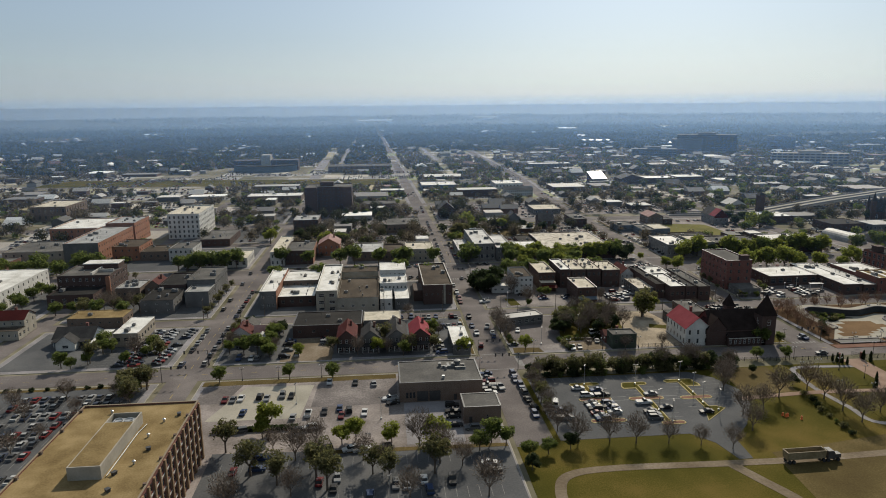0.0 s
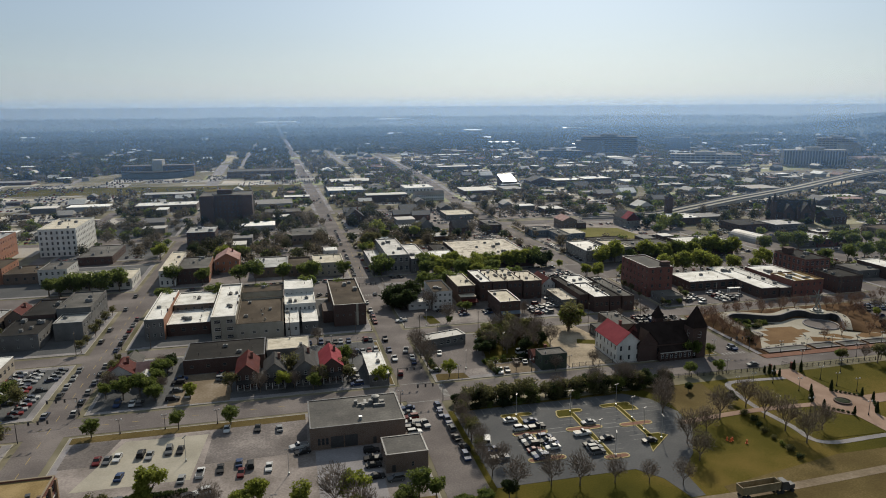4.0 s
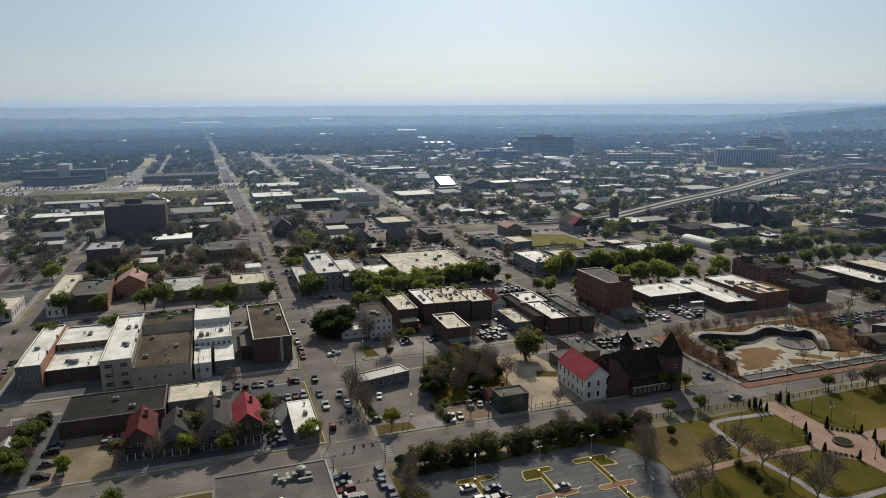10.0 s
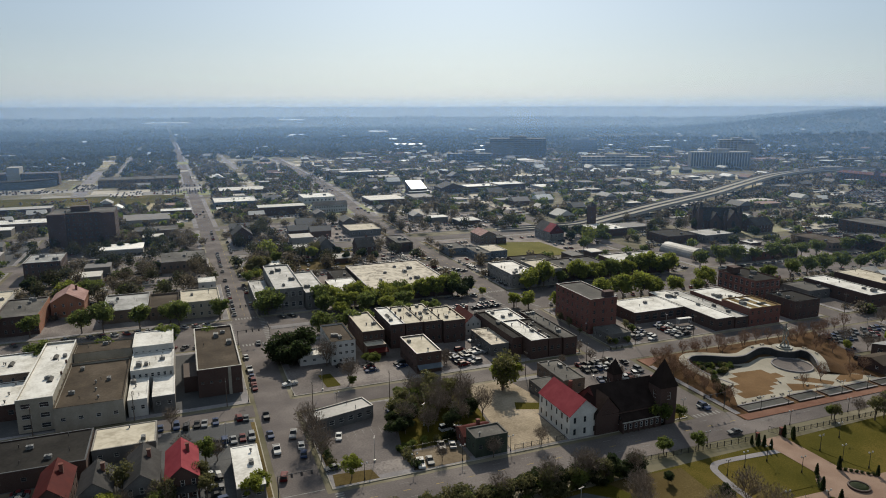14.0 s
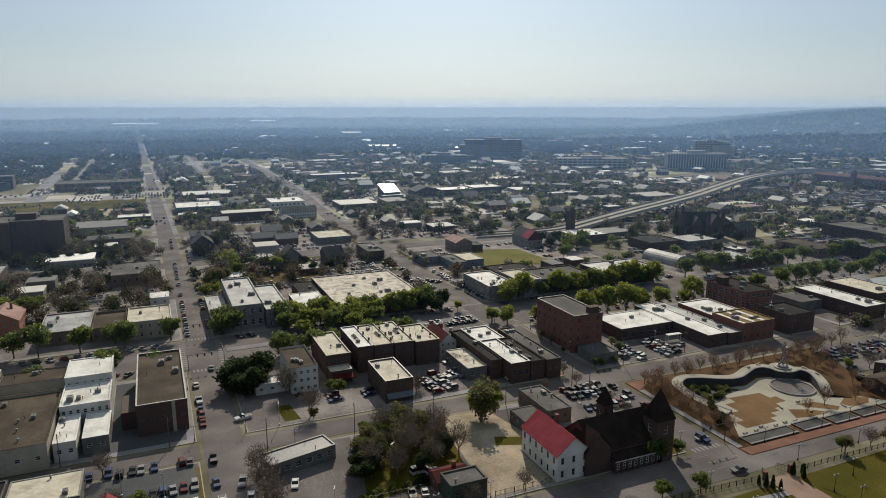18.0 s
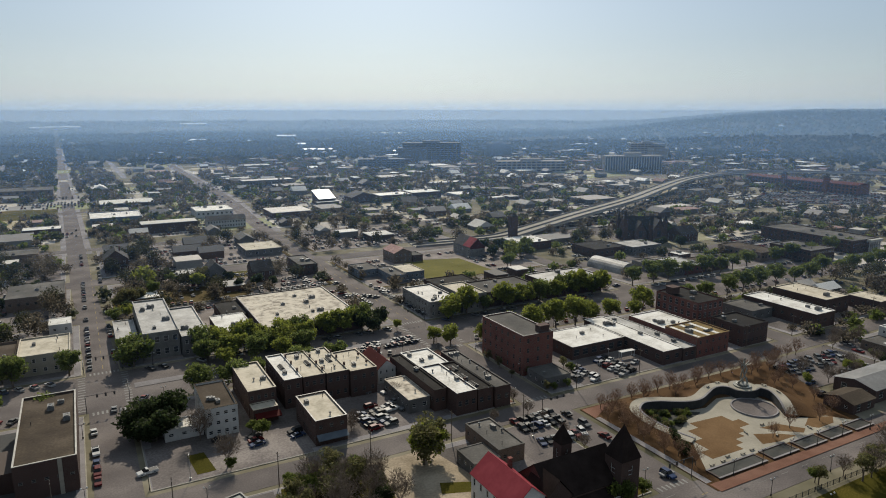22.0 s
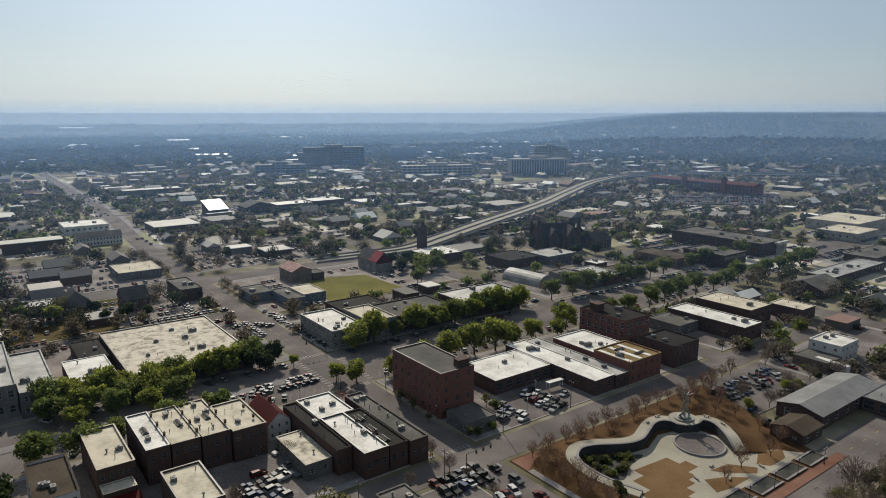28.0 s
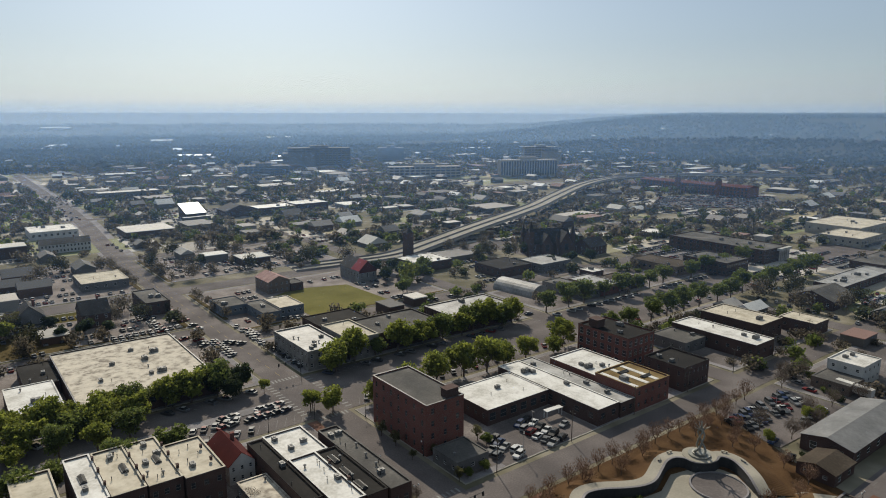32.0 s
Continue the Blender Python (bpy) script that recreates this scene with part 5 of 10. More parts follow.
building("white_arcade", "low white building with round-headed openings behind trees", -110, -73, 402, 426, 6.0, WHITE_PAINT, CREAM_ROOF, s=(9, 1, 2.0, 2.8), e=(6, 1, 1.4, 2.4), par=0.5, units=4)
building("white_balcony_block", "two-storey white-trimmed block with balconies", -126, -111, 424, 446, 8.6, WHITE_WALL, GRAY_ROOF, s=(5, 2, 1.3, 1.8), e=(6, 2, 1.2, 1.8), par=0.5, units=3)
building("brown_flat_store", "low brown store with a flat roof", -145, -127.4, 428, 450, 6.2, BROWN_BRICK, BROWN_ROOF, s=(4, 1, 1.4, 1.6), e=(4, 1, 1.2, 1.4), par=0.5, units=3)
building("flat_store", "low black-walled store with a gray roof", -118, -97.6, 470, 508, 5.2, DARK_BRICK, GRAY_ROOF, s=(5, 1, 1.2, 1.2), e=(9, 1, 1.0, 1.3), par=0.4, units=7)
building("white_tower_block", "six-storey cream stone building with rows of windows", -149, -126, 502, 550, 19.0, WHITE_PAINT, CREAM_ROOF, s=(7, 5, 1.3, 2.0), e=(13, 5, 1.2, 1.9), par=1.0, units=9, trim=DULL_TRIM)
building("orange_brick_block", "orange brick building with a white roof", -228, -193, 490, 536, 12, ORANGE_BRICK, WHITE_ROOF, s=(8, 3, 1.1, 1.6), e=(9, 3, 1.0, 1.5), par=0.6, units=5)
building("civic_hall", "large brown brick hall with a cream roof", -294, -264, 600, 644, 13, BROWN_BRICK, CREAM_ROOF, s=(6, 2, 1.6, 3.0), e=(8, 2, 1.4, 3.0), par=0.8, units=2)
G = "stores beyond the main street"
building("main_street_store", "gray brick corner store with a patched roof", 192.6, 208.4, 397, 428, 8.0, STONE, METAL_ROOF, s=(5, 2, 1.1, 1.5), w=(9, 2, 1.1, 1.5), par=0.6, units=8, group=G)
building("main_street_store", "store with a cream roof", 210.6, 224, 397, 421, 9.0, STONE, CREAM_ROOF, s=(4, 2, 1.1, 1.5), w=(5, 1, 1.1, 1.5), par=0.6, units=2, group=G)
building("back_store", "dark brick building with a black tar roof", 212, 236, 422, 442, 7.0, DARK_BRICK, DARK_ROOF, w=(5, 1, 1.0, 1.4), par=0.4, units=2, group=G)
building("main_street_store", "long store with a gray roof and a square chimney", 224.6, 257, 399, 421.6, 8.0, DARK_BRICK, GRAY_ROOF, s=(8, 2, 1.1, 1.4), par=0.6, units=6, group=G)
building("main_street_store", "dark brick store with a pale metal roof", 262, 298, 397.5, 418, 9.0, DARK_BRICK, METAL_ROOF, s=(9, 2, 1.1, 1.5), w=(5, 2, 1.0, 1.4), par=0.5, units=5, group=G)
building("blue_office", "low blue-gray office with a flat roof", 191, 204, 485, 503, 5.0, BLUE_WALL, GRAY_ROOF, s=(5, 1, 1.4, 1.4), w=(5, 1, 1.4, 1.4), par=0.4, units=1)
building("blue_office", "low blue-gray office with air units", 203, 212, 464, 488, 5.0, BLUE_WALL, GRAY_ROOF, s=(3, 1, 1.4, 1.4), w=(6, 1, 1.4, 1.4), par=0.4, units=3)
building("tan_roof_office", "low office with a tan roof", 213, 225.4, 468, 488, 5.0, BLUE_WALL, CREAM_ROOF, s=(4, 1, 1.4, 1.4), par=0.4, units=1)
gable_house("pink_roof_hall", "two-storey brick hall with a dusty pink roof", 225.6, 238, 511, 529, 6.6, 9.4, BROWN_BRICK, FADED_ROOF, "y", s=(4, 2, 1.0, 1.3), w=(5, 2, 1.0, 1.3), chimney=False, cat="hall")
building("hall_annex", "low dark annex beside the brick hall", 238.2, 245.4, 509.6, 520, 4.6, DARK_BRICK, GRAY_ROOF, s=(2, 1, 1.2, 1.4), par=0.3, units=1)
mural = gable_house("stone_church", "gray stone church with a red painted gable", 278.2, 290, 504.6, 527, 6.6, 12.0, STONE, SLATE, "y", s=(3, 1, 1.0, 2.4), w=(6, 1, 1.0, 2.6), chimney=False, cat="church")
part("painted_gable", Shape().face([(-5.9, -11.24, 5.2), (5.9, -11.24, 5.2), (5.9, -11.24, 6.6), (0, -11.24, 11.6), (-5.9, -11.24, 6.6)]).data("painted_gable", RED_ROOF), mural, None, "faded red painted gable")
part("red_west_roof", Shape().face([(-6.2, -11.5, 6.4), (-6.2, -2, 6.4), (-0.1, -2, 12.0), (-0.1, -11.5, 12.0)]).data("red_west_roof", PINK_ROOF), mural, pose(0, 0, 0.12))
building("white_trim_store", "dark store with a white flat roof", 318, 345, 503, 527, 6.0, DARK_BRICK, WHITE_ROOF, s=(6, 1, 1.4, 1.4), w=(5, 1, 1.4, 1.4), par=0.4, units=2)

# chimney stacks along the party walls
stack = Shape().box(-0.26, 0.26, -0.42, 0.42, 0, 0.9).box(-0.32, 0.32, -0.48, 0.48, 0.9, 1.0).data("chimney", DARK_BRICK)
for name, x, ys in (("row_shop", 3.1, (-6.5, 1, 8)), ("row_shop.001", 3.9, (-9, -2.5, 5)), ("row_shop.002", 4.0, (-8, 0, 6)), ("row_shop.003", 3.0, (-5, 3)), ("corner_shop.001", 3.9, (-5, 5)), ("shop", 4.0, (-12, 6)), ("shop.002", 5.0, (-9, 2))):
    ob = bpy.data.objects[name]
    top = max(c.bound_box[6][2] for c in ob.children if c.name.startswith("coping"))
    for y in ys:
        part("chimney", stack, ob, pose(x, y, top - 0.02))
ob = bpy.data.objects["brick_hall"]
top = max(c.bound_box[6][2] for c in ob.children if c.name.split(".")[0] == "roof")
strip_me = Shape().box(-0.9, 0.9, -7.6, 7.6, 0, 0.12).data("roof_strip", WHITE_ROOF)
for x in (-7.2, -1.5, 3.8):
    part("roof_strip", strip_me, ob, pose(x, 0, top), "pale roofing strip")

# ---- lots and lawns near the river street ----
patch("verge_river_street", "strip of dry grass along the street", "grass", DRY_GRASS, [(-55, 218), (13.5, 218), (13.5, 222), (-55, 222)], 0.16)
patch("pale_slab", "large pale concrete slab in the old car park", "pavement", PALE_CONCRETE, [(-47.5, 190), (-17.8, 189.5), (-15.5, 215.2), (-39, 216)], 0.15)
patch("garage_apron", "pale concrete apron before the garage", "pavement", CONCRETE, [(15.5, 168.5), (32.8, 168.5), (32.8, 196.8), (15.5, 196.8)], 0.15)
patch("lower_car_park", "dark asphalt car park under trees", "pavement", DARK_ASPHALT, [(-40, 121), (44.8, 121), (44.8, 165), (-40, 169)], 0.15)
patch("lower_verge", "tan earth verge above the lower car park", "grass", DRY_GRASS, [(-13, 165.6), (44.6, 164.6), (44.6, 166.6), (-13, 167.8)], 0.19)
patch("west_verge", "rough dark verge along the western car park", "grass", DRY_GRASS, [(-138, 220), (-74, 220), (-74, 222), (-138, 222)], 0.17)
patch("house_yard", "sandy parking yard", "pavement", DIRT, [(-31, 239), (-11, 239), (-11, 265.4), (-31, 265.4)], 0.15)
patch("shop_yard", "dark asphalt yard behind the shops", "pavement", DARK_ASPHALT, [(-44, 300.6), (4, 300.6), (4, 309.6), (-44, 309.6)], 0.15)
patch("cottage_lot", "dark asphalt lot beside the sandy yard", "pavement", DARK_ASPHALT, [(-54.6, 239.6), (-32, 239.6), (-32, 285), (-54.6, 285)], 0.148)
patch("shop_side_lot", "dark asphalt strip beside the orange-sided shop", "pavement", DARK_ASPHALT, [(-54.6, 300.6), (-50, 300.6), (-50, 340), (-54.6, 340)], 0.15)
patch("bank_lot", "gray asphalt parking lot", "pavement", DARK_ASPHALT, [(18, 263), (45, 263), (45, 285.8), (18, 285.8)], 0.15)
patch("verge_office", "dry grass strip along the street", "grass", DRY_GRASS, [(44, 239), (45.2, 239), (45.2, 284), (44, 284)], 0.16)
patch("west_car_park", "dark asphalt car park", "pavement", DARK_ASPHALT, [(-138, 122), (-74, 122), (-74, 219.8), (-138, 219.8)], 0.15)
patch("sandy_lot", "pale sandy drive beside the white church", "pavement", PALE_GRAVEL, [(112.6, 238.2), (131, 238.2), (131, 257), (138, 257), (138, 264.4), (134, 285), (113, 285), (115, 264)], 0.15)
patch("concrete_drive", "pale cracked concrete slab beside the white church", "pavement", PALE_GRAVEL, [(114.5, 241), (130.4, 241), (130.4, 261), (118, 261)], 0.16)
patch("church_lawn", "small lawn by the church tower", "grass", GRASS, [(168.6, 237.5), (174, 237.5), (174, 246), (170.5, 246)], 0.16)
patch("church_verge", "grass behind the white church", "grass", GRASS, [(126, 262), (137, 258), (137, 263), (128, 267)], 0.172)
patch("church_lot", "gray asphalt church car park", "pavement", ASPHALT, [(157, 262), (174, 262), (174, 284.5), (157, 284.5)], 0.15)
patch("corner_bed", "brown mulch bed on the street corner", "grass", DRY_GRASS, [(61, 238), (73, 238), (72, 243), (61.5, 244)], 0.16)
patch("diner_bed", "mulched bed edged by a clipped hedge", "grass", DRY_GRASS, [(60.8, 247), (63.4, 246), (62.6, 260), (60.8, 261)], 0.16)
patch("diner_lot", "worn asphalt lot round the diner", "pavement", ASPHALT, [(64, 246), (84, 246), (88, 284), (61.2, 284), (61.2, 262)], 0.145)
patch("island_lawn", "small oblong of yellow-green lawn", "grass", GRASS, [(72, 302), (77, 302), (75.6, 314), (71, 314)], 0.2)
patch("oak_lot", "worn asphalt lot beside a broad oak", "pavement", OLD_LOT, [(60.6, 299.6), (104, 299.6), (104, 324), (60.6, 324)], 0.145)
patch("oak_yard", "sandy yard among thickets", "pavement", DIRT, [(83, 238), (99.6, 238), (99.6, 248), (83, 248)], 0.15)
patch("thicket_ground", "rough dark grass among thickets", "grass", GRASS, [(83, 249), (112, 250), (118, 284), (90, 284)], 0.15)
patch("garage_forecourt", "gray asphalt forecourt full of cars", "pavement", ASPHALT, [(204.5, 299.6), (243, 299.6), (243, 320.4), (204.5, 316)], 0.145)
patch("east_car_park", "gray asphalt car park", "pavement", ASPHALT, [(276, 258.4), (321, 257), (321, 284), (283.6, 284), (275.6, 260.6)], 0.13)
patch("green_field", "open yellow-green field", "grass", FIELD_GRASS, [(226, 460), (272, 462), (270, 505), (240, 514), (226, 505)], 0.19)
for x0, x1, y0, y1 in ((171.4, 174, 480, 536), (190, 192.4, 480, 536), (171.4, 174, 560, 644), (190, 192.4, 572, 644), (62, 172, 478.8, 480.6), (192, 306, 459.6, 461.6)):
    patch("street_verge", "strip of dry grass along the kerb", "grass", DRY_GRASS, [(x0, y0), (x1, y0), (x1, y1), (x0, y1)], 0.19)
patch("corner_lawn", "small bright lawn beside the straight street", "grass", GRASS, [(60.6, 478.6), (68, 478.6), (67, 503), (60.6, 503)], 0.19)
patch("house_garden", "patchy garden round old houses", "grass", DRY_GRASS, [(84, 480), (128, 480), (128, 508), (84, 512)], 0.17)
patch("house_garden", "patchy lawn round old houses", "grass", GRASS, [(100, 524), (150, 520), (150, 537), (100, 537)], 0.17)
patch("tower_lawn", "thin lawn beside the apartment tower", "grass", GRASS, [(-14, 596), (6, 596), (6, 618), (-14, 618)], 0.17)
patch("gravel_yard", "pale gravel yard", "pavement", DIRT, [(60, 600), (84, 600), (84, 640), (60, 640)], 0.17)
patch("main_street_median", "paved median of the main street", "pavement", CONCRETE, [(62, 374.5), (172, 374.5), (172, 379), (62, 379)], 0.14)
patch("crossing_brick", "brick-paved corner at the crossing", "pavement", BRICK_PAVING, [(172.2, 330), (175.6, 330), (175.6, 357), (172.2, 357)], 0.16)
patch("rail_field", "long strip of rough grass beside the tracks", "grass", GRASS, [(-420, 870), (30, 826), (32, 895), (-420, 950)], 0.05)

# ---- field, drive and car park by the river ----
patch("field", "broad field of worn yellow-green grass", "grass", GRASS, [(47, 60), (420, 40), (420, 218), (58.8, 213), (58.8, 164), (47, 164)], 0.02)
patch("bare_field", "brown bare grass beside the car park", "grass", DRY_GRASS, [(131, 191), (150, 191.4), (151.5, 213), (128, 214), (132, 205)], 0.06)
patch("dry_field", "dry brown grass field", "grass", DRY_GRASS, [(112, 80), (300, 70), (300, 158), (160, 160), (118, 153)], 0.05)


def strip(name, label, category, mat, pts, width, z):
    """A way along a line of points."""
    s = Shape()
    left, right = [], []
    for i, p in enumerate(pts):
        a, b = Vector(pts[max(0, i - 1)]), Vector(pts[min(len(pts) - 1, i + 1)])
        n = (b - a).normalized()
        n = Vector((-n.y, n.x)) * width / 2
        left.append((p[0] + n.x, p[1] + n.y))
        right.append((p[0] - n.x, p[1] - n.y))
    return setting(name, s.slab(right + left[::-1], z - 0.05, z), label, category, mat)


def arc(cx, cy, r, a0, a1, n=12):
    return [(cx + r * math.cos(radians(a0 + (a1 - a0) * i / n)), cy + r * math.sin(radians(a0 + (a1 - a0) * i / n))) for i in range(n + 1)]


def curve(pts, n=6, closed=False):
    """A smooth line through points."""
    out, m = [], len(pts)
    for i in range(m if closed else m - 1):
        p = [Vector(pts[(i + k) % m] if closed else pts[min(m - 1, max(0, i + k))]) for k in (-1, 0, 1, 2)]
        for j in range(n):
            t = j / n
            q = 0.5 * (2 * p[1] + (p[2] - p[0]) * t + (2 * p[0] - 5 * p[1] + 4 * p[2] - p[3]) * t * t + (3 * p[1] - p[0] - 3 * p[2] + p[3]) * t ** 3)
            out.append(tuple(q))
    return out if closed else out + [tuple(pts[-1])]


strip("field_drive", "pale sandy drive across the grass", "path", DIRT, curve([(53, 128), (53.5, 140), (58, 147.5), (72, 149.6), (106, 148.6), (140, 149), (240, 154)]), 3.0, 0.08)
strip("field_track", "pale sandy track across the grass", "path", DIRT, curve([(103, 149), (107, 140), (111, 131), (114, 120)]), 3.4, 0.085)
patch("park_side_car_park", "blue-gray asphalt car park with painted stalls", "pavement", DARK_ASPHALT, [(60.5, 166.2), (100, 166.2), (105, 160), (107, 150.5), (111, 150.5), (112, 162), (120, 170), (129, 184), (131, 195), (127, 206), (120, 212), (60.5, 212)], 0.07)


def lot_details():
    s, g, br, lines = Shape(), Shape(), Shape(), Shape()
    for x, caps, spans in ((79.2, ((74, 84.6, 205), (73.8, 85, 192.6), (73, 84.4, 177)), ((193.6, 204), (178, 191.6))), (97, ((92.2, 101.4, 203.6), (90.6, 102.6, 191.6), (94.4, 102.2, 173.6)), ((192.6, 202.6), (174.6, 190.6))), (113.6, ((108, 118.8, 204.4), (108, 119, 190.6)), ((191.6, 203.4), (181, 189.6)))):
        for a, b, y in caps:
            ring = arc(b - 1.3, y, 1.3, -90, 90, 6) + arc(a + 1.3, y, 1.3, 90, 270, 6)
            s.slab(ring, 0.05, 0.2)
            (br if y < 195 else g).slab([(cx + (0.3 if cx < (a + b) / 2 else -0.3), y + (cy - y) * 0.7) for cx, cy in ring], 0.18, 0.215)
        for y0, y1 in spans:
            s.box(x - 0.95, x + 0.95, y0, y1, 0.05, 0.2)
            g.box(x - 0.55, x + 0.55, y0 + 0.1, y1 - 0.1, 0.18, 0.215)
            n = int((y1 - y0) / 2.6)
            for i in range(n + 1):
                y = y0 + 0.2 + i * 2.6
                lines.box(x - 5.9, x - 0.8, y, y + 0.11, 0.04, 0.074).box(x + 0.8, x + 5.9, y, y + 0.11, 0.04, 0.074)
    tri = [(109.4, 173.4), (119.2, 181.6), (116.8, 183.6), (112.8, 183.4)]
    s.slab(tri, 0.05, 0.2)
    g.slab([(x * 0.9 + 11.4, y * 0.9 + 18.05) for x, y in tri], 0.18, 0.215)
    for lobe in (arc(95.4, 201.0, 3.9, 60, 200, 12) + [(97, 199.6)], arc(115.6, 200.6, 3.9, -20, 120, 12) + [(113.8, 199.8)]):
        s.slab(lobe, 0.05, 0.21)
        mx, my = sum(q[0] for q in lobe) / len(lobe), sum(q[1] for q in lobe) / len(lobe)
        g.slab([(mx + (q[0] - mx) * 0.8, my + (q[1] - my) * 0.8) for q in lobe], 0.19, 0.225)
    for i in range(18):
        lines.box(64 + i * 2.7, 64.11 + i * 2.7, 206.6, 211.6, 0.04, 0.074)
    lines.box(85.4, 90.4, 191.0, 191.2, 0.04, 0.074).box(85.4, 90.4, 193.6, 193.8, 0.04, 0.074).box(102.8, 107.8, 190.0, 190.2, 0.04, 0.074).box(102.8, 107.8, 192.6, 192.8, 0.04, 0.074)
    for i in range(8):
        lines.box(120.6, 126.6, 184.8 + i * 2.6, 184.91 + i * 2.6, 0.04, 0.074)
    setting("kerb_islands", s, "pale kerbs of the planted parking islands", "kerb", ISLAND_KERB)
    setting("island_brick", br, "brown brick paving on the parking islands", "paving", BRICK_PAVING)
    setting("island_grass", g, "yellow-green grass on the parking islands", "grass", GRASS)
    setting("stall_lines", lines, "faded white stall lines", "road marking", PAINT)


lot_details()


def markings():
    """Crossings, stop lines, centre lines."""
    w, yl = Shape(), Shape()
    z0, z1 = 0.0, 0.012
    for cy in (222.3, 239.3 - 1.5):
        w.box(47.4, 58.2, cy, cy + 0.3, z0, z1)
    for k in range(10):
        w.box(60.2, 62.4, 224.6 + k * 1.1, 225.1 + k * 1.1, z0, z1)
        w.box(42.6, 44.8, 225 + k * 1.1, 225.5 + k * 1.1, z0, z1)
    for x in range(-400, 400, 9):
        if not 40 < x < 66:
            yl.box(x, x + 2.2, 229.9, 230.05, z0, z1)
            w.box(x, x + 3, 226.6, 226.7, z0, z1).box(x, x + 3, 233.3, 233.4, z0, z1)
    for y in range(400, 1200, 9):
        yl.box(52.6, 52.75, y, y + 4, z0 + 0.004, z1)
        yl.box(-63.6, -63.45, y - 200, y - 196, z0 + 0.004, z1)
        yl.box(182, 182.15, y, y + 4, z0 + 0.004, z1)
    for cx in (45.2, 59.6, 174.4, 189.6):
        for k in range(14):
            w.box(cx - 1.2, cx + 1.2, 361 + k * 2.4, 361.7 + k * 2.4, z0, z1)
    for k in range(8):
        for cy in (357.6, 395.4):
            w.box(48 + k * 1.35, 48.6 + k * 1.35, cy - 1.2, cy + 1.2, z0 + 0.004, z1)
            w.box(177 + k * 1.35, 177.6 + k * 1.35, cy - 1.2, cy + 1.2, z0 + 0.004, z1)
    for k in range(7):
        for cy in (236.8, 284.6, 298.4):
            w.box(177 + k * 1.5, 177.6 + k * 1.5, cy - 1.0, cy + 1.0, z0 + 0.004, z1)
    for x in range(-50, 310, 3):
        if not (44 < x < 62 or 172 < x < 192):
            w.solid([(x, 360, z1), (x + 0.12, 360, z1), (x + 3.0, 365.2, z1), (x + 2.88, 365.2, z1)], [(0, 1, 2, 3)])
            w.solid([(x, 393.4, z1), (x + 0.12, 393.4, z1), (x + 3.0, 388.2, z1), (x + 2.88, 388.2, z1)], [(3, 2, 1, 0)])
    for i in range(9):
        w.box(65 + i * 2.6, 65.1 + i * 2.6, 262.5, 267, 0.15, 0.157)
    for k in range(7):
        for i in range(22):
            w.box(-136 + i * 2.8, -135.9 + i * 2.8, 127 + k * 13, 132 + k * 13, 0.15, 0.157)
    for x in (-96.5, -88.5):
        for i in range(15):
            w.box(x - 5, x, 243 + i * 2.8, 243.1 + i * 2.8, 0.13, 0.137)
    for i in range(26):
        w.box(-36 + i * 3, -35.9 + i * 3, 140, 145, 0.15, 0.157).box(-36 + i * 3, -35.9 + i * 3, 158, 163, 0.15, 0.157)
    setting("white_markings", w, "worn white crossings, stall lines and lane marks", "road marking", PAINT)
    setting("yellow_markings", yl, "worn yellow centre lines", "road marking", YELLOW_PAINT)


markings()

# ---- lawns with the round fountain ----
for nm, o in (("lawn_a", [(194, 208.4), (230, 208), (230, 192), (200, 189.6), (197, 197)]), ("lawn_b", [(163.6, 168), (183, 167.4), (180.6, 180), (177.6, 184), (164.6, 183)]), ("lawn_c", [(160.2, 193.6), (176.6, 193), (182, 198), (182.6, 207.4), (163, 210)]), ("lawn_d", [(199.6, 184), (230, 186), (230, 164), (194, 167), (196, 180)])):
    patch(nm, "trim yellow-green lawn between paved walks", "lawn", GRASS, o, 0.12)
strip("walk_west", "pale concrete walk round the lawns", "path", CONCRETE, curve([(184, 210.2), (166, 211.4), (160.6, 210.4), (158.6, 206), (157.4, 192.4), (159, 178), (161.4, 166.4), (186, 165.8), (232, 162)]), 2.0, 0.1)
strip("walk_middle", "brown-pink paved walk from the car park to the plaza", "path", PINK_PAVING, curve([(128, 187.8), (143, 189.2), (159, 189.8), (180, 188.8)]), 2.6, 0.115)
patch("plaza", "round pink brick plaza", "plaza", PINK_PAVING, arc(187.8, 188.2, 10, 0, 360, 32)[:-1], 0.13)
patch("plaza_walk", "broad pink brick walk from the gate", "plaza", PINK_PAVING, [(183.6, 196), (192, 196), (192, 217), (183.6, 217)], 0.125)
patch("plaza_walk_south", "broad pink brick walk", "plaza", PINK_PAVING, [(184.6, 160), (194, 160), (191.4, 180), (184, 180)], 0.125)
patch("plaza_walk_east", "broad pink brick walk", "plaza", PINK_PAVING, [(196, 185), (232, 186.6), (232, 191), (196, 191)], 0.125)

basin = thing("round_fountain", "low round stone basin planted with dark shrubs", "fountain", 187.8, 188.2, 0.13)
part("basin_rim", Shape().turned([(2.7, 0), (2.7, 0.55), (2.3, 0.55), (2.3, 0.3)], 24).data("basin_rim", DARK_BRICK), basin)
part("basin_planting", Shape().turned([(2.3, 0.3), (1.6, 0.6), (0.6, 0.7)], 20).data("basin_planting", LEAF_DARK), basin)


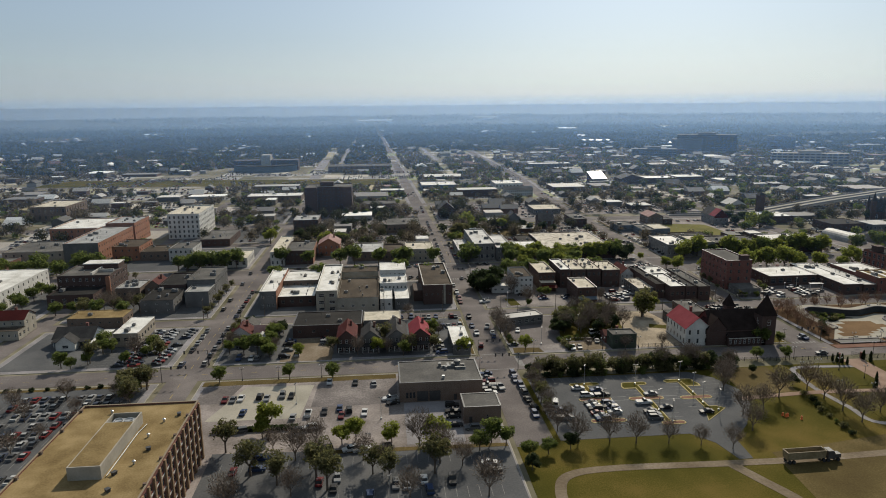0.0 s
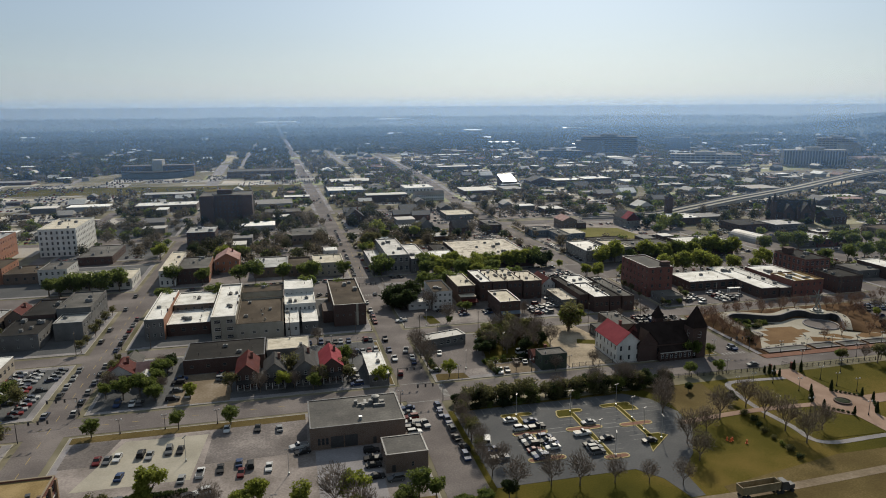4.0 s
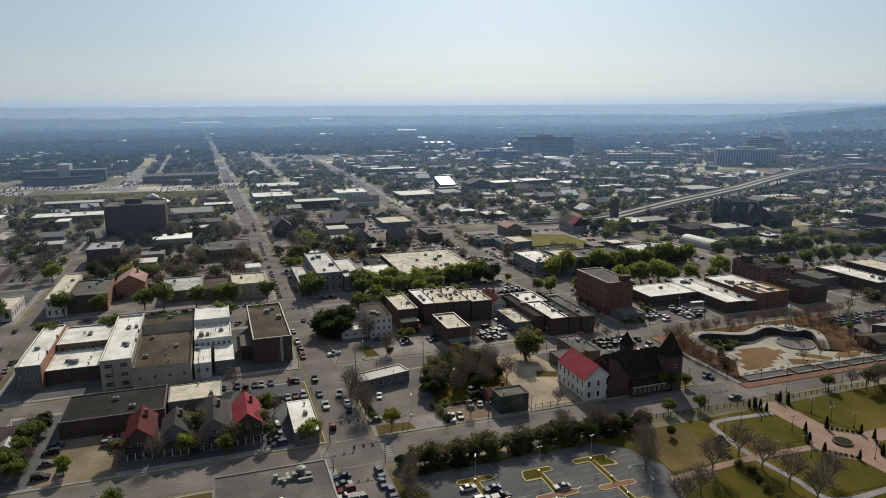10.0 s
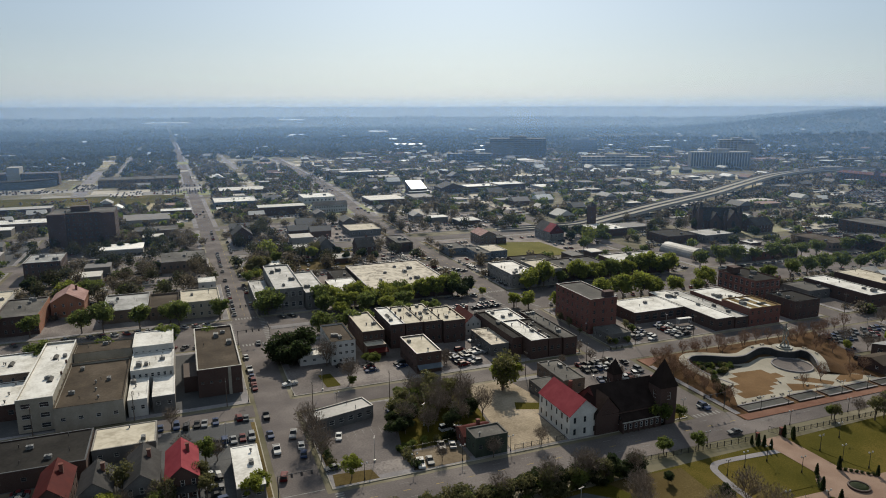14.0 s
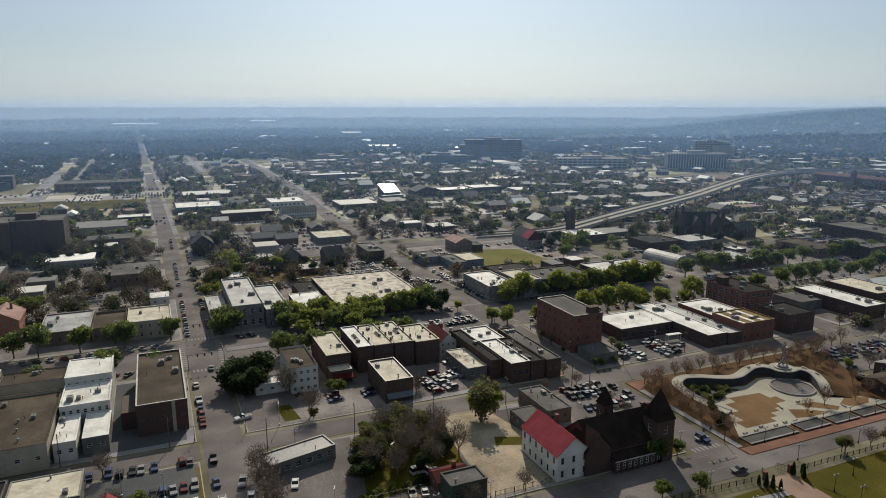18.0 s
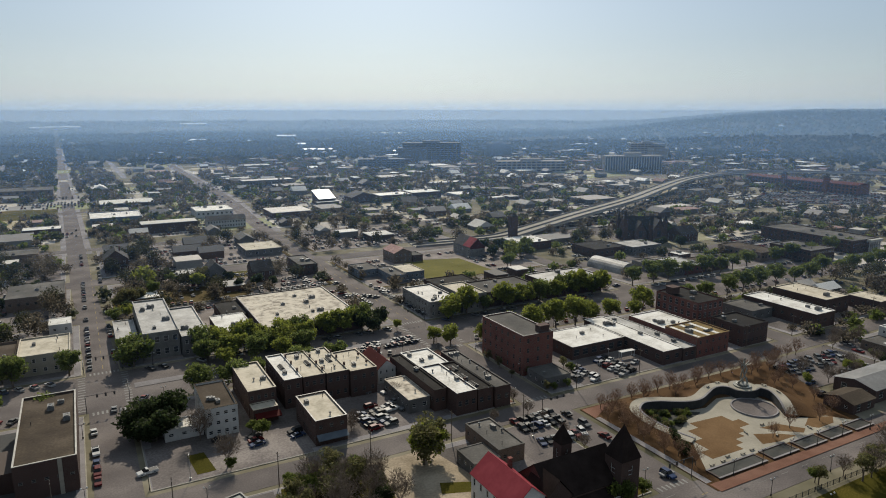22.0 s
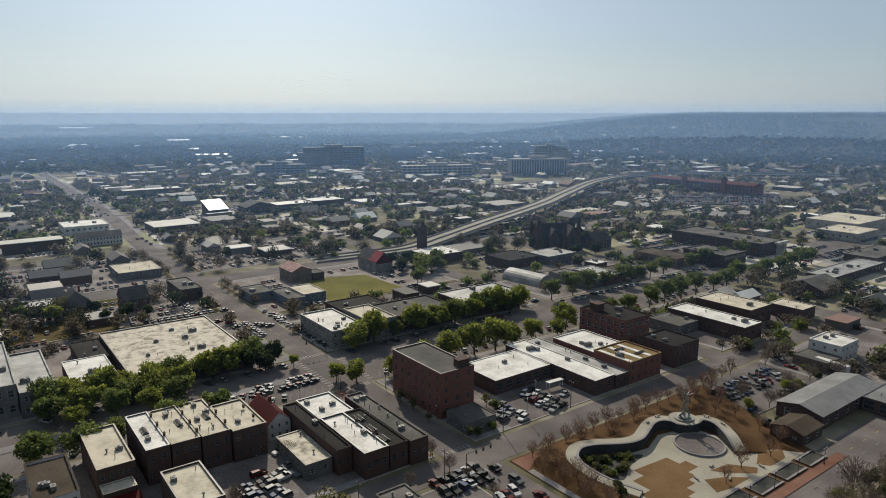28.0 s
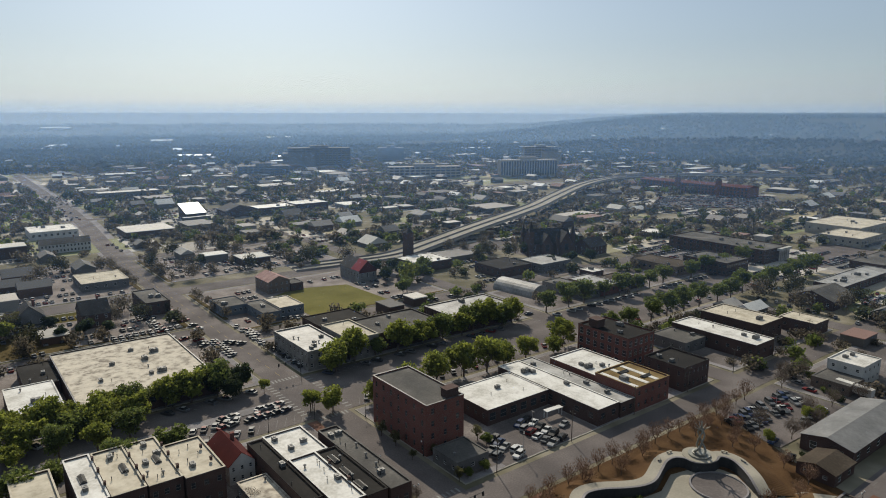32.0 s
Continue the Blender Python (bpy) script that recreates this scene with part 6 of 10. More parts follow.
def fence(name, label, x0, y0, x1, y1, step=2.4, h=1.5):
    root = thing(name, label, "fence", x0, y0, 0.05, math.degrees(math.atan2(y1 - y0, x1 - x0)))
    length = math.hypot(x1 - x0, y1 - y0)
    n = int(length / step)
    post = cache.setdefault("fence_post", Shape().box(-0.08, 0.08, -0.08, 0.08, 0, h + 0.15).data("post", IRON))
    s = Shape().box(0, length, -0.03, 0.03, h - 0.1, h - 0.03).box(0, length, -0.03, 0.03, 0.15, 0.22)
    for i in range(n + 1):
        part("post", post, root, pose(i * length / n, 0, 0))
    part("railing", s.data("railing", IRON), root)
    b = Shape()
    for i in range(int(length / 0.35)):
        b.box(i * 0.35, i * 0.35 + 0.04, -0.02, 0.02, 0.2, h)
    tagged(part("pickets", b.data("pickets", IRON), root), "", "", "", "stuff")


fence("iron_fence", "black iron picket fence along the lawns", 144, 219.6, 181.4, 217.6)
fence("iron_fence", "black iron picket fence along the lawns", 193.8, 217, 232, 216.4)
gate = thing("park_gate", "black iron gate standing open to the plaza", "gate", 187.6, 217.2, 0.1)
for x, t in ((-4.2, 60), (4.2, 120)):
    leaf = part("gate_leaf", Shape().box(0, 3.2, -0.03, 0.03, 0.15, 0.25).box(0, 3.2, -0.03, 0.03, 1.9, 2.0).box(0, 0.06, -0.03, 0.03, 0.25, 1.9).box(3.14, 3.2, -0.03, 0.03, 0.25, 1.9).data("gate_leaf", IRON), gate, pose(x, 0, 0, 0, 0, t))
    for i in range(1, 9):
        part("bar", cache.setdefault("gate_bar", Shape().box(-0.02, 0.02, -0.02, 0.02, 0.25, 1.9).data("bar", IRON)), leaf, pose(i * 0.35, 0, 0))
    part("gate_pier", Shape().box(-0.4, 0.4, -0.4, 0.4, 0, 2.3).box(-0.5, 0.5, -0.5, 0.5, 2.3, 2.5).data("gate_pier", RED_BRICK), gate, pose(x * 1.1, 0, 0))

patch("worn_lot_patch", "stained brown asphalt of the old car park", "pavement", OLD_LOT, [(-15, 197), (13.6, 197), (13.6, 217.8), (-14, 217.8)], 0.146)
patch("west_lot_patch", "stained brown asphalt beside the slab", "pavement", OLD_LOT, [(-54, 203), (-44.4, 203), (-40.5, 217.8), (-54, 217.8)], 0.146)
fence("yard_fence", "dark timber fence round the parking yard", 83.2, 238.6, 83.2, 248.6)
fence("yard_fence", "dark timber fence behind the parking yard", 83.6, 248.9, 99.6, 248.9)
fence("lot_fence", "low iron fence before the concrete slab", 113.6, 238.6, 130, 238.6)
# ---- sculpture park ----
patch("brick_sidewalk", "red brick sidewalk beside the corner shops", "sidewalk", BRICK_PAVING, [(172.2, 300), (174.1, 300), (174.1, 356), (172.2, 356)], 0.146)
patch("park_beds", "reddish-brown mulch beds of the sculpture park", "park", MULCH, [(190, 229), (264, 229), (268, 246), (275, 260), (283, 284), (190, 284.5)], 0.12)
patch("park_brick_walk", "red brick walk along the street", "path", BRICK_PAVING, [(190.6, 228.4), (270, 228.4), (270, 231.4), (190.6, 232.2)], 0.16)
patch("park_corner", "red brick corner plaza", "plaza", BRICK_PAVING, [(190.4, 277), (203, 284), (190.4, 284)], 0.16)
patch("park_side_walk", "pale walk along the cross street", "path", CONCRETE, [(190.2, 233), (192.2, 233), (192.2, 277), (190.2, 277)], 0.165)
patch("park_plaza", "pale concrete plaza round the clay court", "plaza", PALE_CONCRETE, [(195.6, 237.6), (262, 236.8), (257, 243), (246, 247), (248, 253), (251, 258), (250.4, 262.6), (243, 267.6), (237, 269), (228, 265.6), (215, 267.6), (207, 269), (204, 262), (206.5, 253)], 0.15)
patch("clay_court", "stepped orange-brown clay court", "plaza", CLAY, [(202.2, 241.1), (214.9, 240.8), (214.9, 243.4), (218, 243.4), (218, 246), (222, 246), (222, 248.1), (225.4, 248.1), (225.4, 250.5), (230.2, 250.5), (230.2, 254.6), (227.4, 254.6), (227.4, 258.9), (214, 260), (214, 256.6), (209.4, 256.6), (209.4, 251), (205.6, 251), (205.6, 245.4), (202.2, 245.4)], 0.17)
patch("clay_court_small", "small orange-brown clay bed", "plaza", CLAY, [(222.4, 240), (228, 238.8), (236.5, 238.8), (231.6, 242.8), (225.4, 245.6)], 0.17)
patch("clay_court_middle", "small orange-brown clay bed", "plaza", CLAY, [(233.6, 243.8), (240, 238.8), (243, 240.4), (238.2, 246.4), (230.8, 247.4)], 0.17)
patch("clay_court_east", "small orange-brown clay bed", "plaza", CLAY, [(244.6, 241.6), (247, 238.6), (254.6, 238.6), (258.6, 241.4), (252, 245.2)], 0.17)


def wall_line():
    """The winding retaining wall, the walk along its top, and the planted bank behind it."""
    line = curve([(206.8, 251.4, 0.6), (204.6, 256.6, 1.0), (203, 261.6, 1.6), (202.2, 266.4, 2.3), (203, 270.4, 2.9), (206, 273, 2.9), (209.1, 273.7, 2.9), (213.4, 272.2, 2.9), (217.1, 269.8, 2.9), (222.1, 267.3, 2.9), (227, 267, 2.9), (233.2, 269.3, 2.9), (237.7, 271, 2.9), (241.2, 271, 2.9), (243.2, 269.2, 2.9), (243.4, 266.2, 2.9), (245.4, 263.8, 2.9), (248.8, 263, 2.9), (252, 263.4, 2.9), (252.9, 260.8, 2.9), (251.3, 257.2, 2.9), (248.6, 253.2, 2.7), (246.6, 250.4, 1.8), (245.4, 248.4, 0.8)], 4)
    n = len(line)

    def outward(i, k):
        d = Vector(line[min(n - 1, i + k)]).xy - Vector(line[max(0, i - k)]).xy
        return Vector((-d.y, d.x)).normalized()

    def band(k, w0, w1, low0, low1, drop):
        """A strip from w0 to w1 outside the line; its top is the wall's height less low0 and low1, its skirt hangs down by drop."""
        a = [Vector(line[i]).xy + outward(i, k) * w0 for i in range(n)]
        b = [Vector(line[i]).xy + outward(i, k) * w1 for i in range(n)]
        za, zb = [max(0.02, line[i][2] - low0) for i in range(n)], [max(0.02, line[i][2] - low1) for i in range(n)]
        pts = [(*a[i], za[i]) for i in range(n)] + [(*b[i], zb[i]) for i in range(n)] + [(*a[i], max(0, za[i] - drop)) for i in range(n)] + [(*b[i], max(0, zb[i] - drop)) for i in range(n)]
        fs = []
        for i in range(n - 1):
            fs += [(i, i + 1, n + i + 1, n + i), (2 * n + i, 2 * n + i + 1, i + 1, i), (n + i, n + i + 1, 3 * n + i + 1, 3 * n + i)]
        fs += [(2 * n, 0, n, 3 * n), (n - 1, 3 * n - 1, 4 * n - 1, 2 * n - 1)]
        return Shape().solid(pts, fs)

    root = thing("curved_wall", "winding dark retaining wall with pale stone coping", "wall", 0, 0, 0.12)
    part("wall_face", band(1, -0.3, 0.3, 0.02, 0.02, 9).data("wall_face", DARK_STONE), root)
    part("coping", band(1, -0.35, 0.35, -0.12, -0.12, 0.16).data("coping", CONCRETE), root)
    walk_top = band(5, 0.4, 3.3, 0.02, 0.02, 0.3).data("park_wall_walk", PALE_CONCRETE)
    tagged(new("park_wall_walk", walk_top), "pale concrete walk along the top of the wall", "path", "", "structure").location.z = 0.12
    bank = band(9, 3.0, 10.0, 0.06, 9, 0.0).data("park_bank", MULCH)
    tagged(new("park_bank", bank), "mulched bank rising to the walk behind the wall", "bank", "", "structure").location.z = 0.1
    stage = thing("round_stage", "round pale stage inside a low ring wall", "stage", 241.6, 257.6, 0.15)
    part("ring_wall", Shape().turned([(7.4, 0), (7.4, 0.5), (6.9, 0.5), (6.9, 0.15)], 40).data("ring_wall", CONCRETE), stage)
    # gray floor, coloured darker to stand in for the wall's shadow
    part("stage_floor", Shape().turned([(6.8, 0.0), (6.8, 0.2)], 40).data("stage_floor", ASPHALT), stage)
    patch("planted_pool", "dark planted pool in the curve of the wall", "pool", WATER, curve([(204.6, 268.6), (207, 271.4), (213, 270), (220, 266.2), (223, 263.6), (215, 262), (208, 258.4), (205.2, 262)][::-1], 4, True), 0.19)


wall_line()


def sculpture():
    s = Shape()
    for k in range(3):
        prev = None
        for i in range(15):
            a, z = k * 2.1 + i * 0.42, i * 0.55
            r = 1.1 * (1 - i / 17) + 0.25 * math.sin(i * 0.9)
            p = (r * math.cos(a), r * math.sin(a), z)
            if prev:
                s.tube(prev, p, 0.3 - i * 0.014, 0.29 - i * 0.014, 6)
            prev = p
    for i in range(7):
        a = i * 0.9
        s.tube((0, 0, 5.4), (1.8 * math.cos(a), 1.8 * math.sin(a), 6.6 + 0.3 * (i % 3)), 0.14, 0.05, 5)
    s.turned([(2.4, -0.1), (2.4, 0.25), (1.6, 0.25), (1.6, 0.6), (1.2, 0.7)], 20)
    ob = tagged(new("sculpture", s.data("sculpture", BRONZE)), "tall twisting pale metal sculpture on a round plinth", "sculpture")
    ob.matrix_basis = pose(247.8, 267.4, 3.2)
    base = tagged(new("sculpture_terrace", Shape().turned([(4.4, 0), (4.4, 2.8)], 28).turned([(4.6, 2.8), (4.6, 3.1)], 28, 1).data("sculpture_terrace", DARK_STONE, PALE_CONCRETE)), "round pale concrete terrace under the sculpture", "terrace")
    base.matrix_basis = pose(247.8, 267.4, 0.12)
    ob.matrix_basis = pose(247.8, 267.4, 3.32) @ Matrix.Diagonal((1.25, 1.25, 1.3, 1))


sculpture()
for x0, x1, y0, y1 in ((195, 214.6, 232.6, 237.4), (217, 228.4, 232.4, 237.6), (230.2, 241, 232, 236.8), (242.6, 253.4, 231.9, 236.5), (255.2, 264.6, 231.7, 236.2)):
    pool = thing("reflecting_pool", "shallow oblong pool with brick walls and dark water", "pool", (x0 + x1) / 2, (y0 + y1) / 2, 0.12, 0, "row of oblong pools")
    a, b = (x1 - x0) / 2, (y1 - y0) / 2
    rim = Shape().box(-a, a, -b, -b + 0.6, 0, 0.4).box(-a, a, b - 0.6, b, 0, 0.4).box(-a, -a + 0.6, -b + 0.6, b - 0.6, 0, 0.4).box(a - 0.6, a, -b + 0.6, b - 0.6, 0, 0.4)
    part("pool_wall", rim.data("pool_wall", DARK_BRICK), pool)
    part("pool_coping", Shape().box(-a - 0.1, a + 0.1, -b - 0.1, -b + 0.5, 0.4, 0.46).box(-a - 0.1, a + 0.1, b - 0.5, b + 0.1, 0.4, 0.46).data("pool_coping", CONCRETE), pool)
    part("water", Shape().box(-a + 0.6, a - 0.6, -b + 0.6, b - 0.6, 0.1, 0.24).data("water", WATER), pool)
bench = thing("park_bench", "low pale stone bench on the plaza", "bench", 207, 240.0, 0.15, 8, "benches in the sculpture park")
part("seat", Shape().box(-0.9, 0.9, -0.28, 0.28, 0.4, 0.52).data("seat", PALE_CONCRETE), bench)
for x in (-0.6, 0.6):
    part("leg", cache.setdefault("bench_leg", Shape().box(-0.12, 0.12, -0.24, 0.24, 0, 0.4).data("leg", CONCRETE)), bench, pose(x, 0, 0))
for x, y, t, z in ((199, 238.6, 2, 0.15), (203.6, 238.7, 2, 0.15), (212, 238.8, 2, 0.15), (216.4, 239.2, 4, 0.15), (224, 247.2, 70, 0.15), (233.2, 248.4, 8, 0.15), (231, 241.6, 30, 0.15), (244.4, 240, 80, 0.15), (236.6, 272.6, 25, 3.02), (242.4, 273.4, 170, 3.02), (254.8, 264, 110, 3.02), (254.2, 258, 70, 3.02)):
    copy_thing(bench, pose(x, y, z, 0, 0, t))

# ---- landmarks beyond ----
tower = building("apartment_tower", "eight-storey dark brick apartment tower", -57.4, -16.4, 602, 630, 25.4, DARK_BRICK, GRAY_ROOF, s=(12, 8, 1.3, 1.5), e=(6, 8, 1.3, 1.5), par=0.6, units=4)
part("lift_room", Shape().box(-8, 4, -3, 3, 24.6, 28.4).data("lift_room", DARK_BRICK), tower)
part("corner_wing", Shape().box(12, 20.9, -18, -13.9, 0, 25.2).data("corner_wing", DARK_BRICK), tower)
part("corner_wing", Shape().box(-20.9, -10, -18, -13.9, 0, 25.2).data("corner_wing", DARK_BRICK), tower)
building("white_roof_hall", "long low hall with a bright white roof", -127, -72, 694, 718, 6.4, BROWN_BRICK, WHITE_ROOF, s=(10, 1, 2.0, 2.0), e=(4, 1, 1.6, 1.6), par=0.3, units=5)
building("gray_hall", "three-storey dark brick hall with a pale patched roof", -58, -39, 512, 537, 10.6, DARK_BRICK, METAL_ROOF, s=(6, 3, 1.2, 1.5), e=(6, 3, 1.2, 1.5), par=0.5, units=6)
building("gray_hall", "low brick hall with a pale patch of roof", 14.4, 40, 502, 534, 7.0, BROWN_BRICK, GRAY_ROOF, s=(7, 1, 1.4, 1.6), e=(7, 1, 1.4, 1.6), par=0.4, units=4)
gable_house("old_villa", "tall dark gabled villa half hidden by trees", 60.5, 74, 572, 588, 7.5, 13, DARK_BRICK, SLATE, "y", s=(3, 2, 1.1, 2.0), w=(4, 2, 1.0, 1.8), porch=(2.4, 3.4))
gable_house("old_villa", "gray gabled villa half hidden by trees", 109, 121, 512, 524, 7.0, 12.5, GRAY_WALL, SLATE, "y", s=(3, 2, 1.1, 1.9), w=(3, 2, 1.0, 1.8), porch=(2.2, 3.2))
gable_house("old_villa", "dark gabled villa half hidden by trees", 134, 146, 504, 518, 6.5, 11.5, DARK_BRICK, SLATE, "x", s=(3, 2, 1.1, 1.9), w=(3, 2, 1.0, 1.8), chimney=True)
building("yard_office", "low gray office with a flat pale roof", 93, 107, 524, 537, 5.0, GRAY_WALL, METAL_ROOF, s=(4, 1, 1.4, 1.4), w=(3, 1, 1.2, 1.2), par=0.4, units=4)
building("corner_office", "dark two-storey corner office", 162.5, 173.5, 508, 536, 6.8, DARK_BRICK, GRAY_ROOF, s=(3, 2, 1.4, 1.3), w=(8, 2, 1.2, 1.3), par=0.5, units=4)
building("gray_hall", "low brick hall with a gray roof", -7, 24, 624, 646, 6.0, BROWN_BRICK, GRAY_ROOF, s=(8, 1, 1.4, 1.4), e=(5, 1, 1.4, 1.4), par=0.4, units=4)
building("store_hall", "low store with a bright roof edge", 10, 36, 726, 742, 6.0, DARK_BRICK, WHITE_ROOF, s=(6, 1, 1.4, 1.6), e=(4, 1, 1.4, 1.6), par=0.3, units=2)
building("blue_store", "low dark blue store with a white-edged roof", 57.6, 98, 764, 804, 6.4, BLUE_WALL, WHITE_ROOF, s=(9, 1, 2.4, 2.4), w=(6, 1, 2.0, 2.0), par=0.8, units=8)
building("pale_store", "long pale store with a white roof", 144, 177, 768, 801, 6.2, WHITE_WALL, WHITE_ROOF, s=(8, 1, 2.0, 1.8), w=(6, 1, 2.0, 1.8), par=0.3, units=4)
gable_house("white_villa", "long two-storey white house with many gables", 142.6, 174, 703, 714, 6.4, 9.6, WHITE_WALL, GRAY_ROOF, "x", s=(14, 2, 1.2, 1.6), w=(3, 2, 1.2, 1.6))
building("pale_store", "low store with a pale roof", 146, 170, 575, 602, 5.0, GRAY_WALL, CREAM_ROOF, s=(5, 1, 1.6, 1.6), w=(5, 1, 1.6, 1.6), par=0.3, units=2)
hall = thing("bright_roof_hall", "tall dark hall with a glaring white sloping metal roof", "hall", 278, 806, 0.05, 4)
hall.scale = (0.66, 0.66, 0.8)
part("hall_wall", Shape().solid([(-14, -14, 0), (14, -14, 0), (14, 14, 0), (-14, 14, 0), (-14, -14, 7.5), (14, -14, 7.5), (14, 14, 16.5), (-14, 14, 16.5)], [(0, 1, 5, 4), (1, 2, 6, 5), (2, 3, 7, 6), (3, 0, 4, 7)]).data("hall_wall", DARK_BRICK), hall)
part("hall_roof", Shape().solid([(-14.6, -14.8, 7.4), (14.6, -14.8, 7.4), (14.6, 14.6, 16.9), (-14.6, 14.6, 16.9), (-14.6, -14.8, 7.9), (14.6, -14.8, 7.9), (14.6, 14.6, 17.4), (-14.6, 14.6, 17.4)], [(3, 2, 1, 0), (4, 5, 6, 7), (0, 1, 5, 4), (1, 2, 6, 5), (2, 3, 7, 6), (3, 0, 4, 7)]).data("hall_roof", CLEAN_ROOF), hall)
part("hall_annex", Shape().box(-20, 16, -24, -14.2, 0, 4.5).data("hall_annex", GRAY_WALL), hall)
part("annex_roof", Shape().box(-20.3, 16.3, -24.3, -14.2, 4.5, 4.8).data("annex_roof", METAL_ROOF), hall)
gable_house("dark_gabled_hall", "broad dark hall with a low gabled roof", 304, 332, 792, 816, 6.0, 11.0, DARK_BRICK, SLATE, "y", s=(5, 1, 2.0, 2.0), w=(5, 1, 2.0, 2.0), chimney=False, cat="hall")
building("pale_roof_works", "long low works with a pale gray roof", 334, 372, 788, 812, 7.0, DARK_BRICK, METAL_ROOF, s=(8, 1, 2.0, 2.0), w=(5, 1, 2.0, 2.0), par=0.3, units=3)
building("pale_roof_works", "long low works with a pale roof and dark walls", 374, 410, 790, 816, 7.6, DARK_BRICK, WHITE_ROOF, s=(8, 1, 2.0, 2.0), w=(5, 1, 2.0, 2.0), par=0.3, units=3)
building("long_store_hall", "long store with a pale ridged roof", 236, 302, 1000, 1022, 8.0, GRAY_WALL, METAL_ROOF, s=(14, 1, 2.4, 2.4), w=(4, 1, 2.0, 2.0), par=0.4, units=6)
building("dark_hall", "long brown brick industrial hall", -66, 26, 1000, 1040, 9.0, BROWN_BRICK, GRAY_ROOF, s=(12, 2, 2.4, 2.0), e=(6, 2, 2.0, 2.0), par=0.4, units=8)


def curved_hall():
    """The broad civic building with a bowed front."""
    root = thing("bowed_civic_building", "broad civic building with a bowed front and square core", "building", -164, 1046, 0.05)
    root.scale = (0.87, 0.87, 0.87)
    for r0, r1, z0, z1, m, nm in ((36, 58, 0, 10, BLUE_WALL, "bowed_wing"), (34, 59, 10, 11, DARK_ROOF, "wing_roof")):
        a, b = arc(0, 20, r1, 200, 340, 28), arc(0, 20, r0, 200, 340, 28)
        part(nm, Shape().slab(a + b[::-1], z0, z1).data(nm, m), root)
    part("main_wing", Shape().box(-56, 56, 8, 30, 0, 18).data("main_wing", DARK_BRICK), root)
    part("core", Shape().box(-8, 8, 4, 32, 0, 27).data("core", CREAM_WALL), root)
    band = Shape()
    for i in range(20):
        if not 9 <= i <= 10:
            band.box(-55.2 + i * 5.6, -50.8 + i * 5.6, -0.15, 0.1, 0, 1.6)
    band = band.data("window_band", GLASS)
    for k in range(4):
        tagged(part("window_band", band, root, pose(0, 8, 2 + k * 4)), "", "", "", "stuff")


curved_hall()


def slab_tower(name, label, x, y, turn, w, d, h, floors, cols, wall, steps=(), ribs=False):
    """A far office slab with bands of windows set in."""
    root = thing(name, label, "office tower", x, y, ground_z(x, y), turn)
    part("shell", Shape().box(-w / 2, w / 2, -d / 2, d / 2, 0, h).data("shell", wall), root)
    part("roof_plant", Shape().box(-w * 0.15, w * 0.15, -d * 0.3, d * 0.3, h, h + 4).data("roof_plant", wall), root)
    for sx, sw, sh in steps:
        part("lower_wing", Shape().box(sx - sw / 2, sx + sw / 2, -d * 0.6, d * 0.62, 0, sh).data("lower_wing", wall), root)
    sh = h / floors
    band = Shape()
    for c in range(cols):
        u = -w / 2 + w * (c + 0.5) / cols
        band.box(u - w / cols * 0.38, u + w / cols * 0.38, -0.25, 0.2, 0, sh * 0.55)
    band = band.data("window_band", GLASS)
    side = Shape().box(-0.2, 0.25, -d * 0.4, d * 0.4, 0, sh * 0.55).data("pane", GLASS)
    if ribs:
        bay = Shape().box(-w / cols * 0.3, w / cols * 0.3, -0.25, 0.2, 3, h - 2).data("window_bay", GLASS)
        for c in range(cols):
            part("window_bay", bay, root, pose(-w / 2 + w * (c + 0.5) / cols, -d / 2 - 0.05, 0))
    for f in range(0 if ribs else floors):
        tagged(part("window_band", band, root, pose(0, -d / 2 - 0.05, f * sh + sh * 0.3)), "", "", "", "stuff")
        part("pane", side, root, pose(-w / 2 - 0.1, 0, f * sh + sh * 0.3))


slab_tower("slab_hotel", "long ten-storey tan slab with upright ribs", 830, 930, -24, 92, 16, 26, 10, 22, TAN_BRICK, ribs=True)
slab_tower("stepped_office", "broad dark stepped office block", 645, 1266, -24, 108, 30, 36, 9, 14, GRAY_WALL, ((-36, 54, 27),))
slab_tower("gray_office", "gray mid-rise office block", 838, 1330, -30, 52, 26, 28, 7, 8, GRAY_WALL)
slab_tower("gray_office", "pale mid-rise office block", 690, 1010, -25, 110, 20, 17, 4, 14, TAN_BRICK)
slab_tower("gray_office", "pale low office block", 505, 1180, -20, 78, 24, 16, 4, 10, GRAY_WALL)
slab_tower("gray_office", "gray stepped block far off", 1030, 1100, -30, 66, 18, 33, 8, 10, TAN_BRICK, ((20, 40, 24),))

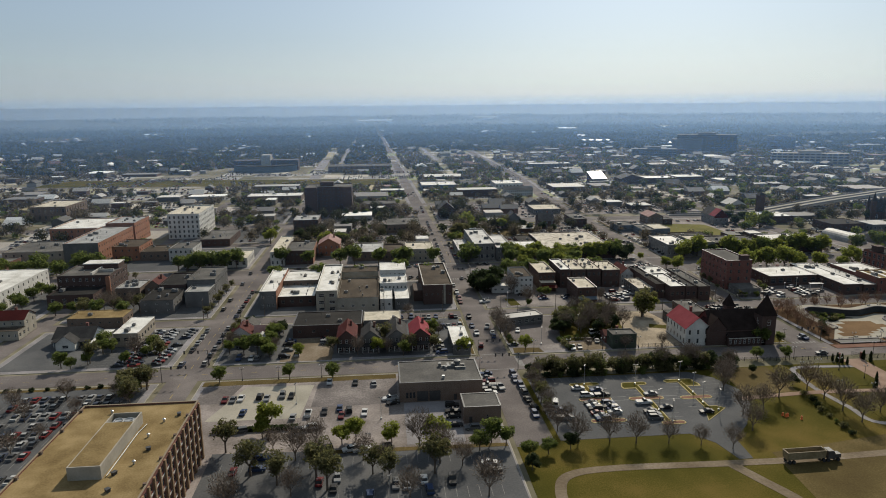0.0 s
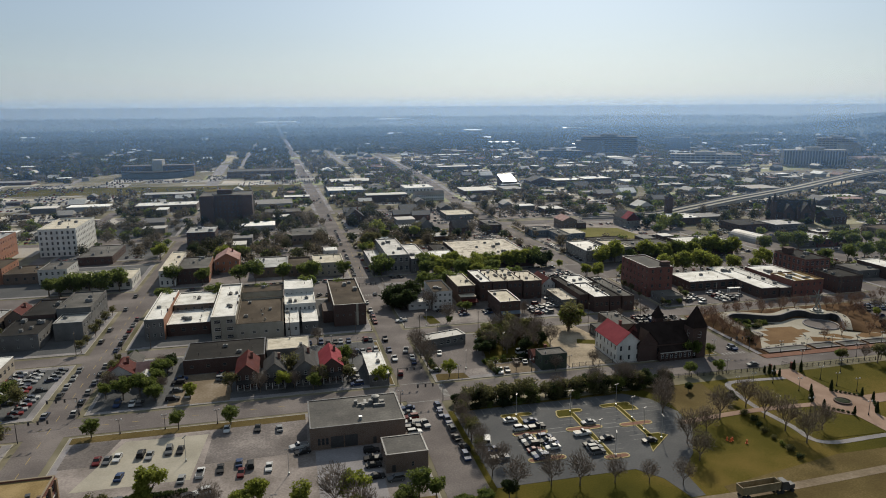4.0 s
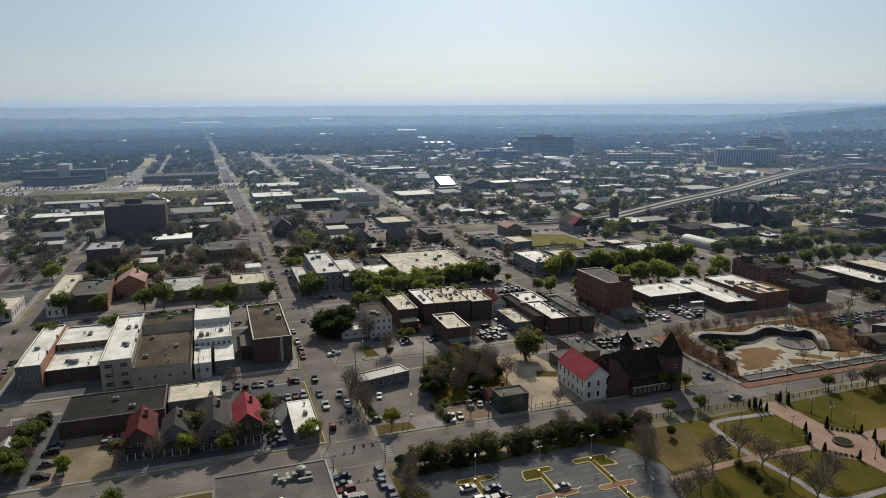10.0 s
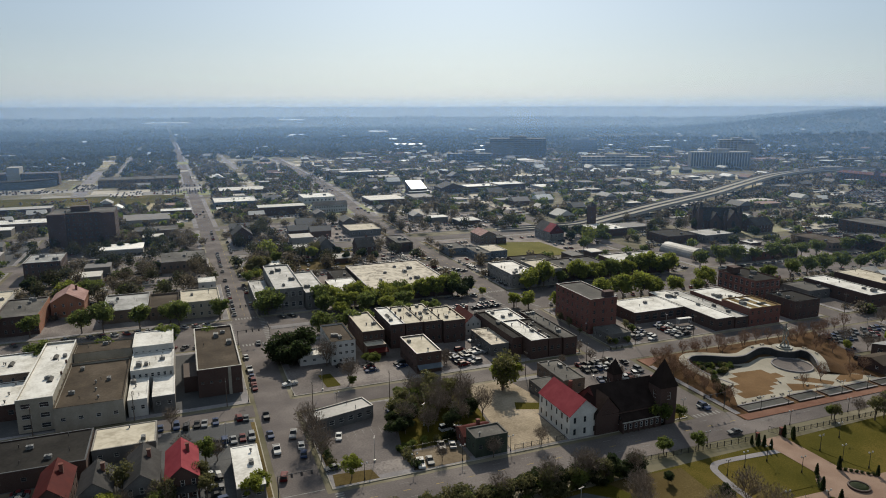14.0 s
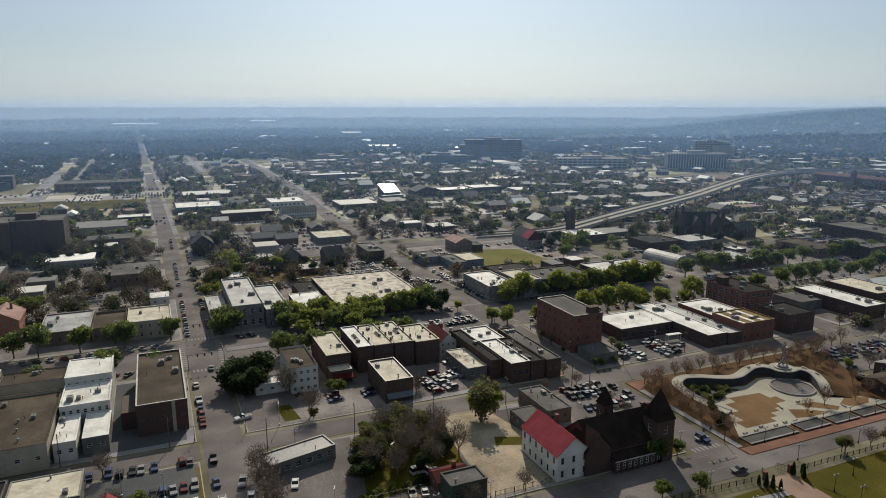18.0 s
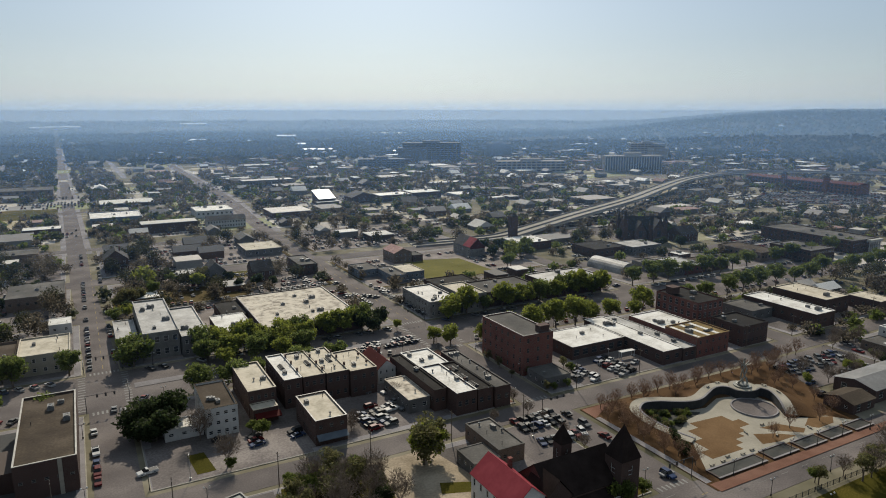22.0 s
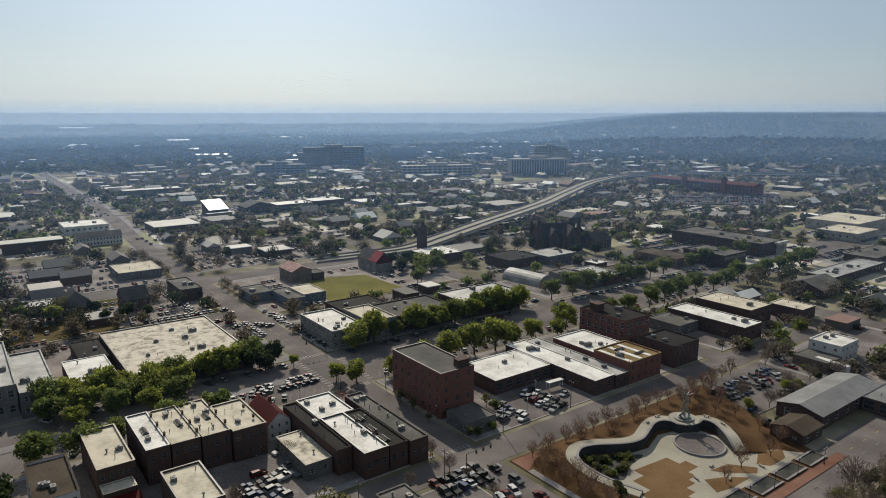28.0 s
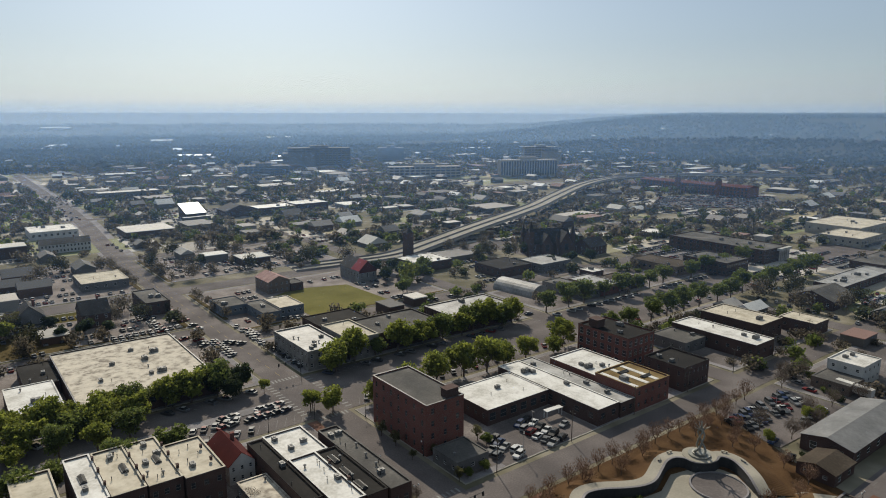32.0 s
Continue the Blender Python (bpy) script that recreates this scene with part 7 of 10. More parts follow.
mill = thing("cotton_mill", "very long red brick mill with a red roof and stair towers", "mill", 850, 651, ground_z(850, 651), 1.0)
mill.scale = (1, 0.88, 0.9)
part("mill_wall", Shape().box(-12, 12, -84, 84, 0, 13).data("mill_wall", RED_BRICK), mill)
part("mill_roof", Shape().solid([(-12.6, -84.4, 13), (12.6, -84.4, 13), (12.6, 84.4, 13), (-12.6, 84.4, 13), (0, -84.4, 15.4), (0, 84.4, 15.4)], [(0, 4, 5, 3), (1, 2, 5, 4), (0, 1, 4), (2, 3, 5)]).data("mill_roof", RED_ROOF), mill)
for y in (-42, 20):
    t = part("stair_tower", Shape().box(-15.4, -10.6, -3, 3, 0, 20).data("stair_tower", RED_BRICK), mill, pose(0, y, 0))
    part("tower_cap", Shape().solid([(-15.8, -3.4, 20), (-10.2, -3.4, 20), (-10.2, 3.4, 20), (-15.8, 3.4, 20), (-13, 0, 24)], [(0, 1, 4), (1, 2, 4), (2, 3, 4), (3, 0, 4)]).data("tower_cap", SLATE), t)
band = Shape()
for i in range(32):
    band.box(-0.2, 0.2, -82.2 + i * 5.2, -79.8 + i * 5.2, 0, 2.2)
band = band.data("window_band", GLASS)
for k in range(3):
    tagged(part("window_band", band, mill, pose(-12.05, 0, 1.6 + k * 4)), "", "", "", "stuff")

clock = thing("square_brick_tower", "tall square dark brick tower with a pointed cap", "tower", 337, 540, 0.05)
part("shaft", Shape().box(-2.6, 2.6, -2.6, 2.6, 0, 17.6).box(-2.9, 2.9, -2.9, 2.9, 17.6, 18.4).data("shaft", DARK_BRICK), clock)
part("cap", Shape().solid([(-2.8, -2.8, 18.4), (2.8, -2.8, 18.4), (2.8, 2.8, 18.4), (-2.8, 2.8, 18.4), (0, 0, 21.4)], [(0, 1, 4), (1, 2, 4), (2, 3, 4), (3, 0, 4)]).data("cap", SLATE), clock)


def gabled_wing(x0, x1, y0, y1, eave, ridge, root, name="wing"):
    """A brick wing whose steep slate roof runs along y."""
    m = (x0 + x1) / 2
    w = part(name, Shape().box(x0, x1, y0, y1, 0, eave).solid([(x0, y0, eave), (x1, y0, eave), (x1, y1, eave), (x0, y1, eave), (m, y0, ridge), (m, y1, ridge)], [(0, 1, 4), (2, 3, 5)]).data(name, DARK_BRICK), root)
    o, t = 0.5, 0.25
    part("wing_roof", Shape().solid([(x0 - o, y0 - o, eave - 0.4), (m, y0 - o, ridge + t), (m, y1 + o, ridge + t), (x0 - o, y1 + o, eave - 0.4)], [(3, 2, 1, 0)]).solid([(x1 + o, y0 - o, eave - 0.4), (m, y0 - o, ridge + t), (m, y1 + o, ridge + t), (x1 + o, y1 + o, eave - 0.4)], [(0, 1, 2, 3)]).data("wing_roof", SLATE), w)
    part("rose_window", Shape().box(m - 1.3, m + 1.3, y0 - 0.08, y0 + 0.1, eave * 0.45, eave * 0.95).data("rose_window", GLASS), w)


def twin_spire_church():
    root = gable_house("twin_spire_church", "large dark brick church with steep slate gables and turrets", -15, 15, -7, 7, 9, 18, DARK_BRICK, SLATE, "x", s=(5, 1, 1.4, 4.0), w=(2, 1, 2.0, 4.0), chimney=False, cat="church")
    root.matrix_basis = pose(425, 497, 0.05, 0, 0, -24)
    gabled_wing(-8, 0, -11, 11, 9, 15.5, root)
    gabled_wing(5, 14, -12, 12, 9.5, 17, root)
    for x, y, h, r in ((-15, -7.5, 17, 1.7), (-15, 7.5, 14, 1.4), (15.4, -8, 15, 1.4), (3.0, -11.6, 13, 1.1)):
        t = part("bell_tower", Shape().box(-r, r, -r, r, 0, h).box(-r - 0.2, r + 0.2, -r - 0.2, r + 0.2, h, h + 0.5).data("bell_tower", DARK_BRICK), root, pose(x, y, 0))
        part("spire", Shape().solid([(-r, -r, h + 0.5), (r, -r, h + 0.5), (r, r, h + 0.5), (-r, r, h + 0.5), (0, 0, h + 0.5 + r * 4.4)], [(0, 1, 4), (1, 2, 4), (2, 3, 4), (3, 0, 4)]).data("spire", SLATE), t)


twin_spire_church()
gable_house("brick_manse", "dark gabled brick house beside the big church", 442, 460, 473, 487, 6, 11, DARK_BRICK, SLATE, "x", s=(5, 2, 1.2, 1.8), w=(3, 2, 1.2, 1.8))
building("main_street_shop", "low shop with a worn gray roof", 352, 365.6, 400, 430, 5.0, GRAY_WALL, GRAY_ROOF, s=(3, 1, 1.6, 1.6), w=(5, 1, 1.2, 1.2), par=0.4, units=4, group="shops along the main street")
building("main_street_shop", "low brick shop with a pale metal roof", 366, 383, 400, 424, 5.6, RED_BRICK, METAL_ROOF, s=(4, 1, 1.6, 1.6), par=0.4, units=6, group="shops along the main street")
building("main_street_shop", "low brick shop with a brown roof", 384, 404, 400, 419, 4.8, DARK_BRICK, BROWN_ROOF, s=(4, 1, 1.6, 1.6), e=(4, 1, 1.2, 1.2), par=0.4, units=4, group="shops along the main street")
building("flat_store", "small white-roofed store beside a car park", 392, 402, 428, 438, 4.6, DARK_BRICK, WHITE_ROOF, s=(3, 1, 1.4, 1.6), w=(3, 1, 1.2, 1.4), par=0.3, units=2)
patch("mill_car_park", "broad worn car park before the brick mill", "pavement", ASPHALT, [(772, 650), (884, 566), (800, 512), (680, 596)], 0.06)
patch("church_car_park", "pale gravelled lot beside the big church", "pavement", PALE_LOT, [(350, 462), (398, 442), (412, 476), (372, 494)], 0.06)
q = thing("quonset_hut", "round-backed pale metal hut", "shed", 339, 434, 0.05, 6)
part("shell", Shape().solid([(x, y, z) for y in (-14, 14) for x, z in [(7 * math.cos(radians(a)), 6 * math.sin(radians(a))) for a in range(0, 181, 15)]], [(i, i + 1, 14 + i, 13 + i) for i in range(12)] + [tuple(range(12, -1, -1)), tuple(range(13, 26))]).data("shell", METAL_ROOF), q)
building("civic_center", "dark glass and brick office with flat gray roofs", 462, 487, 384, 414, 8.4, DARK_BRICK, GRAY_ROOF, s=(10, 2, 2.0, 1.8), w=(10, 2, 2.0, 1.8), par=0.6, units=8)
building("civic_center", "broad dark office with columns and gray roofs", 512, 542, 387, 458, 9.6, DARK_BRICK, GRAY_ROOF, s=(10, 3, 2.0, 1.8), w=(14, 3, 2.0, 1.8), par=0.6, units=8)
civic = bpy.data.objects["civic_center.001"]
col = Shape().turned([(0.6, 0), (0.5, 0.3), (0.45, 7), (0.65, 7.4)], 10).data("column", COPING)
for k in range(6):
    part("column", col, civic, pose(2 + k * 2.4, -37.2, 0))
part("portico_roof", Shape().box(0.6, 15, -38.6, -35.6, 7.4, 9.0).data("portico_roof", COPING), civic)
building("civic_center", "low brick hall with a tan flat roof", 438, 458, 402, 436, 6, BROWN_BRICK, BROWN_ROOF, s=(6, 1, 1.8, 1.8), w=(8, 1, 1.8, 1.8), par=0.4, units=3)
gable_house("hip_hall", "dark hall with a broad gray roof behind bare trees", 436, 462, 312, 334, 4.6, 8.4, DARK_BRICK, GRAY_ROOF, "x", s=(6, 1, 1.4, 1.6), w=(4, 1, 1.4, 1.6), chimney=False, cat="hall")
building("long_garage", "long low garage with a pale roof edge", 472, 540, 322, 338, 5.0, DARK_BRICK, METAL_ROOF, s=(14, 1, 2.4, 2.2), w=(3, 1, 1.4, 1.4), par=0.4, units=6, cat="garage")
building("dark_yard_shed", "low dark shed beside a car park", 548, 600, 330, 350, 5.0, DARK_BRICK, GRAY_ROOF, s=(10, 1, 2.0, 1.6), w=(3, 1, 1.4, 1.4), par=0.3, units=4)
building("pale_depot", "broad depot with a pale cream roof", 622, 660, 372, 402, 7.0, CREAM_WALL, CREAM_ROOF, s=(8, 1, 2.4, 2.2), w=(6, 1, 1.6, 1.6), par=0.3, units=3, cat="depot")
building("pale_depot", "long depot hall with a pale cream roof", 661, 720, 388, 430, 8.6, CREAM_WALL, CREAM_ROOF, s=(10, 1, 2.4, 2.2), w=(6, 1, 1.6, 1.6), par=0.3, units=4, cat="depot")
building("gray_works", "long gray workshop with a pale roof", 378, 404, 456, 476, 6, GRAY_WALL, METAL_ROOF, s=(6, 1, 1.8, 1.8), w=(5, 1, 1.8, 1.8), par=0.3, units=3)
building("gray_works", "long dark workshop with a black roof", 350, 376, 462, 486, 6, DARK_BRICK, DARK_ROOF, s=(6, 1, 1.8, 1.8), w=(5, 1, 1.8, 1.8), par=0.3, units=3)

# ---- the elevated expressway ----


def expressway():
    root = thing("elevated_expressway", "curving concrete expressway rising on piers", "bridge", 0, 0, 0)
    line = curve([(262, 560, 0.3), (300, 556, 0.4), (336, 553, 1.2), (372, 563, 3.5), (432, 583, 7), (538, 626, 9.5), (618, 672, 9.5), (738, 738, 9.5), (835, 771, 9.5), (905, 770, 9.5), (970, 742, 9.5), (1040, 700, 8), (1150, 620, 6)], 6)
    line = [Vector(p) for p in line]
    n = len(line)
    def ribbon(w0, w1, z0, z1):
        s, pts = Shape(), []
        for i, p in enumerate(line):
            d = line[min(n - 1, i + 1)] - line[max(0, i - 1)]
            q = Vector((-d.y, d.x, 0)).normalized()
            pts += [p + q * w0 + Vector((0, 0, z0)), p + q * w1 + Vector((0, 0, z0)), p + q * w1 + Vector((0, 0, z1)), p + q * w0 + Vector((0, 0, z1))]
        fs = []
        for i in range(n - 1):
            a, b = 4 * i, 4 * i + 4
            fs += [(a + k, a + (k + 1) % 4, b + (k + 1) % 4, b + k) for k in range(4)]
        return s.solid(pts, fs + [(3, 2, 1, 0), (4 * n - 4, 4 * n - 3, 4 * n - 2, 4 * n - 1)])
    part("deck", ribbon(-9, 9, -1.6, 0).data("deck", RUST), root)
    part("roadway", ribbon(-8.4, -0.7, -0.02, 0.03).data("roadway", PALE_CONCRETE), root)
    part("roadway", ribbon(0.7, 8.4, -0.02, 0.03).data("roadway", PALE_CONCRETE), root)
    for w in (-9.0, -0.25, 8.6):
        part("barrier", ribbon(w, w + 0.45, 0, 0.95).data("barrier", CONCRETE), root)
    for i in range(16, n - 1, 2):
        p = line[i]
        d = (line[i + 1] - line[i - 1]).normalized()
        if p.z > 4:
            z = p.z - 1.6
            at = pose(p.x, p.y, 0, 0, 0, math.degrees(math.atan2(d.y, d.x)))
            pier = part("pier", Shape().box(-1, 1, -8, 8, z - 1.4, z).tube((0, -5, -1), (0, -5, z - 1.4), 0.8, 0.8, 10).tube((0, 5, -1), (0, 5, z - 1.4), 0.8, 0.8, 10).data("pier", CONCRETE), root, at)
    return line


expressway()

# ---- trees ----


def branches(s, p, d, length, r, depth, rnd, k=0):
    """Limbs that fork and thin out."""
    q = p + d * length
    s.tube(p, q, r, r * 0.68, 5 if depth > 2 else 3, k, False)
    if depth <= 0:
        return [q]
    tips = []
    for i in range(3 if depth > 1 else 4):
        side = Vector((rnd.uniform(-1, 1), rnd.uniform(-1, 1), rnd.uniform(-0.15, 0.7)))
        nd = (d * 0.75 + side * 0.75).normalized()
        tips += branches(s, p + d * length * rnd.uniform(0.6, 1.0), nd, length * rnd.uniform(0.6, 0.82), r * 0.6, depth - 1, rnd, k)
    return tips


def leaf_cloud(s, centre, radii, n, size, rnd):
    """Leaf sprays scattered through a lump, thicker near its skin."""
    for _ in range(n):
        v = Vector((rnd.gauss(0, 1), rnd.gauss(0, 1), rnd.gauss(0, 1))).normalized() * rnd.uniform(0.4, 1.08)
        c = Vector((centre[0] + v.x * radii[0], centre[1] + v.y * radii[1], centre[2] + v.z * radii[2]))
        a = Vector((rnd.gauss(0, 1), rnd.gauss(0, 1), rnd.gauss(0, 0.6))).normalized()
        b = a.cross(Vector((rnd.gauss(0, 1), rnd.gauss(0, 1), rnd.gauss(0, 1)))).normalized()
        t = size * rnd.uniform(0.6, 1.3)
        s.face([c - a * t - b * t * 0.6, c + a * t * 0.9 - b * t * 0.5, c + b * t])


def leafy_tree(label, seed, h, spread, leaf, n=2300, group="trees", size=0.3):
    """A forked trunk under a rounded crown of many small leafy lumps, with gaps between them."""
    rnd = random.Random(seed)
    root = thing("tree", label, "tree", 0, 0, -200, 0, group)
    s = Shape()
    trunk_h = h * 0.3
    s.tube((0, 0, -0.1), (0, 0, trunk_h), h * 0.028, h * 0.02, 7, 0, False)
    for i in range(5):
        a = i * 1.257 + rnd.uniform(-0.3, 0.3)
        d = Vector((math.cos(a) * 0.7, math.sin(a) * 0.7, 1)).normalized()
        branches(s, Vector((0, 0, trunk_h * rnd.uniform(0.75, 1))), d, h * 0.2, h * 0.014, 1, rnd)
    part("trunk", s.data("trunk", BARK), root)
    c = Shape()
    lumps = 20
    for i in range(lumps):
        v = Vector((rnd.gauss(0, 1), rnd.gauss(0, 1), rnd.gauss(0, 1))).normalized() * rnd.uniform(0.25, 0.8)
        r = spread * rnd.uniform(0.22, 0.4)
        leaf_cloud(c, (v.x * spread * 0.92, v.y * spread * 0.92, h * 0.61 + v.z * h * 0.36), (r, r, r * 0.82), n // lumps, size, rnd)
    part("crown", c.data("crown", leaf), root)
    return root


def bare_tree(label, seed, h, twig=None, group="trees", depth=4):
    rnd = random.Random(seed)
    root = thing("tree", label, "tree", 0, 0, -200, 0, group)
    s, t = Shape(), Shape()
    s.tube((0, 0, -0.1), (0, 0, h * 0.22), h * 0.022, h * 0.017, 7, 0, False)
    for i in range(6):
        a = i * 1.047 + rnd.uniform(-0.3, 0.3)
        d = Vector((math.cos(a) * 0.62, math.sin(a) * 0.62, 1)).normalized()
        branches(t, Vector((0, 0, h * rnd.uniform(0.16, 0.24))), d, h * 0.24, h * 0.011, depth, rnd)
    for _ in range(1050 if depth > 3 else 520):
        v = Vector((rnd.gauss(0, 1), rnd.gauss(0, 1), rnd.gauss(0, 1))).normalized() * rnd.uniform(0.35, 1.0)
        c = Vector((v.x * h * 0.4, v.y * h * 0.4, h * 0.64 + v.z * h * 0.36))
        u = (c - Vector((0, 0, h * 0.25))).normalized() + Vector((rnd.gauss(0, 0.5), rnd.gauss(0, 0.5), rnd.gauss(0, 0.4)))
        b = u.cross(Vector((rnd.gauss(0, 1), rnd.gauss(0, 1), rnd.gauss(0, 1)))).normalized() * 0.055
        t.face([c - b, c + u * h * 0.06 - b * 0.3, c + u * h * 0.06 + b * 0.3, c + b])
    part("trunk", s.data("trunk", BARK), root)
    part("crown", t.data("crown", twig or TWIG), root, None, "bare branching crown")
    return root


def shrub(label, seed, w, h, leaf, n=420):
    rnd = random.Random(seed)
    root = thing("shrub", label, "shrub", 0, 0, -200, 0, "shrubs")
    c = Shape()
    for i in range(5):
        leaf_cloud(c, (rnd.uniform(-0.45, 0.45) * w, rnd.uniform(-0.45, 0.45) * w, h * rnd.uniform(0.3, 0.6)), (w * 0.4, w * 0.4, h * 0.42), n // 5, 0.24, rnd)
    for i in range(4):
        c.tube((0, 0, -0.1), (rnd.uniform(-0.3, 0.3) * w, rnd.uniform(-0.3, 0.3) * w, h * 0.5), 0.05, 0.02, 4, 1, False)
    part("foliage", c.data("foliage", leaf, BARK), root)
    return root


def topiary():
    rnd = random.Random(91)
    root = thing("topiary", "slim dark clipped conifer column", "shrub", 0, 0, -200, 0, "topiary by the gate")
    c = Shape()
    for i in range(170):
        z = rnd.uniform(0.15, 3.4)
        r = 0.62 * (1 - (z / 3.6) ** 2) * rnd.uniform(0.7, 1.05)
        a = rnd.uniform(0, 6.28)
        p = Vector((r * math.cos(a), r * math.sin(a), z))
        u = Vector((-math.sin(a), math.cos(a), rnd.uniform(-0.3, 0.3))) * 0.2
        v = Vector((0.1 * math.cos(a), 0.1 * math.sin(a), 0.32))
        c.face([p - u - v, p + u - v, p + u * 0.6 + v, p - u * 0.6 + v])
    part("foliage", c.data("foliage", LEAF_DARK), root)
    part("stem", Shape().tube((0, 0, -0.05), (0, 0, 3.3), 0.06, 0.03, 5).data("stem", BARK), root)
    return root


SPRING = [leafy_tree("street tree in fresh yellow-green spring leaf", 11 + i, 8.2, 4.2, LEAF_SPRING, group="green street trees") for i in range(3)]
GREEN = [leafy_tree("round-crowned tree in green leaf", 21 + i, 8.6, 4.5, LEAF_GREEN, group="green trees") for i in range(3)]
DARK = [leafy_tree("broad spreading dark evergreen oak", 31 + i, 10.0, 6.2, LEAF_DARK, 4200, "dark evergreens", 0.36) for i in range(2)]
OLIVE = [leafy_tree("olive-brown tree with thin young leaves", 41 + i, 9.5, 4.0, LEAF_OLIVE, 1300, "thin-leaved trees", 0.27) for i in range(3)]
BARE = [bare_tree("leafless gray-brown tree with forked limbs", 51 + i, 8.5, None, "bare trees") for i in range(3)]
BUDDING = [bare_tree("small bare tree with reddish budding twigs", 61 + i, 6.2, TAN_TWIG, "budding park trees", 3) for i in range(2)]
SHRUB = [shrub("dense dark green garden shrub", 71, 2.6, 2.2, LEAF_DARK), shrub("loose light green garden shrub", 72, 2.2, 1.8, LEAF_GREEN), shrub("loose olive-brown garden shrub", 73, 2.8, 2.4, LEAF_OLIVE)]
TOPIARY = topiary()
SEEDS = random.Random(5)
planted = []


def plant(kinds, *places, size=1.0, vary=0.2, z=0.1):
    """Sets copies of a kind of tree at places, each turned and sized a little differently."""
    for x, y in places:
        k = size * SEEDS.uniform(1 - vary, 1 + vary)
        ob = copy_thing(SEEDS.choice(kinds), pose(x, y, z, 0, 0, SEEDS.uniform(0, 360)) @ Matrix.Diagonal((k, k, k * SEEDS.uniform(0.92, 1.1), 1)))
        planted.append((x, y))


def wood_mass(name, label, kinds, places, size=1.0, z=0.1):
    """Trees too far off to tell apart, as one object."""
    for pick in range(2):
        vs, nq = [], 0
        for i, (x, y) in enumerate(places):
            src = kinds[i % len(kinds)].children[pick].data
            co = np.empty(len(src.vertices) * 3)
            src.vertices.foreach_get("co", co)
            co = co.reshape(-1, 3) * size * SEEDS.uniform(0.8, 1.2)
            t = SEEDS.uniform(0, 6.28)
            vs.append((np.stack([co[:, 0] * math.cos(t) - co[:, 1] * math.sin(t) + x, co[:, 0] * math.sin(t) + co[:, 1] * math.cos(t) + y, co[:, 2] + z], 1), src))
        me = bpy.data.meshes.new(name)
        pts, fs, n = [], [], 0
        for co, src in vs:
            pts.append(co)
            fs += [tuple(v + n for v in p.vertices) for p in src.polygons]
            n += len(co)
        me.from_pydata(np.concatenate(pts).tolist(), [], fs)
        me.materials.append(vs[0][1].materials[0])
        tagged(new(name + ("_trunks", "_crowns")[pick], me), label, "trees", "", "stuff")


def row(x0, y0, x1, y1, n, jitter=1.0):
    return [(x0 + (x1 - x0) * i / max(1, n - 1) + SEEDS.uniform(-jitter, jitter), y0 + (y1 - y0) * i / max(1, n - 1) + SEEDS.uniform(-jitter, jitter)) for i in range(n)]


# river street and lots
plant(GREEN, (-49.5, 221), (-9.3, 220.5), (-24.7, 220.5), size=0.75)
plant(SPRING, (-27.3, 177), (-3.5, 170.5), (0.5, 173), (11, 170), (23.5, 168), (-26, 180), size=1.0)
plant(GREEN, (36, 163), (40, 167), (44, 165), (49, 157), (55, 159), size=0.8)
plant(DARK, (48.6, 151), (62, 161), size=0.5)
plant(BARE, (-23, 169), (-10, 158), (9, 156), (24, 157), (19, 167), (-11, 171), (-16, 163), (3, 162), (30, 155), (15, 140), (-30, 140), (-15, 145), (35, 140), size=1.1)
plant(OLIVE, (-27, 156), (-9.3, 152.6), (-6, 147), (5.6, 153.5), (10, 150.4), (22.2, 152), (-19.3, 150.7), (-36.4, 169.6), size=1.15)
plant(BARE, *row(65, 164.6, 100, 160, 5), (108, 156), (119.5, 166), (122, 176), size=0.95)
plant(BARE, (61, 172), (60.5, 180), (62, 188), (61, 196), (60.6, 204), (63, 210), (66, 178), size=0.8)
plant(OLIVE, (60.4, 184), (60.8, 192), (61.4, 200), (62, 207), size=0.7)
wood_mass("thicket", "green crowns in the hedgerow along the car park", GREEN, [(78, 215.6), (88, 215), (97, 215.4), (110, 216), (120, 215), (131, 216)], 0.8, -1.4)
wood_mass("thicket", "olive crowns in the hedgerow along the car park", OLIVE, [*row(66, 215.4, 128, 215.6, 15)], 1.0, -1.8)
wood_mass("thicket", "dark evergreens in the hedgerow along the car park", DARK, [*row(64, 217.6, 141, 216.4, 16)], 0.66, -1.2)
wood_mass("thicket", "leafless crowns in the hedgerow along the car park", BARE, [*row(72, 216.6, 138, 215.6, 6)], 0.9)
plant(SHRUB, *row(64, 213, 139, 214.6, 26, 1.2), size=1.15)
plant(BARE, (125, 194.4), (128.6, 201), (132.4, 206), (122, 216), (112, 216), (131, 180), size=1.0)
plant(BARE, (153.9, 192.2), (154.9, 184.5), (155.1, 175.5), (155.8, 167.5), (140.7, 187.2), (166, 173), size=1.2, vary=0.1)
plant(OLIVE, (216, 218.6), size=0.8)
plant(DARK, (151.4, 196.4), (143, 208), size=0.36)
plant(SHRUB, *row(150.6, 188, 146.6, 160, 8, 0.9), size=0.75)
plant(GREEN, (163, 219.4), (216, 219.6), (152, 221), size=0.55)
plant(BARE, (226, 218), (232, 214), (238, 218), (240, 210), (232, 205), (246, 214), (236, 198), size=0.85)
plant(OLIVE, (228, 214), (242, 205), (250, 210), (236, 216), (247, 203), size=0.95)
plant(BARE, (240, 216), (248, 218), (254, 212), (244, 199), (256, 204), (250, 196), (262, 214), (260, 206), size=1.1)
plant(DARK, (246, 210), (256, 217), (238, 207), size=0.6)
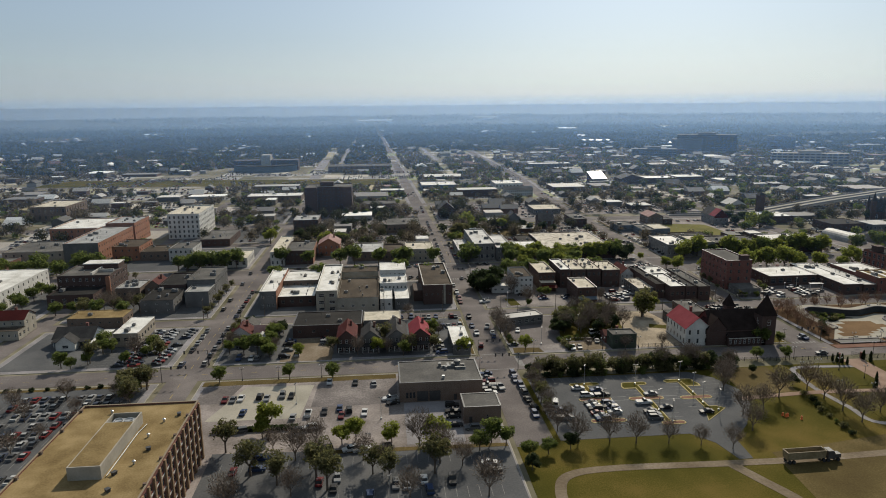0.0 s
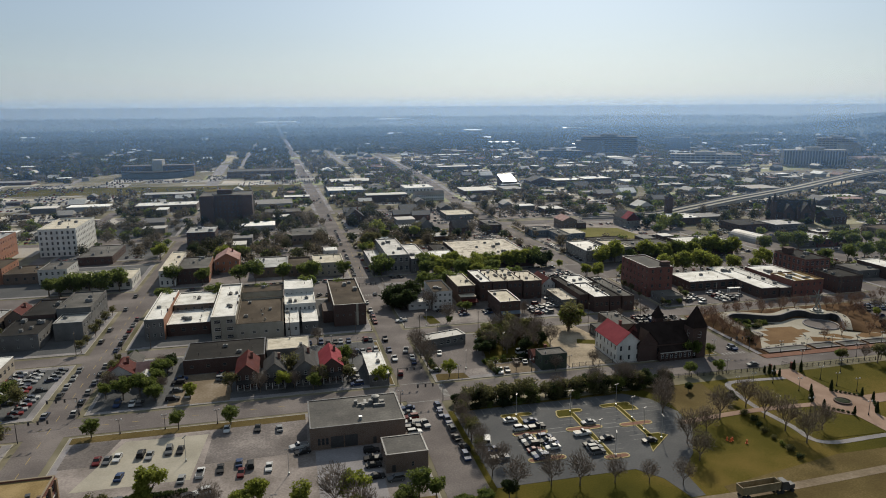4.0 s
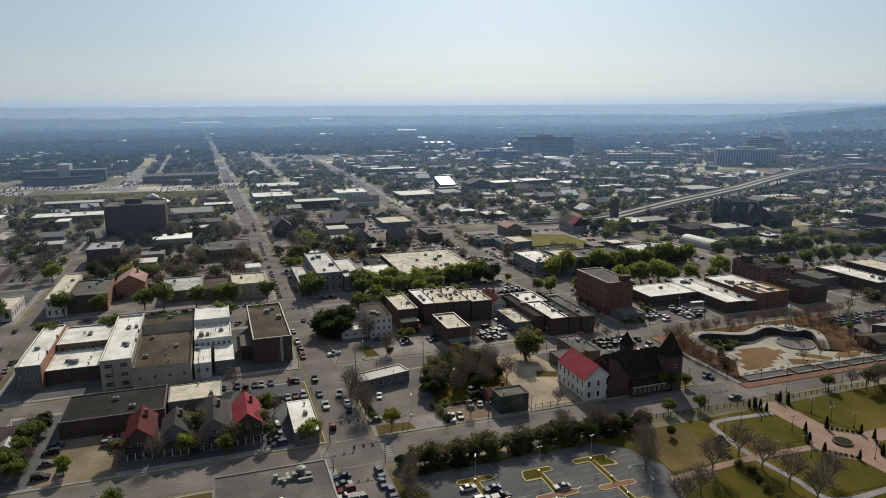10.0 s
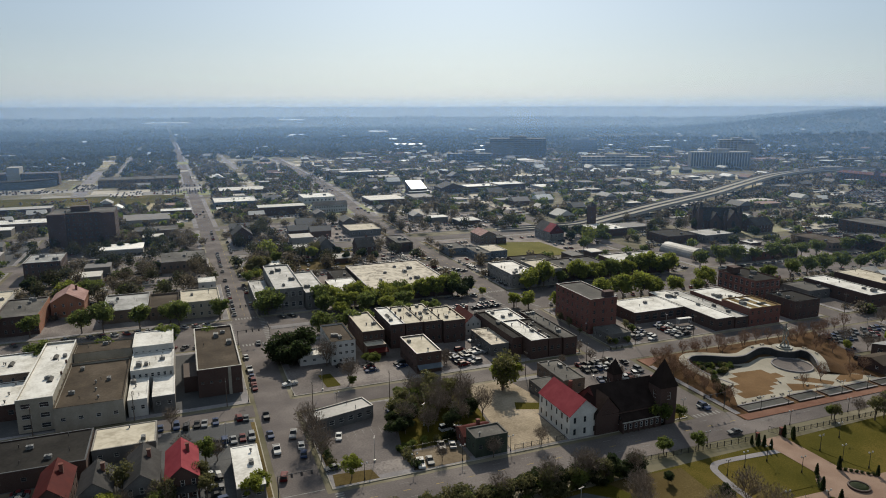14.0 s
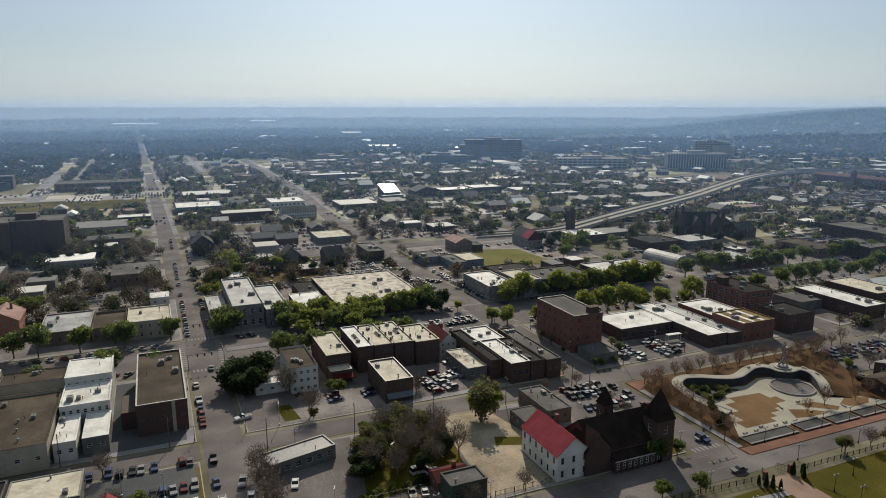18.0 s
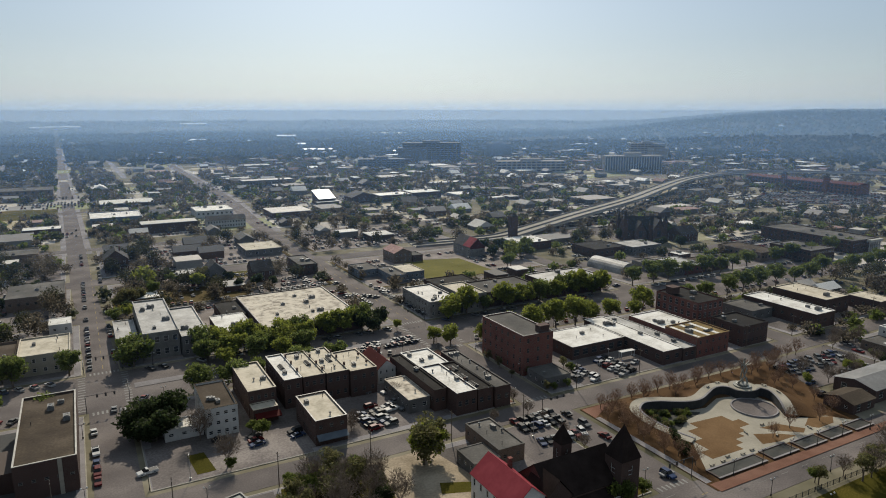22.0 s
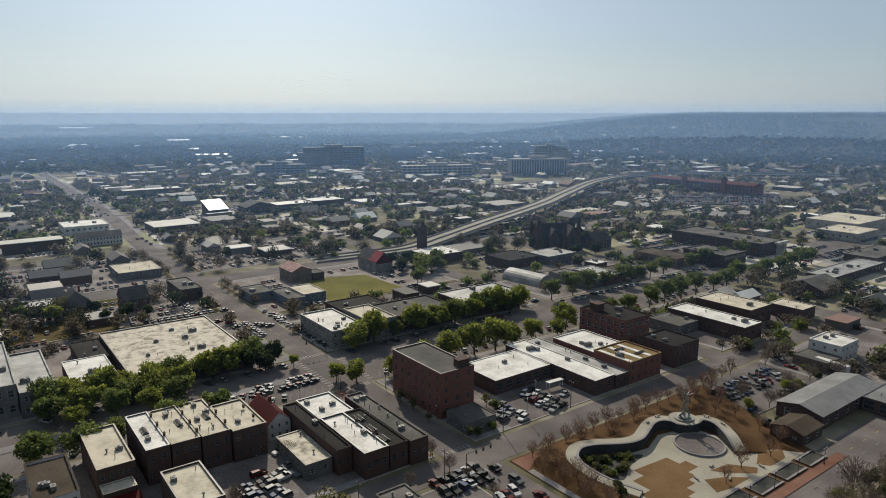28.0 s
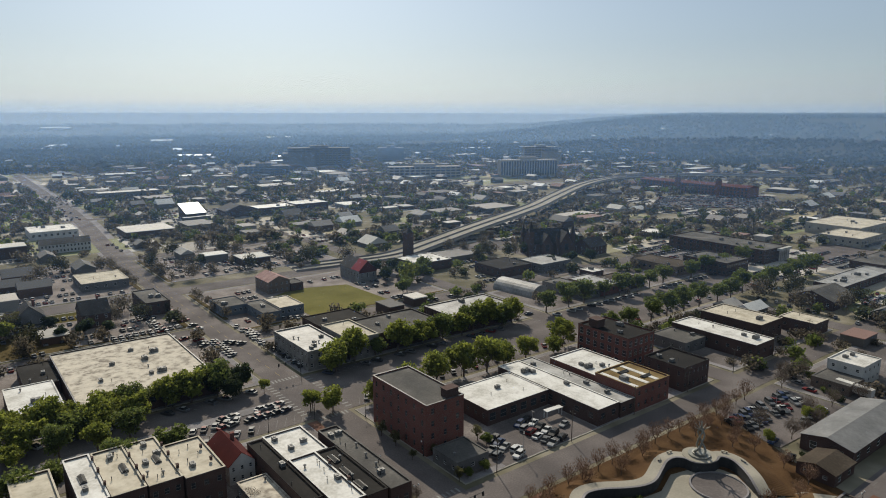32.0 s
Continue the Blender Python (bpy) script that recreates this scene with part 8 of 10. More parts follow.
for x0, y0, x1, y1, n in ((191, 196.4, 197, 191, 7), (178.4, 186, 184, 180, 7), (183, 196.6, 178, 191.6, 5), (198.6, 187, 193, 179.4, 6)):
    plant([SHRUB[0]], *row(x0, y0, x1, y1, n, 0.1), size=0.36, vary=0.1)
plant([TOPIARY], (179.8, 216.2), (182.8, 212), (178.2, 191), (183, 196.9), (177.8, 185.4), (197.6, 190.4), (190.9, 196.6), (198.8, 187), (181.8, 213.6), (193.6, 214), (192.4, 216.2), (195, 215.6), (184, 179.4), (192, 178.9), (180.6, 214.6), size=0.95)
# houses
plant(SPRING, (7, 243.6), (42.6, 242.6), (40.6, 239.6), (-24, 243), size=0.95)
plant(GREEN, (-36.8, 264), (-35.6, 244.6), (-50.6, 267.4), (-37.6, 251), (30, 263), (17, 240.4), size=0.9)
plant(BARE, (14, 268), (10.6, 243.6), (18.6, 243), (21, 288.6), (24, 268), (33, 263), (12, 265), (-1, 243), size=0.85)
plant(OLIVE, (9.8, 252), (19.6, 244), (29.6, 244), (-10.8, 246), (28.6, 250), size=0.95)
plant(DARK, (-34, 272.6), (-35.4, 278), (-57.6 + 8, 283), size=0.5)
plant(GREEN, (-35, 268), (-36.4, 257), (-41, 249), (-46, 247.6), (-52, 250), size=0.85)
plant(DARK, (-36, 262), (-35.2, 247.6), (-39, 254), size=0.42)
plant(BARE, (-34.4, 252), (-47, 253), (-38, 274), (-52.6, 257), size=0.8)
wood_mass("thicket", "green yard trees among western houses", GREEN, [(-104, 244), (-84, 250), (-109, 240.6), (-76, 216), (-90, 243), (-100, 257), (-113, 242)], 0.75)
wood_mass("thicket", "dense budding trees on the corner of the western car park", OLIVE, [(-79, 216), (-76, 219), (-73.6, 217.6), (-78, 211), (-75, 205)], 1.0)
wood_mass("thicket", "low dark shrubs along the verge of the western car park", DARK, [*row(-136, 221, -86, 221, 12, 0.6)], 0.2, -0.6)
wood_mass("thicket", "leafless yard trees round a western car park", BARE, [(-74, 220), (-80, 220.6), (-98, 212), (-112, 206), (-124, 212), (-104, 196), (-118, 176), (-90, 200), (-76, 206), (-82, 212), (-97, 174), (-93, 183), (-86, 190), (-79, 218), (-110, 180), (-122, 190)], 0.8)
wood_mass("thicket", "green trees among western shops", GREEN, [(-171, 352), (-168, 338), (-163, 344), (-172, 328), (-166, 322), (-171, 312)], 0.95)
# oak block
plant(DARK, (60.2, 331), (64.4, 328), (62, 336.6), (68.6, 337), size=1.4, z=-2.6, vary=0.08)
plant(SPRING, (66, 240.6), size=0.72)
plant(OLIVE, (128.6, 277.4), (130.4, 280.2), size=1.75, vary=0.02, z=-2.0)
plant(SPRING, (129.6, 279), size=1.7, vary=0.02, z=-1.6)
wood_mass("thicket", "leafless trees of a dense thicket", BARE, [(88, 262), (94, 258), (99, 264), (104, 258), (108, 266), (100, 272), (93, 270), (112, 274), (107, 279), (114, 262), (97, 280), (101, 268), (110, 270), (104, 275), (59.6, 262), (60.2, 252), (59.6, 272), (80.4, 303), (76, 322)], 1.1)
wood_mass("thicket", "olive young trees of a dense thicket", OLIVE, [(86, 268), (91, 275), (98, 268), (105, 272), (111, 268), (103, 281), (95, 262), (87, 262), (100, 276), (108, 275), (92, 268)], 0.95)
wood_mass("thicket", "fresh green trees at the edge of a dense thicket", GREEN, [(98, 279), (102, 281), (95, 276), (88, 271), (92, 281), (108, 278), (101, 272), (112, 266), (86, 262)], 0.85, -0.8)
plant(GREEN, (105, 283.6), (99, 284.4), (92, 282), (110, 283), (93, 316), (91, 320), (80.6, 300.4), size=0.6)
wood_mass("thicket", "dark evergreens inside a dense thicket", DARK, [(87, 259), (90, 265), (101, 256), (109, 262), (95, 275), (85, 264), (88, 268), (84, 258)], 0.62)
plant(SHRUB, *row(84, 251, 112, 251, 10), *row(62.6, 247, 62, 260, 6, 0.2), *row(84, 239.4, 83, 250, 5, 0.3), size=0.95)
plant(BARE, (91.6, 240), (106, 236.8), (122, 238), (118, 306), (120, 309), (140, 322), (180 - 7, 290), size=0.7)
plant(GREEN, (162.4, 235.8), size=0.95, vary=0.05)
plant(GREEN, (171, 236.8), size=0.6)
# main street
plant(SPRING + GREEN, *row(88, 396.6, 156, 396.6, 9, 1.4), (63.4, 396.4), size=1.7, vary=0.18, z=-2.2)
plant(GREEN + SPRING, *row(90, 388, 130, 389, 5, 1.6), size=1.5, vary=0.2, z=-1.8)
plant(GREEN, (82, 360), (94, 357.6), (103, 361), (118, 358.4), (131, 358), size=1.4, z=-1.4)
plant(DARK, (160, 389), (164.5, 394), (157, 394.6), size=0.9)
plant(SPRING, (201, 391), (212, 396), (232, 395), (246, 396.4), (266, 395), (281, 396.4), (297, 396), size=1.85, vary=0.15, z=-2.0)
plant(GREEN, (207, 398), (239, 397), (274, 397), (290, 395), (222, 396.6), (256, 396), size=1.6, z=-1.8)
plant(SPRING, *row(200, 357.2, 304, 357, 10, 2.0), size=1.6, vary=0.25, z=-1.6)
plant(SPRING, (182, 358), (177, 364), size=1.15)
wood_mass("main_street_trees", "green street trees along the far main street", GREEN, row(322, 396.4, 404, 396, 7, 1.6) + row(322, 357.4, 404, 357, 7, 1.6) + row(420, 396.4, 520, 396, 6, 2) + row(420, 357.4, 520, 357, 8, 1) + row(-46, 358.4, 36, 358.4, 5, 3) + row(-50, 397.6, 40, 397.6, 7, 4) + row(-112, 398, -80, 396, 6, 2) + row(-108, 392, -86, 392, 4, 2) + row(-232, 396, -160, 396, 8, 2) + row(-228, 388, -176, 388, 5, 3), 1.45)
wood_mass("main_street_trees", "thin street trees along the western cross street", OLIVE, row(-72.6, 300, -72.6, 352, 6, 0.5) + row(-54.6, 262, -54.6, 284, 3, 0.5) + row(-165, 378, -130, 380, 5, 3), 0.6)
plant(SPRING, (179, 366.6), (184, 362), (204, 360), (171, 388), (166, 396), (124, 400), size=0.75)
plant(OLIVE, (185.6, 318), (186.6, 328), (186.6, 336), (192, 316), (208, 316), (189, 301), size=0.5)
plant(GREEN, (192, 308 - 7), (208, 312), (198, 301), size=0.45)
plant(BARE, *row(173.6, 300, 173.6, 330, 5, 0.3), *row(174, 262, 174.4, 284, 3), (160, 290), size=0.5)
# sculpture park
plant(BUDDING, *row(197, 281.6, 300, 282.4, 17, 0.5), *row(198, 278, 194.6, 241, 7, 0.6), *row(262, 277, 280, 278, 5, 0.8), *row(265, 268, 275, 271, 3, 0.8), *row(192.6, 250, 192.8, 274, 4, 0.3), (228.6, 241.2), (239, 243), (252, 241.6), (268, 262), (265, 252), (262, 244), (214, 279), (226, 277), (238, 279), size=0.95)
plant(DARK, (200.6, 253), (198.6, 249.6), (202.6, 256.4), (196.8, 246.8), size=0.42, z=-0.6)
plant(SHRUB, *row(206.6, 262, 207.6, 270, 6, 0.8), *row(209, 269.6, 219, 265.6, 6, 0.8), *row(208, 262, 218, 265, 7, 1.5), (270, 248), (276, 252), size=0.8)
plant(BARE, (284, 259), (290, 258), (282, 268), (305, 264), (318, 262), (330, 258), (320, 280), (300, 259), (336, 280), (345, 284), (328, 284), size=0.75)
plant(SPRING, (300, 262), (304, 259.6), (276, 262), size=0.6)
plant(SHRUB, *row(324, 262, 340, 279, 9, 0.8), size=1.0)
wood_mass("thicket", "green trees among the blocks beyond", GREEN, [(81, 500), (92, 520), (60, 458), (-16, 456), (-20, 462), (20, 400.6), (288, 470), (282, 465), (312, 440)], 1.1)
wood_mass("thicket", "thin-leaved yard trees among western shops", OLIVE, [(-84, 258), (-78, 246), (-104, 246), (-135, 318), (-117, 312), (-108, 314), (-132, 308)], 0.95)
wood_mass("thicket", "leafless yard trees among western shops", BARE, [(-122, 322), (-116, 327), (-128, 330), (-112, 318), (-88, 250), (-120, 314), (-126, 318)], 1.0)
wood_mass("thicket", "green yard trees among western shops", GREEN, [(-104, 262), (-103, 256), (-84, 258), (-138, 312), (-126, 308), (-146, 312), (-112, 306)], 0.95)
plant(GREEN + SPRING, *row(94, 377, 126, 378, 4, 1.6), size=1.15)
wood_mass("churchyard_trees", "dark evergreens close round the painted church", DARK, [(292, 498), (298, 506), (296, 516), (304, 500), (306, 512), (290, 530)], 0.85)
wood_mass("churchyard_trees", "green tree beside the painted church", GREEN, [(302, 490), (308, 488), (318, 496)], 1.3)
wood_mass("block_trees", "dark evergreens crowding old houses beyond the store", DARK, [(66 + (i * 29) % 78, 474 + (i * 41) % 62) for i in range(12)], 0.75)
wood_mass("block_trees", "olive trees crowding old houses beyond the store", OLIVE, [(62 + (i * 43) % 84, 478 + (i * 31) % 60) for i in range(14)], 1.1)
wood_mass("avenue_trees", "dark evergreens round the big church", DARK, [(400, 470), (412, 464), (430, 462), (442, 500), (448, 488), (408, 500), (460, 505)], 0.9)
wood_mass("block_trees", "dark evergreens in lots beyond the western shops", DARK, [(-50 + (i * 31) % 86, 480 + (i * 43) % 58) for i in range(9)] + [(-30 + (i * 17) % 60, 578 + (i * 5) % 16) for i in range(7)], 0.8)
wood_mass("block_trees", "green tree among the western lots", SPRING, [(-28, 452), (104, 504), (-70, 474)], 1.5)

# ---- cars ----


def car_paint(name, c):
    m = surf(name, tuple(v * 0.85 for v in c), c, 1.0, 0.2, 0.5, 0.0, 0.0, spec=0.12)
    coat = m.node_tree.nodes["Principled BSDF"]
    coat.inputs["Coat Weight"].default_value, coat.inputs["Coat Roughness"].default_value = 0.04, 0.3
    return m


TYRE = Shape().tube((0, -0.11, 0), (0, 0.11, 0), 0.33, 0.33, 12).tube((0, -0.125, 0), (0, 0.125, 0), 0.2, 0.2, 10, 1).data("wheel", RUBBER, STEEL)


def car(kind, colour, paint):
    """kind: 0 saloon, 1 sport utility, 2 pickup, 3 van. Nose towards +x."""
    name, body_word = (("car", "saloon car"), ("car", "sport utility car"), ("pickup_truck", "pickup truck"), ("van", "van"))[kind]
    root = thing(name, f"{colour} {body_word} with dark windows", "van" if kind == 3 else "truck" if kind == 2 else "car", 0, 0, -200, 0, "parked cars")
    L, W = ((2.3, 0.9), (2.35, 0.95), (2.75, 0.98), (2.7, 1.0))[kind]
    waist, roof = ((0.88, 1.42), (1.05, 1.72), (1.08, 1.8), (1.15, 2.15))[kind]
    low = [(-L, 0.38), (-L + 0.02, waist * 0.92), (-L + 0.12, waist), (L * 0.42, waist), (L * 0.93, waist * 0.82), (L, waist * 0.62), (L, 0.36), (L * 0.86, 0.24), (-L * 0.9, 0.24)]
    if kind == 3:
        low = [(-L, 0.36), (-L, waist), (L * 0.62, waist), (L * 0.95, waist * 0.9), (L, waist * 0.6), (L, 0.34), (L * 0.86, 0.24), (-L * 0.9, 0.24)]
    s, n = Shape(), len(low)
    rings = []
    for y, k in ((-W, 0.97), (-W + 0.06, 1.0), (W - 0.06, 1.0), (W, 0.97)):
        rings.append([(x * (k if abs(y) == W else 1), y, z) for x, z in low])
    pts = [p for r in rings for p in r]
    fs = [(j * n + i, (j + 1) * n + i, (j + 1) * n + (i + 1) % n, j * n + (i + 1) % n) for j in range(3) for i in range(n)]
    s.solid(pts, fs + [tuple(range(n)), tuple(range(4 * n - 1, 3 * n - 1, -1))])
    x0, x1, t0, t1 = ((-L * 0.72, L * 0.42, -L * 0.42, L * 0.08), (-L * 0.97, L * 0.42, -L * 0.88, L * 0.12), (-L * 0.12, L * 0.42, -L * 0.06, L * 0.16), (-L * 0.99, L * 0.62, -L * 0.97, L * 0.36))[kind]
    g = Shape()
    a, b = W * 0.94, W * 0.78
    pts = [(x0, -a, waist), (x1, -a, waist), (x1, a, waist), (x0, a, waist), (t0, -b, roof - 0.05), (t1, -b, roof - 0.05), (t1, b, roof - 0.05), (t0, b, roof - 0.05)]
    g.solid(pts, [(0, 1, 5, 4), (1, 2, 6, 5), (2, 3, 7, 6), (3, 0, 4, 7)])
    part("body", s.data("body", paint), root)
    part("window_glass", g.data("window_glass", CAR_GLASS), root, None, "dark tinted glass")
    part("roof", Shape().solid([(t0, -b, roof - 0.05), (t1, -b, roof - 0.05), (t1, b, roof - 0.05), (t0, b, roof - 0.05), (t0 + 0.08, -b + 0.1, roof), (t1 - 0.08, -b + 0.1, roof), (t1 - 0.08, b - 0.1, roof), (t0 + 0.08, b - 0.1, roof)], [(0, 1, 5, 4), (1, 2, 6, 5), (2, 3, 7, 6), (3, 0, 4, 7), (4, 5, 6, 7)]).data("roof", paint), root)
    if kind == 2:
        part("load_bed", Shape().box(-L + 0.15, -L * 0.16, -W + 0.12, W - 0.12, waist - 0.02, waist + 0.015).data("load_bed", DARK_TRIM), root)
    for x in (-L * 0.62, L * 0.62):
        for y in (-W + 0.08, W - 0.08):
            part("wheel", TYRE, root, pose(x, y, 0.33))
    return root


PAINTS = [("white", (0.5, 0.5, 0.49)), ("silver", (0.22, 0.225, 0.23)), ("black", (0.02, 0.02, 0.022)), ("dark gray", (0.10, 0.105, 0.11)), ("dark red", (0.1, 0.012, 0.014)), ("dark blue", (0.03, 0.05, 0.11))]
FLEET = []
for i, (word, rgb) in enumerate(PAINTS):
    p = car_paint(word.replace(" ", "_") + "_car_paint", rgb)
    FLEET += [car(0, word, p), car(1, word, p)]
    if i in (0, 1, 2):
        FLEET.append(car(2, word, p))
FLEET += [FLEET[0], FLEET[3], FLEET[6], FLEET[7], FLEET[6], FLEET[9], FLEET[10], FLEET[9], FLEET[7], FLEET[8], FLEET[13], FLEET[14], FLEET[11], FLEET[6]]
VAN = car(3, "white", bpy.data.materials["white_car_paint"])
CARS = random.Random(17)
parked = [0]


def cars(where, heading, *places, z=0.15):
    for x, y in places:
        h = heading + CARS.choice((0, 180)) + CARS.uniform(-4, 4)
        ob = copy_thing(CARS.choice(FLEET), pose(x, y, z, 0, 0, h))
        ob["label"] = ob["label"].replace(" with dark windows", " in the " + where)
        parked[0] += 1


cars("worn riverside car park", 90, (-44.2, 204.8), (-41.5, 204.6), (-39.0, 205.6), (-32.9, 206.3), (-30.4, 204.7), (-25.4, 206.4), (-22.3, 206.0), (-36.3, 194.5), (-30.1, 194.7), (-19.9, 189.5), (-15.3, 191.4), (-10.2, 192.5), (-5.4, 194.5), (-4.6, 189.0), (-2.3, 192.8), (2.7, 190.2))
cars("worn riverside car park", 90, (-10.2, 216.3), (-1.0, 214.7), (5.5, 213.0))
cars("worn riverside car park", 15, (11.0, 200.0), (11.9, 196.4), (-40.4, 182.6), (-34.8, 181.6), (-16.7, 180.0), (-13.8, 181.5), (-8.1, 167.6), (-0.9, 166.8), (2.4, 166.5), (8.8, 166.7))
cars("apron of the brick annex", 0, (31.2, 192.5), (31.1, 187.9), (30.7, 184.3), (30.8, 178.5), (35.6, 176.1))
cars("street beside the garage", 0, (46.4, 217.5), (46.2, 213.7), (46.2, 210.6), (45.5, 207.2), (45.3, 204.1), (45.3, 200.5))
cars("street beside the garage", 96, (56.1, 215.8), (55.7, 210.8), (56.8, 205.6), (56.8, 200.4), (56.6, 194.4), (57.5, 187.9), (56.6, 182.8), (49.5, 205.2))
cars("shaded lower car park", 90, (-32.0, 157.9), (-30.3, 150.2), (-8.3, 150.3), (-3.7, 152.0), (-4.4, 146.9), (5.0, 142.8), (19.1, 148.7), (26.5, 147.9), (20.2, 143.8), (11.6, 146.8), (14.5, 146.5))
cars("shaded lower car park", 0, (37.6, 155.4), (37.5, 151.0), (-25.7, 158.7), (-25.5, 164.1))
cars("blue-gray park-side car park", 0, (76.0, 201.2), (81.8, 199.0), (77.3, 195.1), (82.4, 194.9), (76.8, 189.4), (77.0, 187.1), (76.9, 184.6), (76.7, 181.6), (77.2, 179.5), (77.2, 177.4), (82.3, 188.2), (82.0, 185.6), (82.9, 184.3), (82.4, 181.9), (99.0, 193.8), (94.2, 187.7))
cars("blue-gray park-side car park", 0, (99.8, 183.2), (93.8, 181.1), (94.0, 178.7), (93.7, 176.5), (111.4, 178.9), (65.2, 184.6), (65.7, 179.9))
cars("lot behind the bank", 90, (17.7, 289.0), (22.4, 288.4), (25.2, 287.3), (28.3, 287.6), (30.5, 287.4), (33.8, 287.6), (40.9, 287.6), (42.9, 286.8), (49.1, 286.0), (43.4, 273.3), (40.8, 273.6), (38.1, 273.1), (35.7, 274.0), (33.3, 273.1), (48.7, 272.5), (49.3, 262.5))
cars("lot beside the roadside office", 5, (32.5, 269.8), (31.3, 255.2), (31.6, 252.8), (31.7, 248.3), (31.4, 244.2), (32.3, 241.2), (-18.5, 271.0), (-14.9, 263.2), (-14.6, 260.2), (-14.4, 257.1))
cars("kerb of the straight street", 90, (54.4, 357.1), (48.0, 342.2), (48.1, 328.2), (48.1, 320.9), (48.2, 315.4), (48.1, 310.1))
cars("lot round the diner", 80, (49.1, 247.0), (56.3, 262.5), (56.1, 257.3), (55.2, 270.4), (67.6, 263.8), (94.2, 247.2), (97.5, 246.9), (85.4, 240.3), (88.3, 240.8))
cars("lot round the diner", 10, (62.1, 246.7), (88.0, 275.6), (102.9, 255.8), (60.1, 309.0), (81.0, 319.2))
cars("yard behind the shops", 10, (90.8, 316.4), (90.5, 313.5), (90.3, 310.7), (102.4, 313.5), (102.5, 310.4), (124.2, 314.8), (124.4, 312.0), (129.7, 319.0), (124.8, 309.3), (124.7, 306.6), (129.8, 315.0), (129.7, 312.3), (129.9, 309.6), (130.2, 306.9), (130.6, 304.2), (125.2, 303.6), (138.6, 318.8), (139.3, 312.2), (139.3, 327.3), (134.4, 330.4), (134.6, 316.6), (135, 313.6))
cars("church car park", 90, *[(165.4 + i * 2.75, 286.3) for i in range(6)], *[(165 + i * 2.7, 281.3) for i in range(6)])
cars("church car park", 80, *[(165 + i * 2.45, 271.6 - 0.1 * i) for i in range(7) if i != 3])
cars("street beside the church", 90, (183.5, 283.4), (183.9, 274.9), (184.2, 266.0), (184.1, 240.6))
cars("garage forecourt", 20, (224.6, 315.3), (229.4, 316.8), (224.2, 312.4), (229.0, 313.4), (224.0, 309.4), (229.0, 310.4), (223.6, 306.2), (228.7, 307.4), (223.9, 303.2), (228.6, 304.4), (224.2, 300.3), (229, 301.2), (236.0, 306.9), (211.8, 313.2), (211.7, 310.4), (211.3, 307.4), (212.9, 304.4), (211.1, 301.3))
cars("garage forecourt", 20, (206.2, 304.8), (206.8, 308.0))
cars("east car park", 60, *[(279 + i * 2.75, 275.8) for i in range(14) if i != 8], *[(280 + i * 2.75, 270.6) for i in range(13) if i not in (5, 10)])
cars("yard of the cottages", 0, (-29.3, 261.5), (-29.8, 257.6), (-29.3, 250.9), (-29.7, 243.6), (-15.0, 261.4), (-14.7, 257.9), (-48.5, 260.6), (-48.2, 256.6))
cars("yard of the cottages", 90, (-47.1, 243.6), (-42.3, 242.8), (-40.0, 242.8))
cars("river street", 0, (180.2, 223.2), (184.2, 241.1))

cars("east car park", 10, (298.8, 262.4), (303.6, 262.2), (311.8, 262.2), (277.4, 261.4), (271.6, 253.4))
copy_thing(VAN, pose(100, 257, 0.15, 0, 0, 8))
copy_thing(VAN, pose(65, 190, 0.08, 0, 0, 75))
copy_thing(VAN, pose(-25, 246, 0.15, 0, 0, 90))


def far_cars(spots):
    """Cars too far off to tell apart."""
    body, glass = Shape(), Shape()
    for x, y, h in spots:
        c, s = math.cos(radians(h)), math.sin(radians(h))
        z = ground_z(x, y) + 0.05
        at = lambda p: (x + p[0] * c - p[1] * s, y + p[0] * s + p[1] * c, z + p[2])
        pts = [(-2.3, -0.9, 0.3), (2.3, -0.9, 0.3), (2.3, 0.9, 0.3), (-2.3, 0.9, 0.3), (-2.25, -0.88, 0.9), (2.2, -0.88, 0.78), (2.2, 0.88, 0.78), (-2.25, 0.88, 0.9)]
        body.solid([at(p) for p in pts], [(4, 5, 6, 7), (0, 1, 5, 4), (1, 2, 6, 5), (2, 3, 7, 6), (3, 0, 4, 7)])
        top = [(-1.7, -0.82, 0.88), (0.95, -0.82, 0.84), (0.95, 0.82, 0.84), (-1.7, 0.82, 0.88), (-1.0, -0.68, 1.42), (0.2, -0.68, 1.42), (0.2, 0.68, 1.42), (-1.0, 0.68, 1.42)]
        glass.solid([at(p) for p in top], [(0, 1, 5, 4), (1, 2, 6, 5), (2, 3, 7, 6), (3, 0, 4, 7)])
        body.face([at(p) for p in ((-1.0, -0.68, 1.43), (0.2, -0.68, 1.43), (0.2, 0.68, 1.43), (-1.0, 0.68, 1.43))])
    tagged(new("far_parked_cars", body.data("far_parked_cars", FAR_CARS)), "countless parked cars of all colours far off", "cars", "", "stuff")
    tagged(new("far_car_glass", glass.data("far_car_glass", CAR_GLASS)), "dark glass of the far parked cars", "cars", "", "stuff")


def spread(heading, x0, y0, x1, y1, step, fill):
    n = int(math.hypot(x1 - x0, y1 - y0) / step)
    return [(x0 + (x1 - x0) * i / n, y0 + (y1 - y0) * i / n, heading + CARS.uniform(-4, 4)) for i in range(n) if CARS.random() < fill]


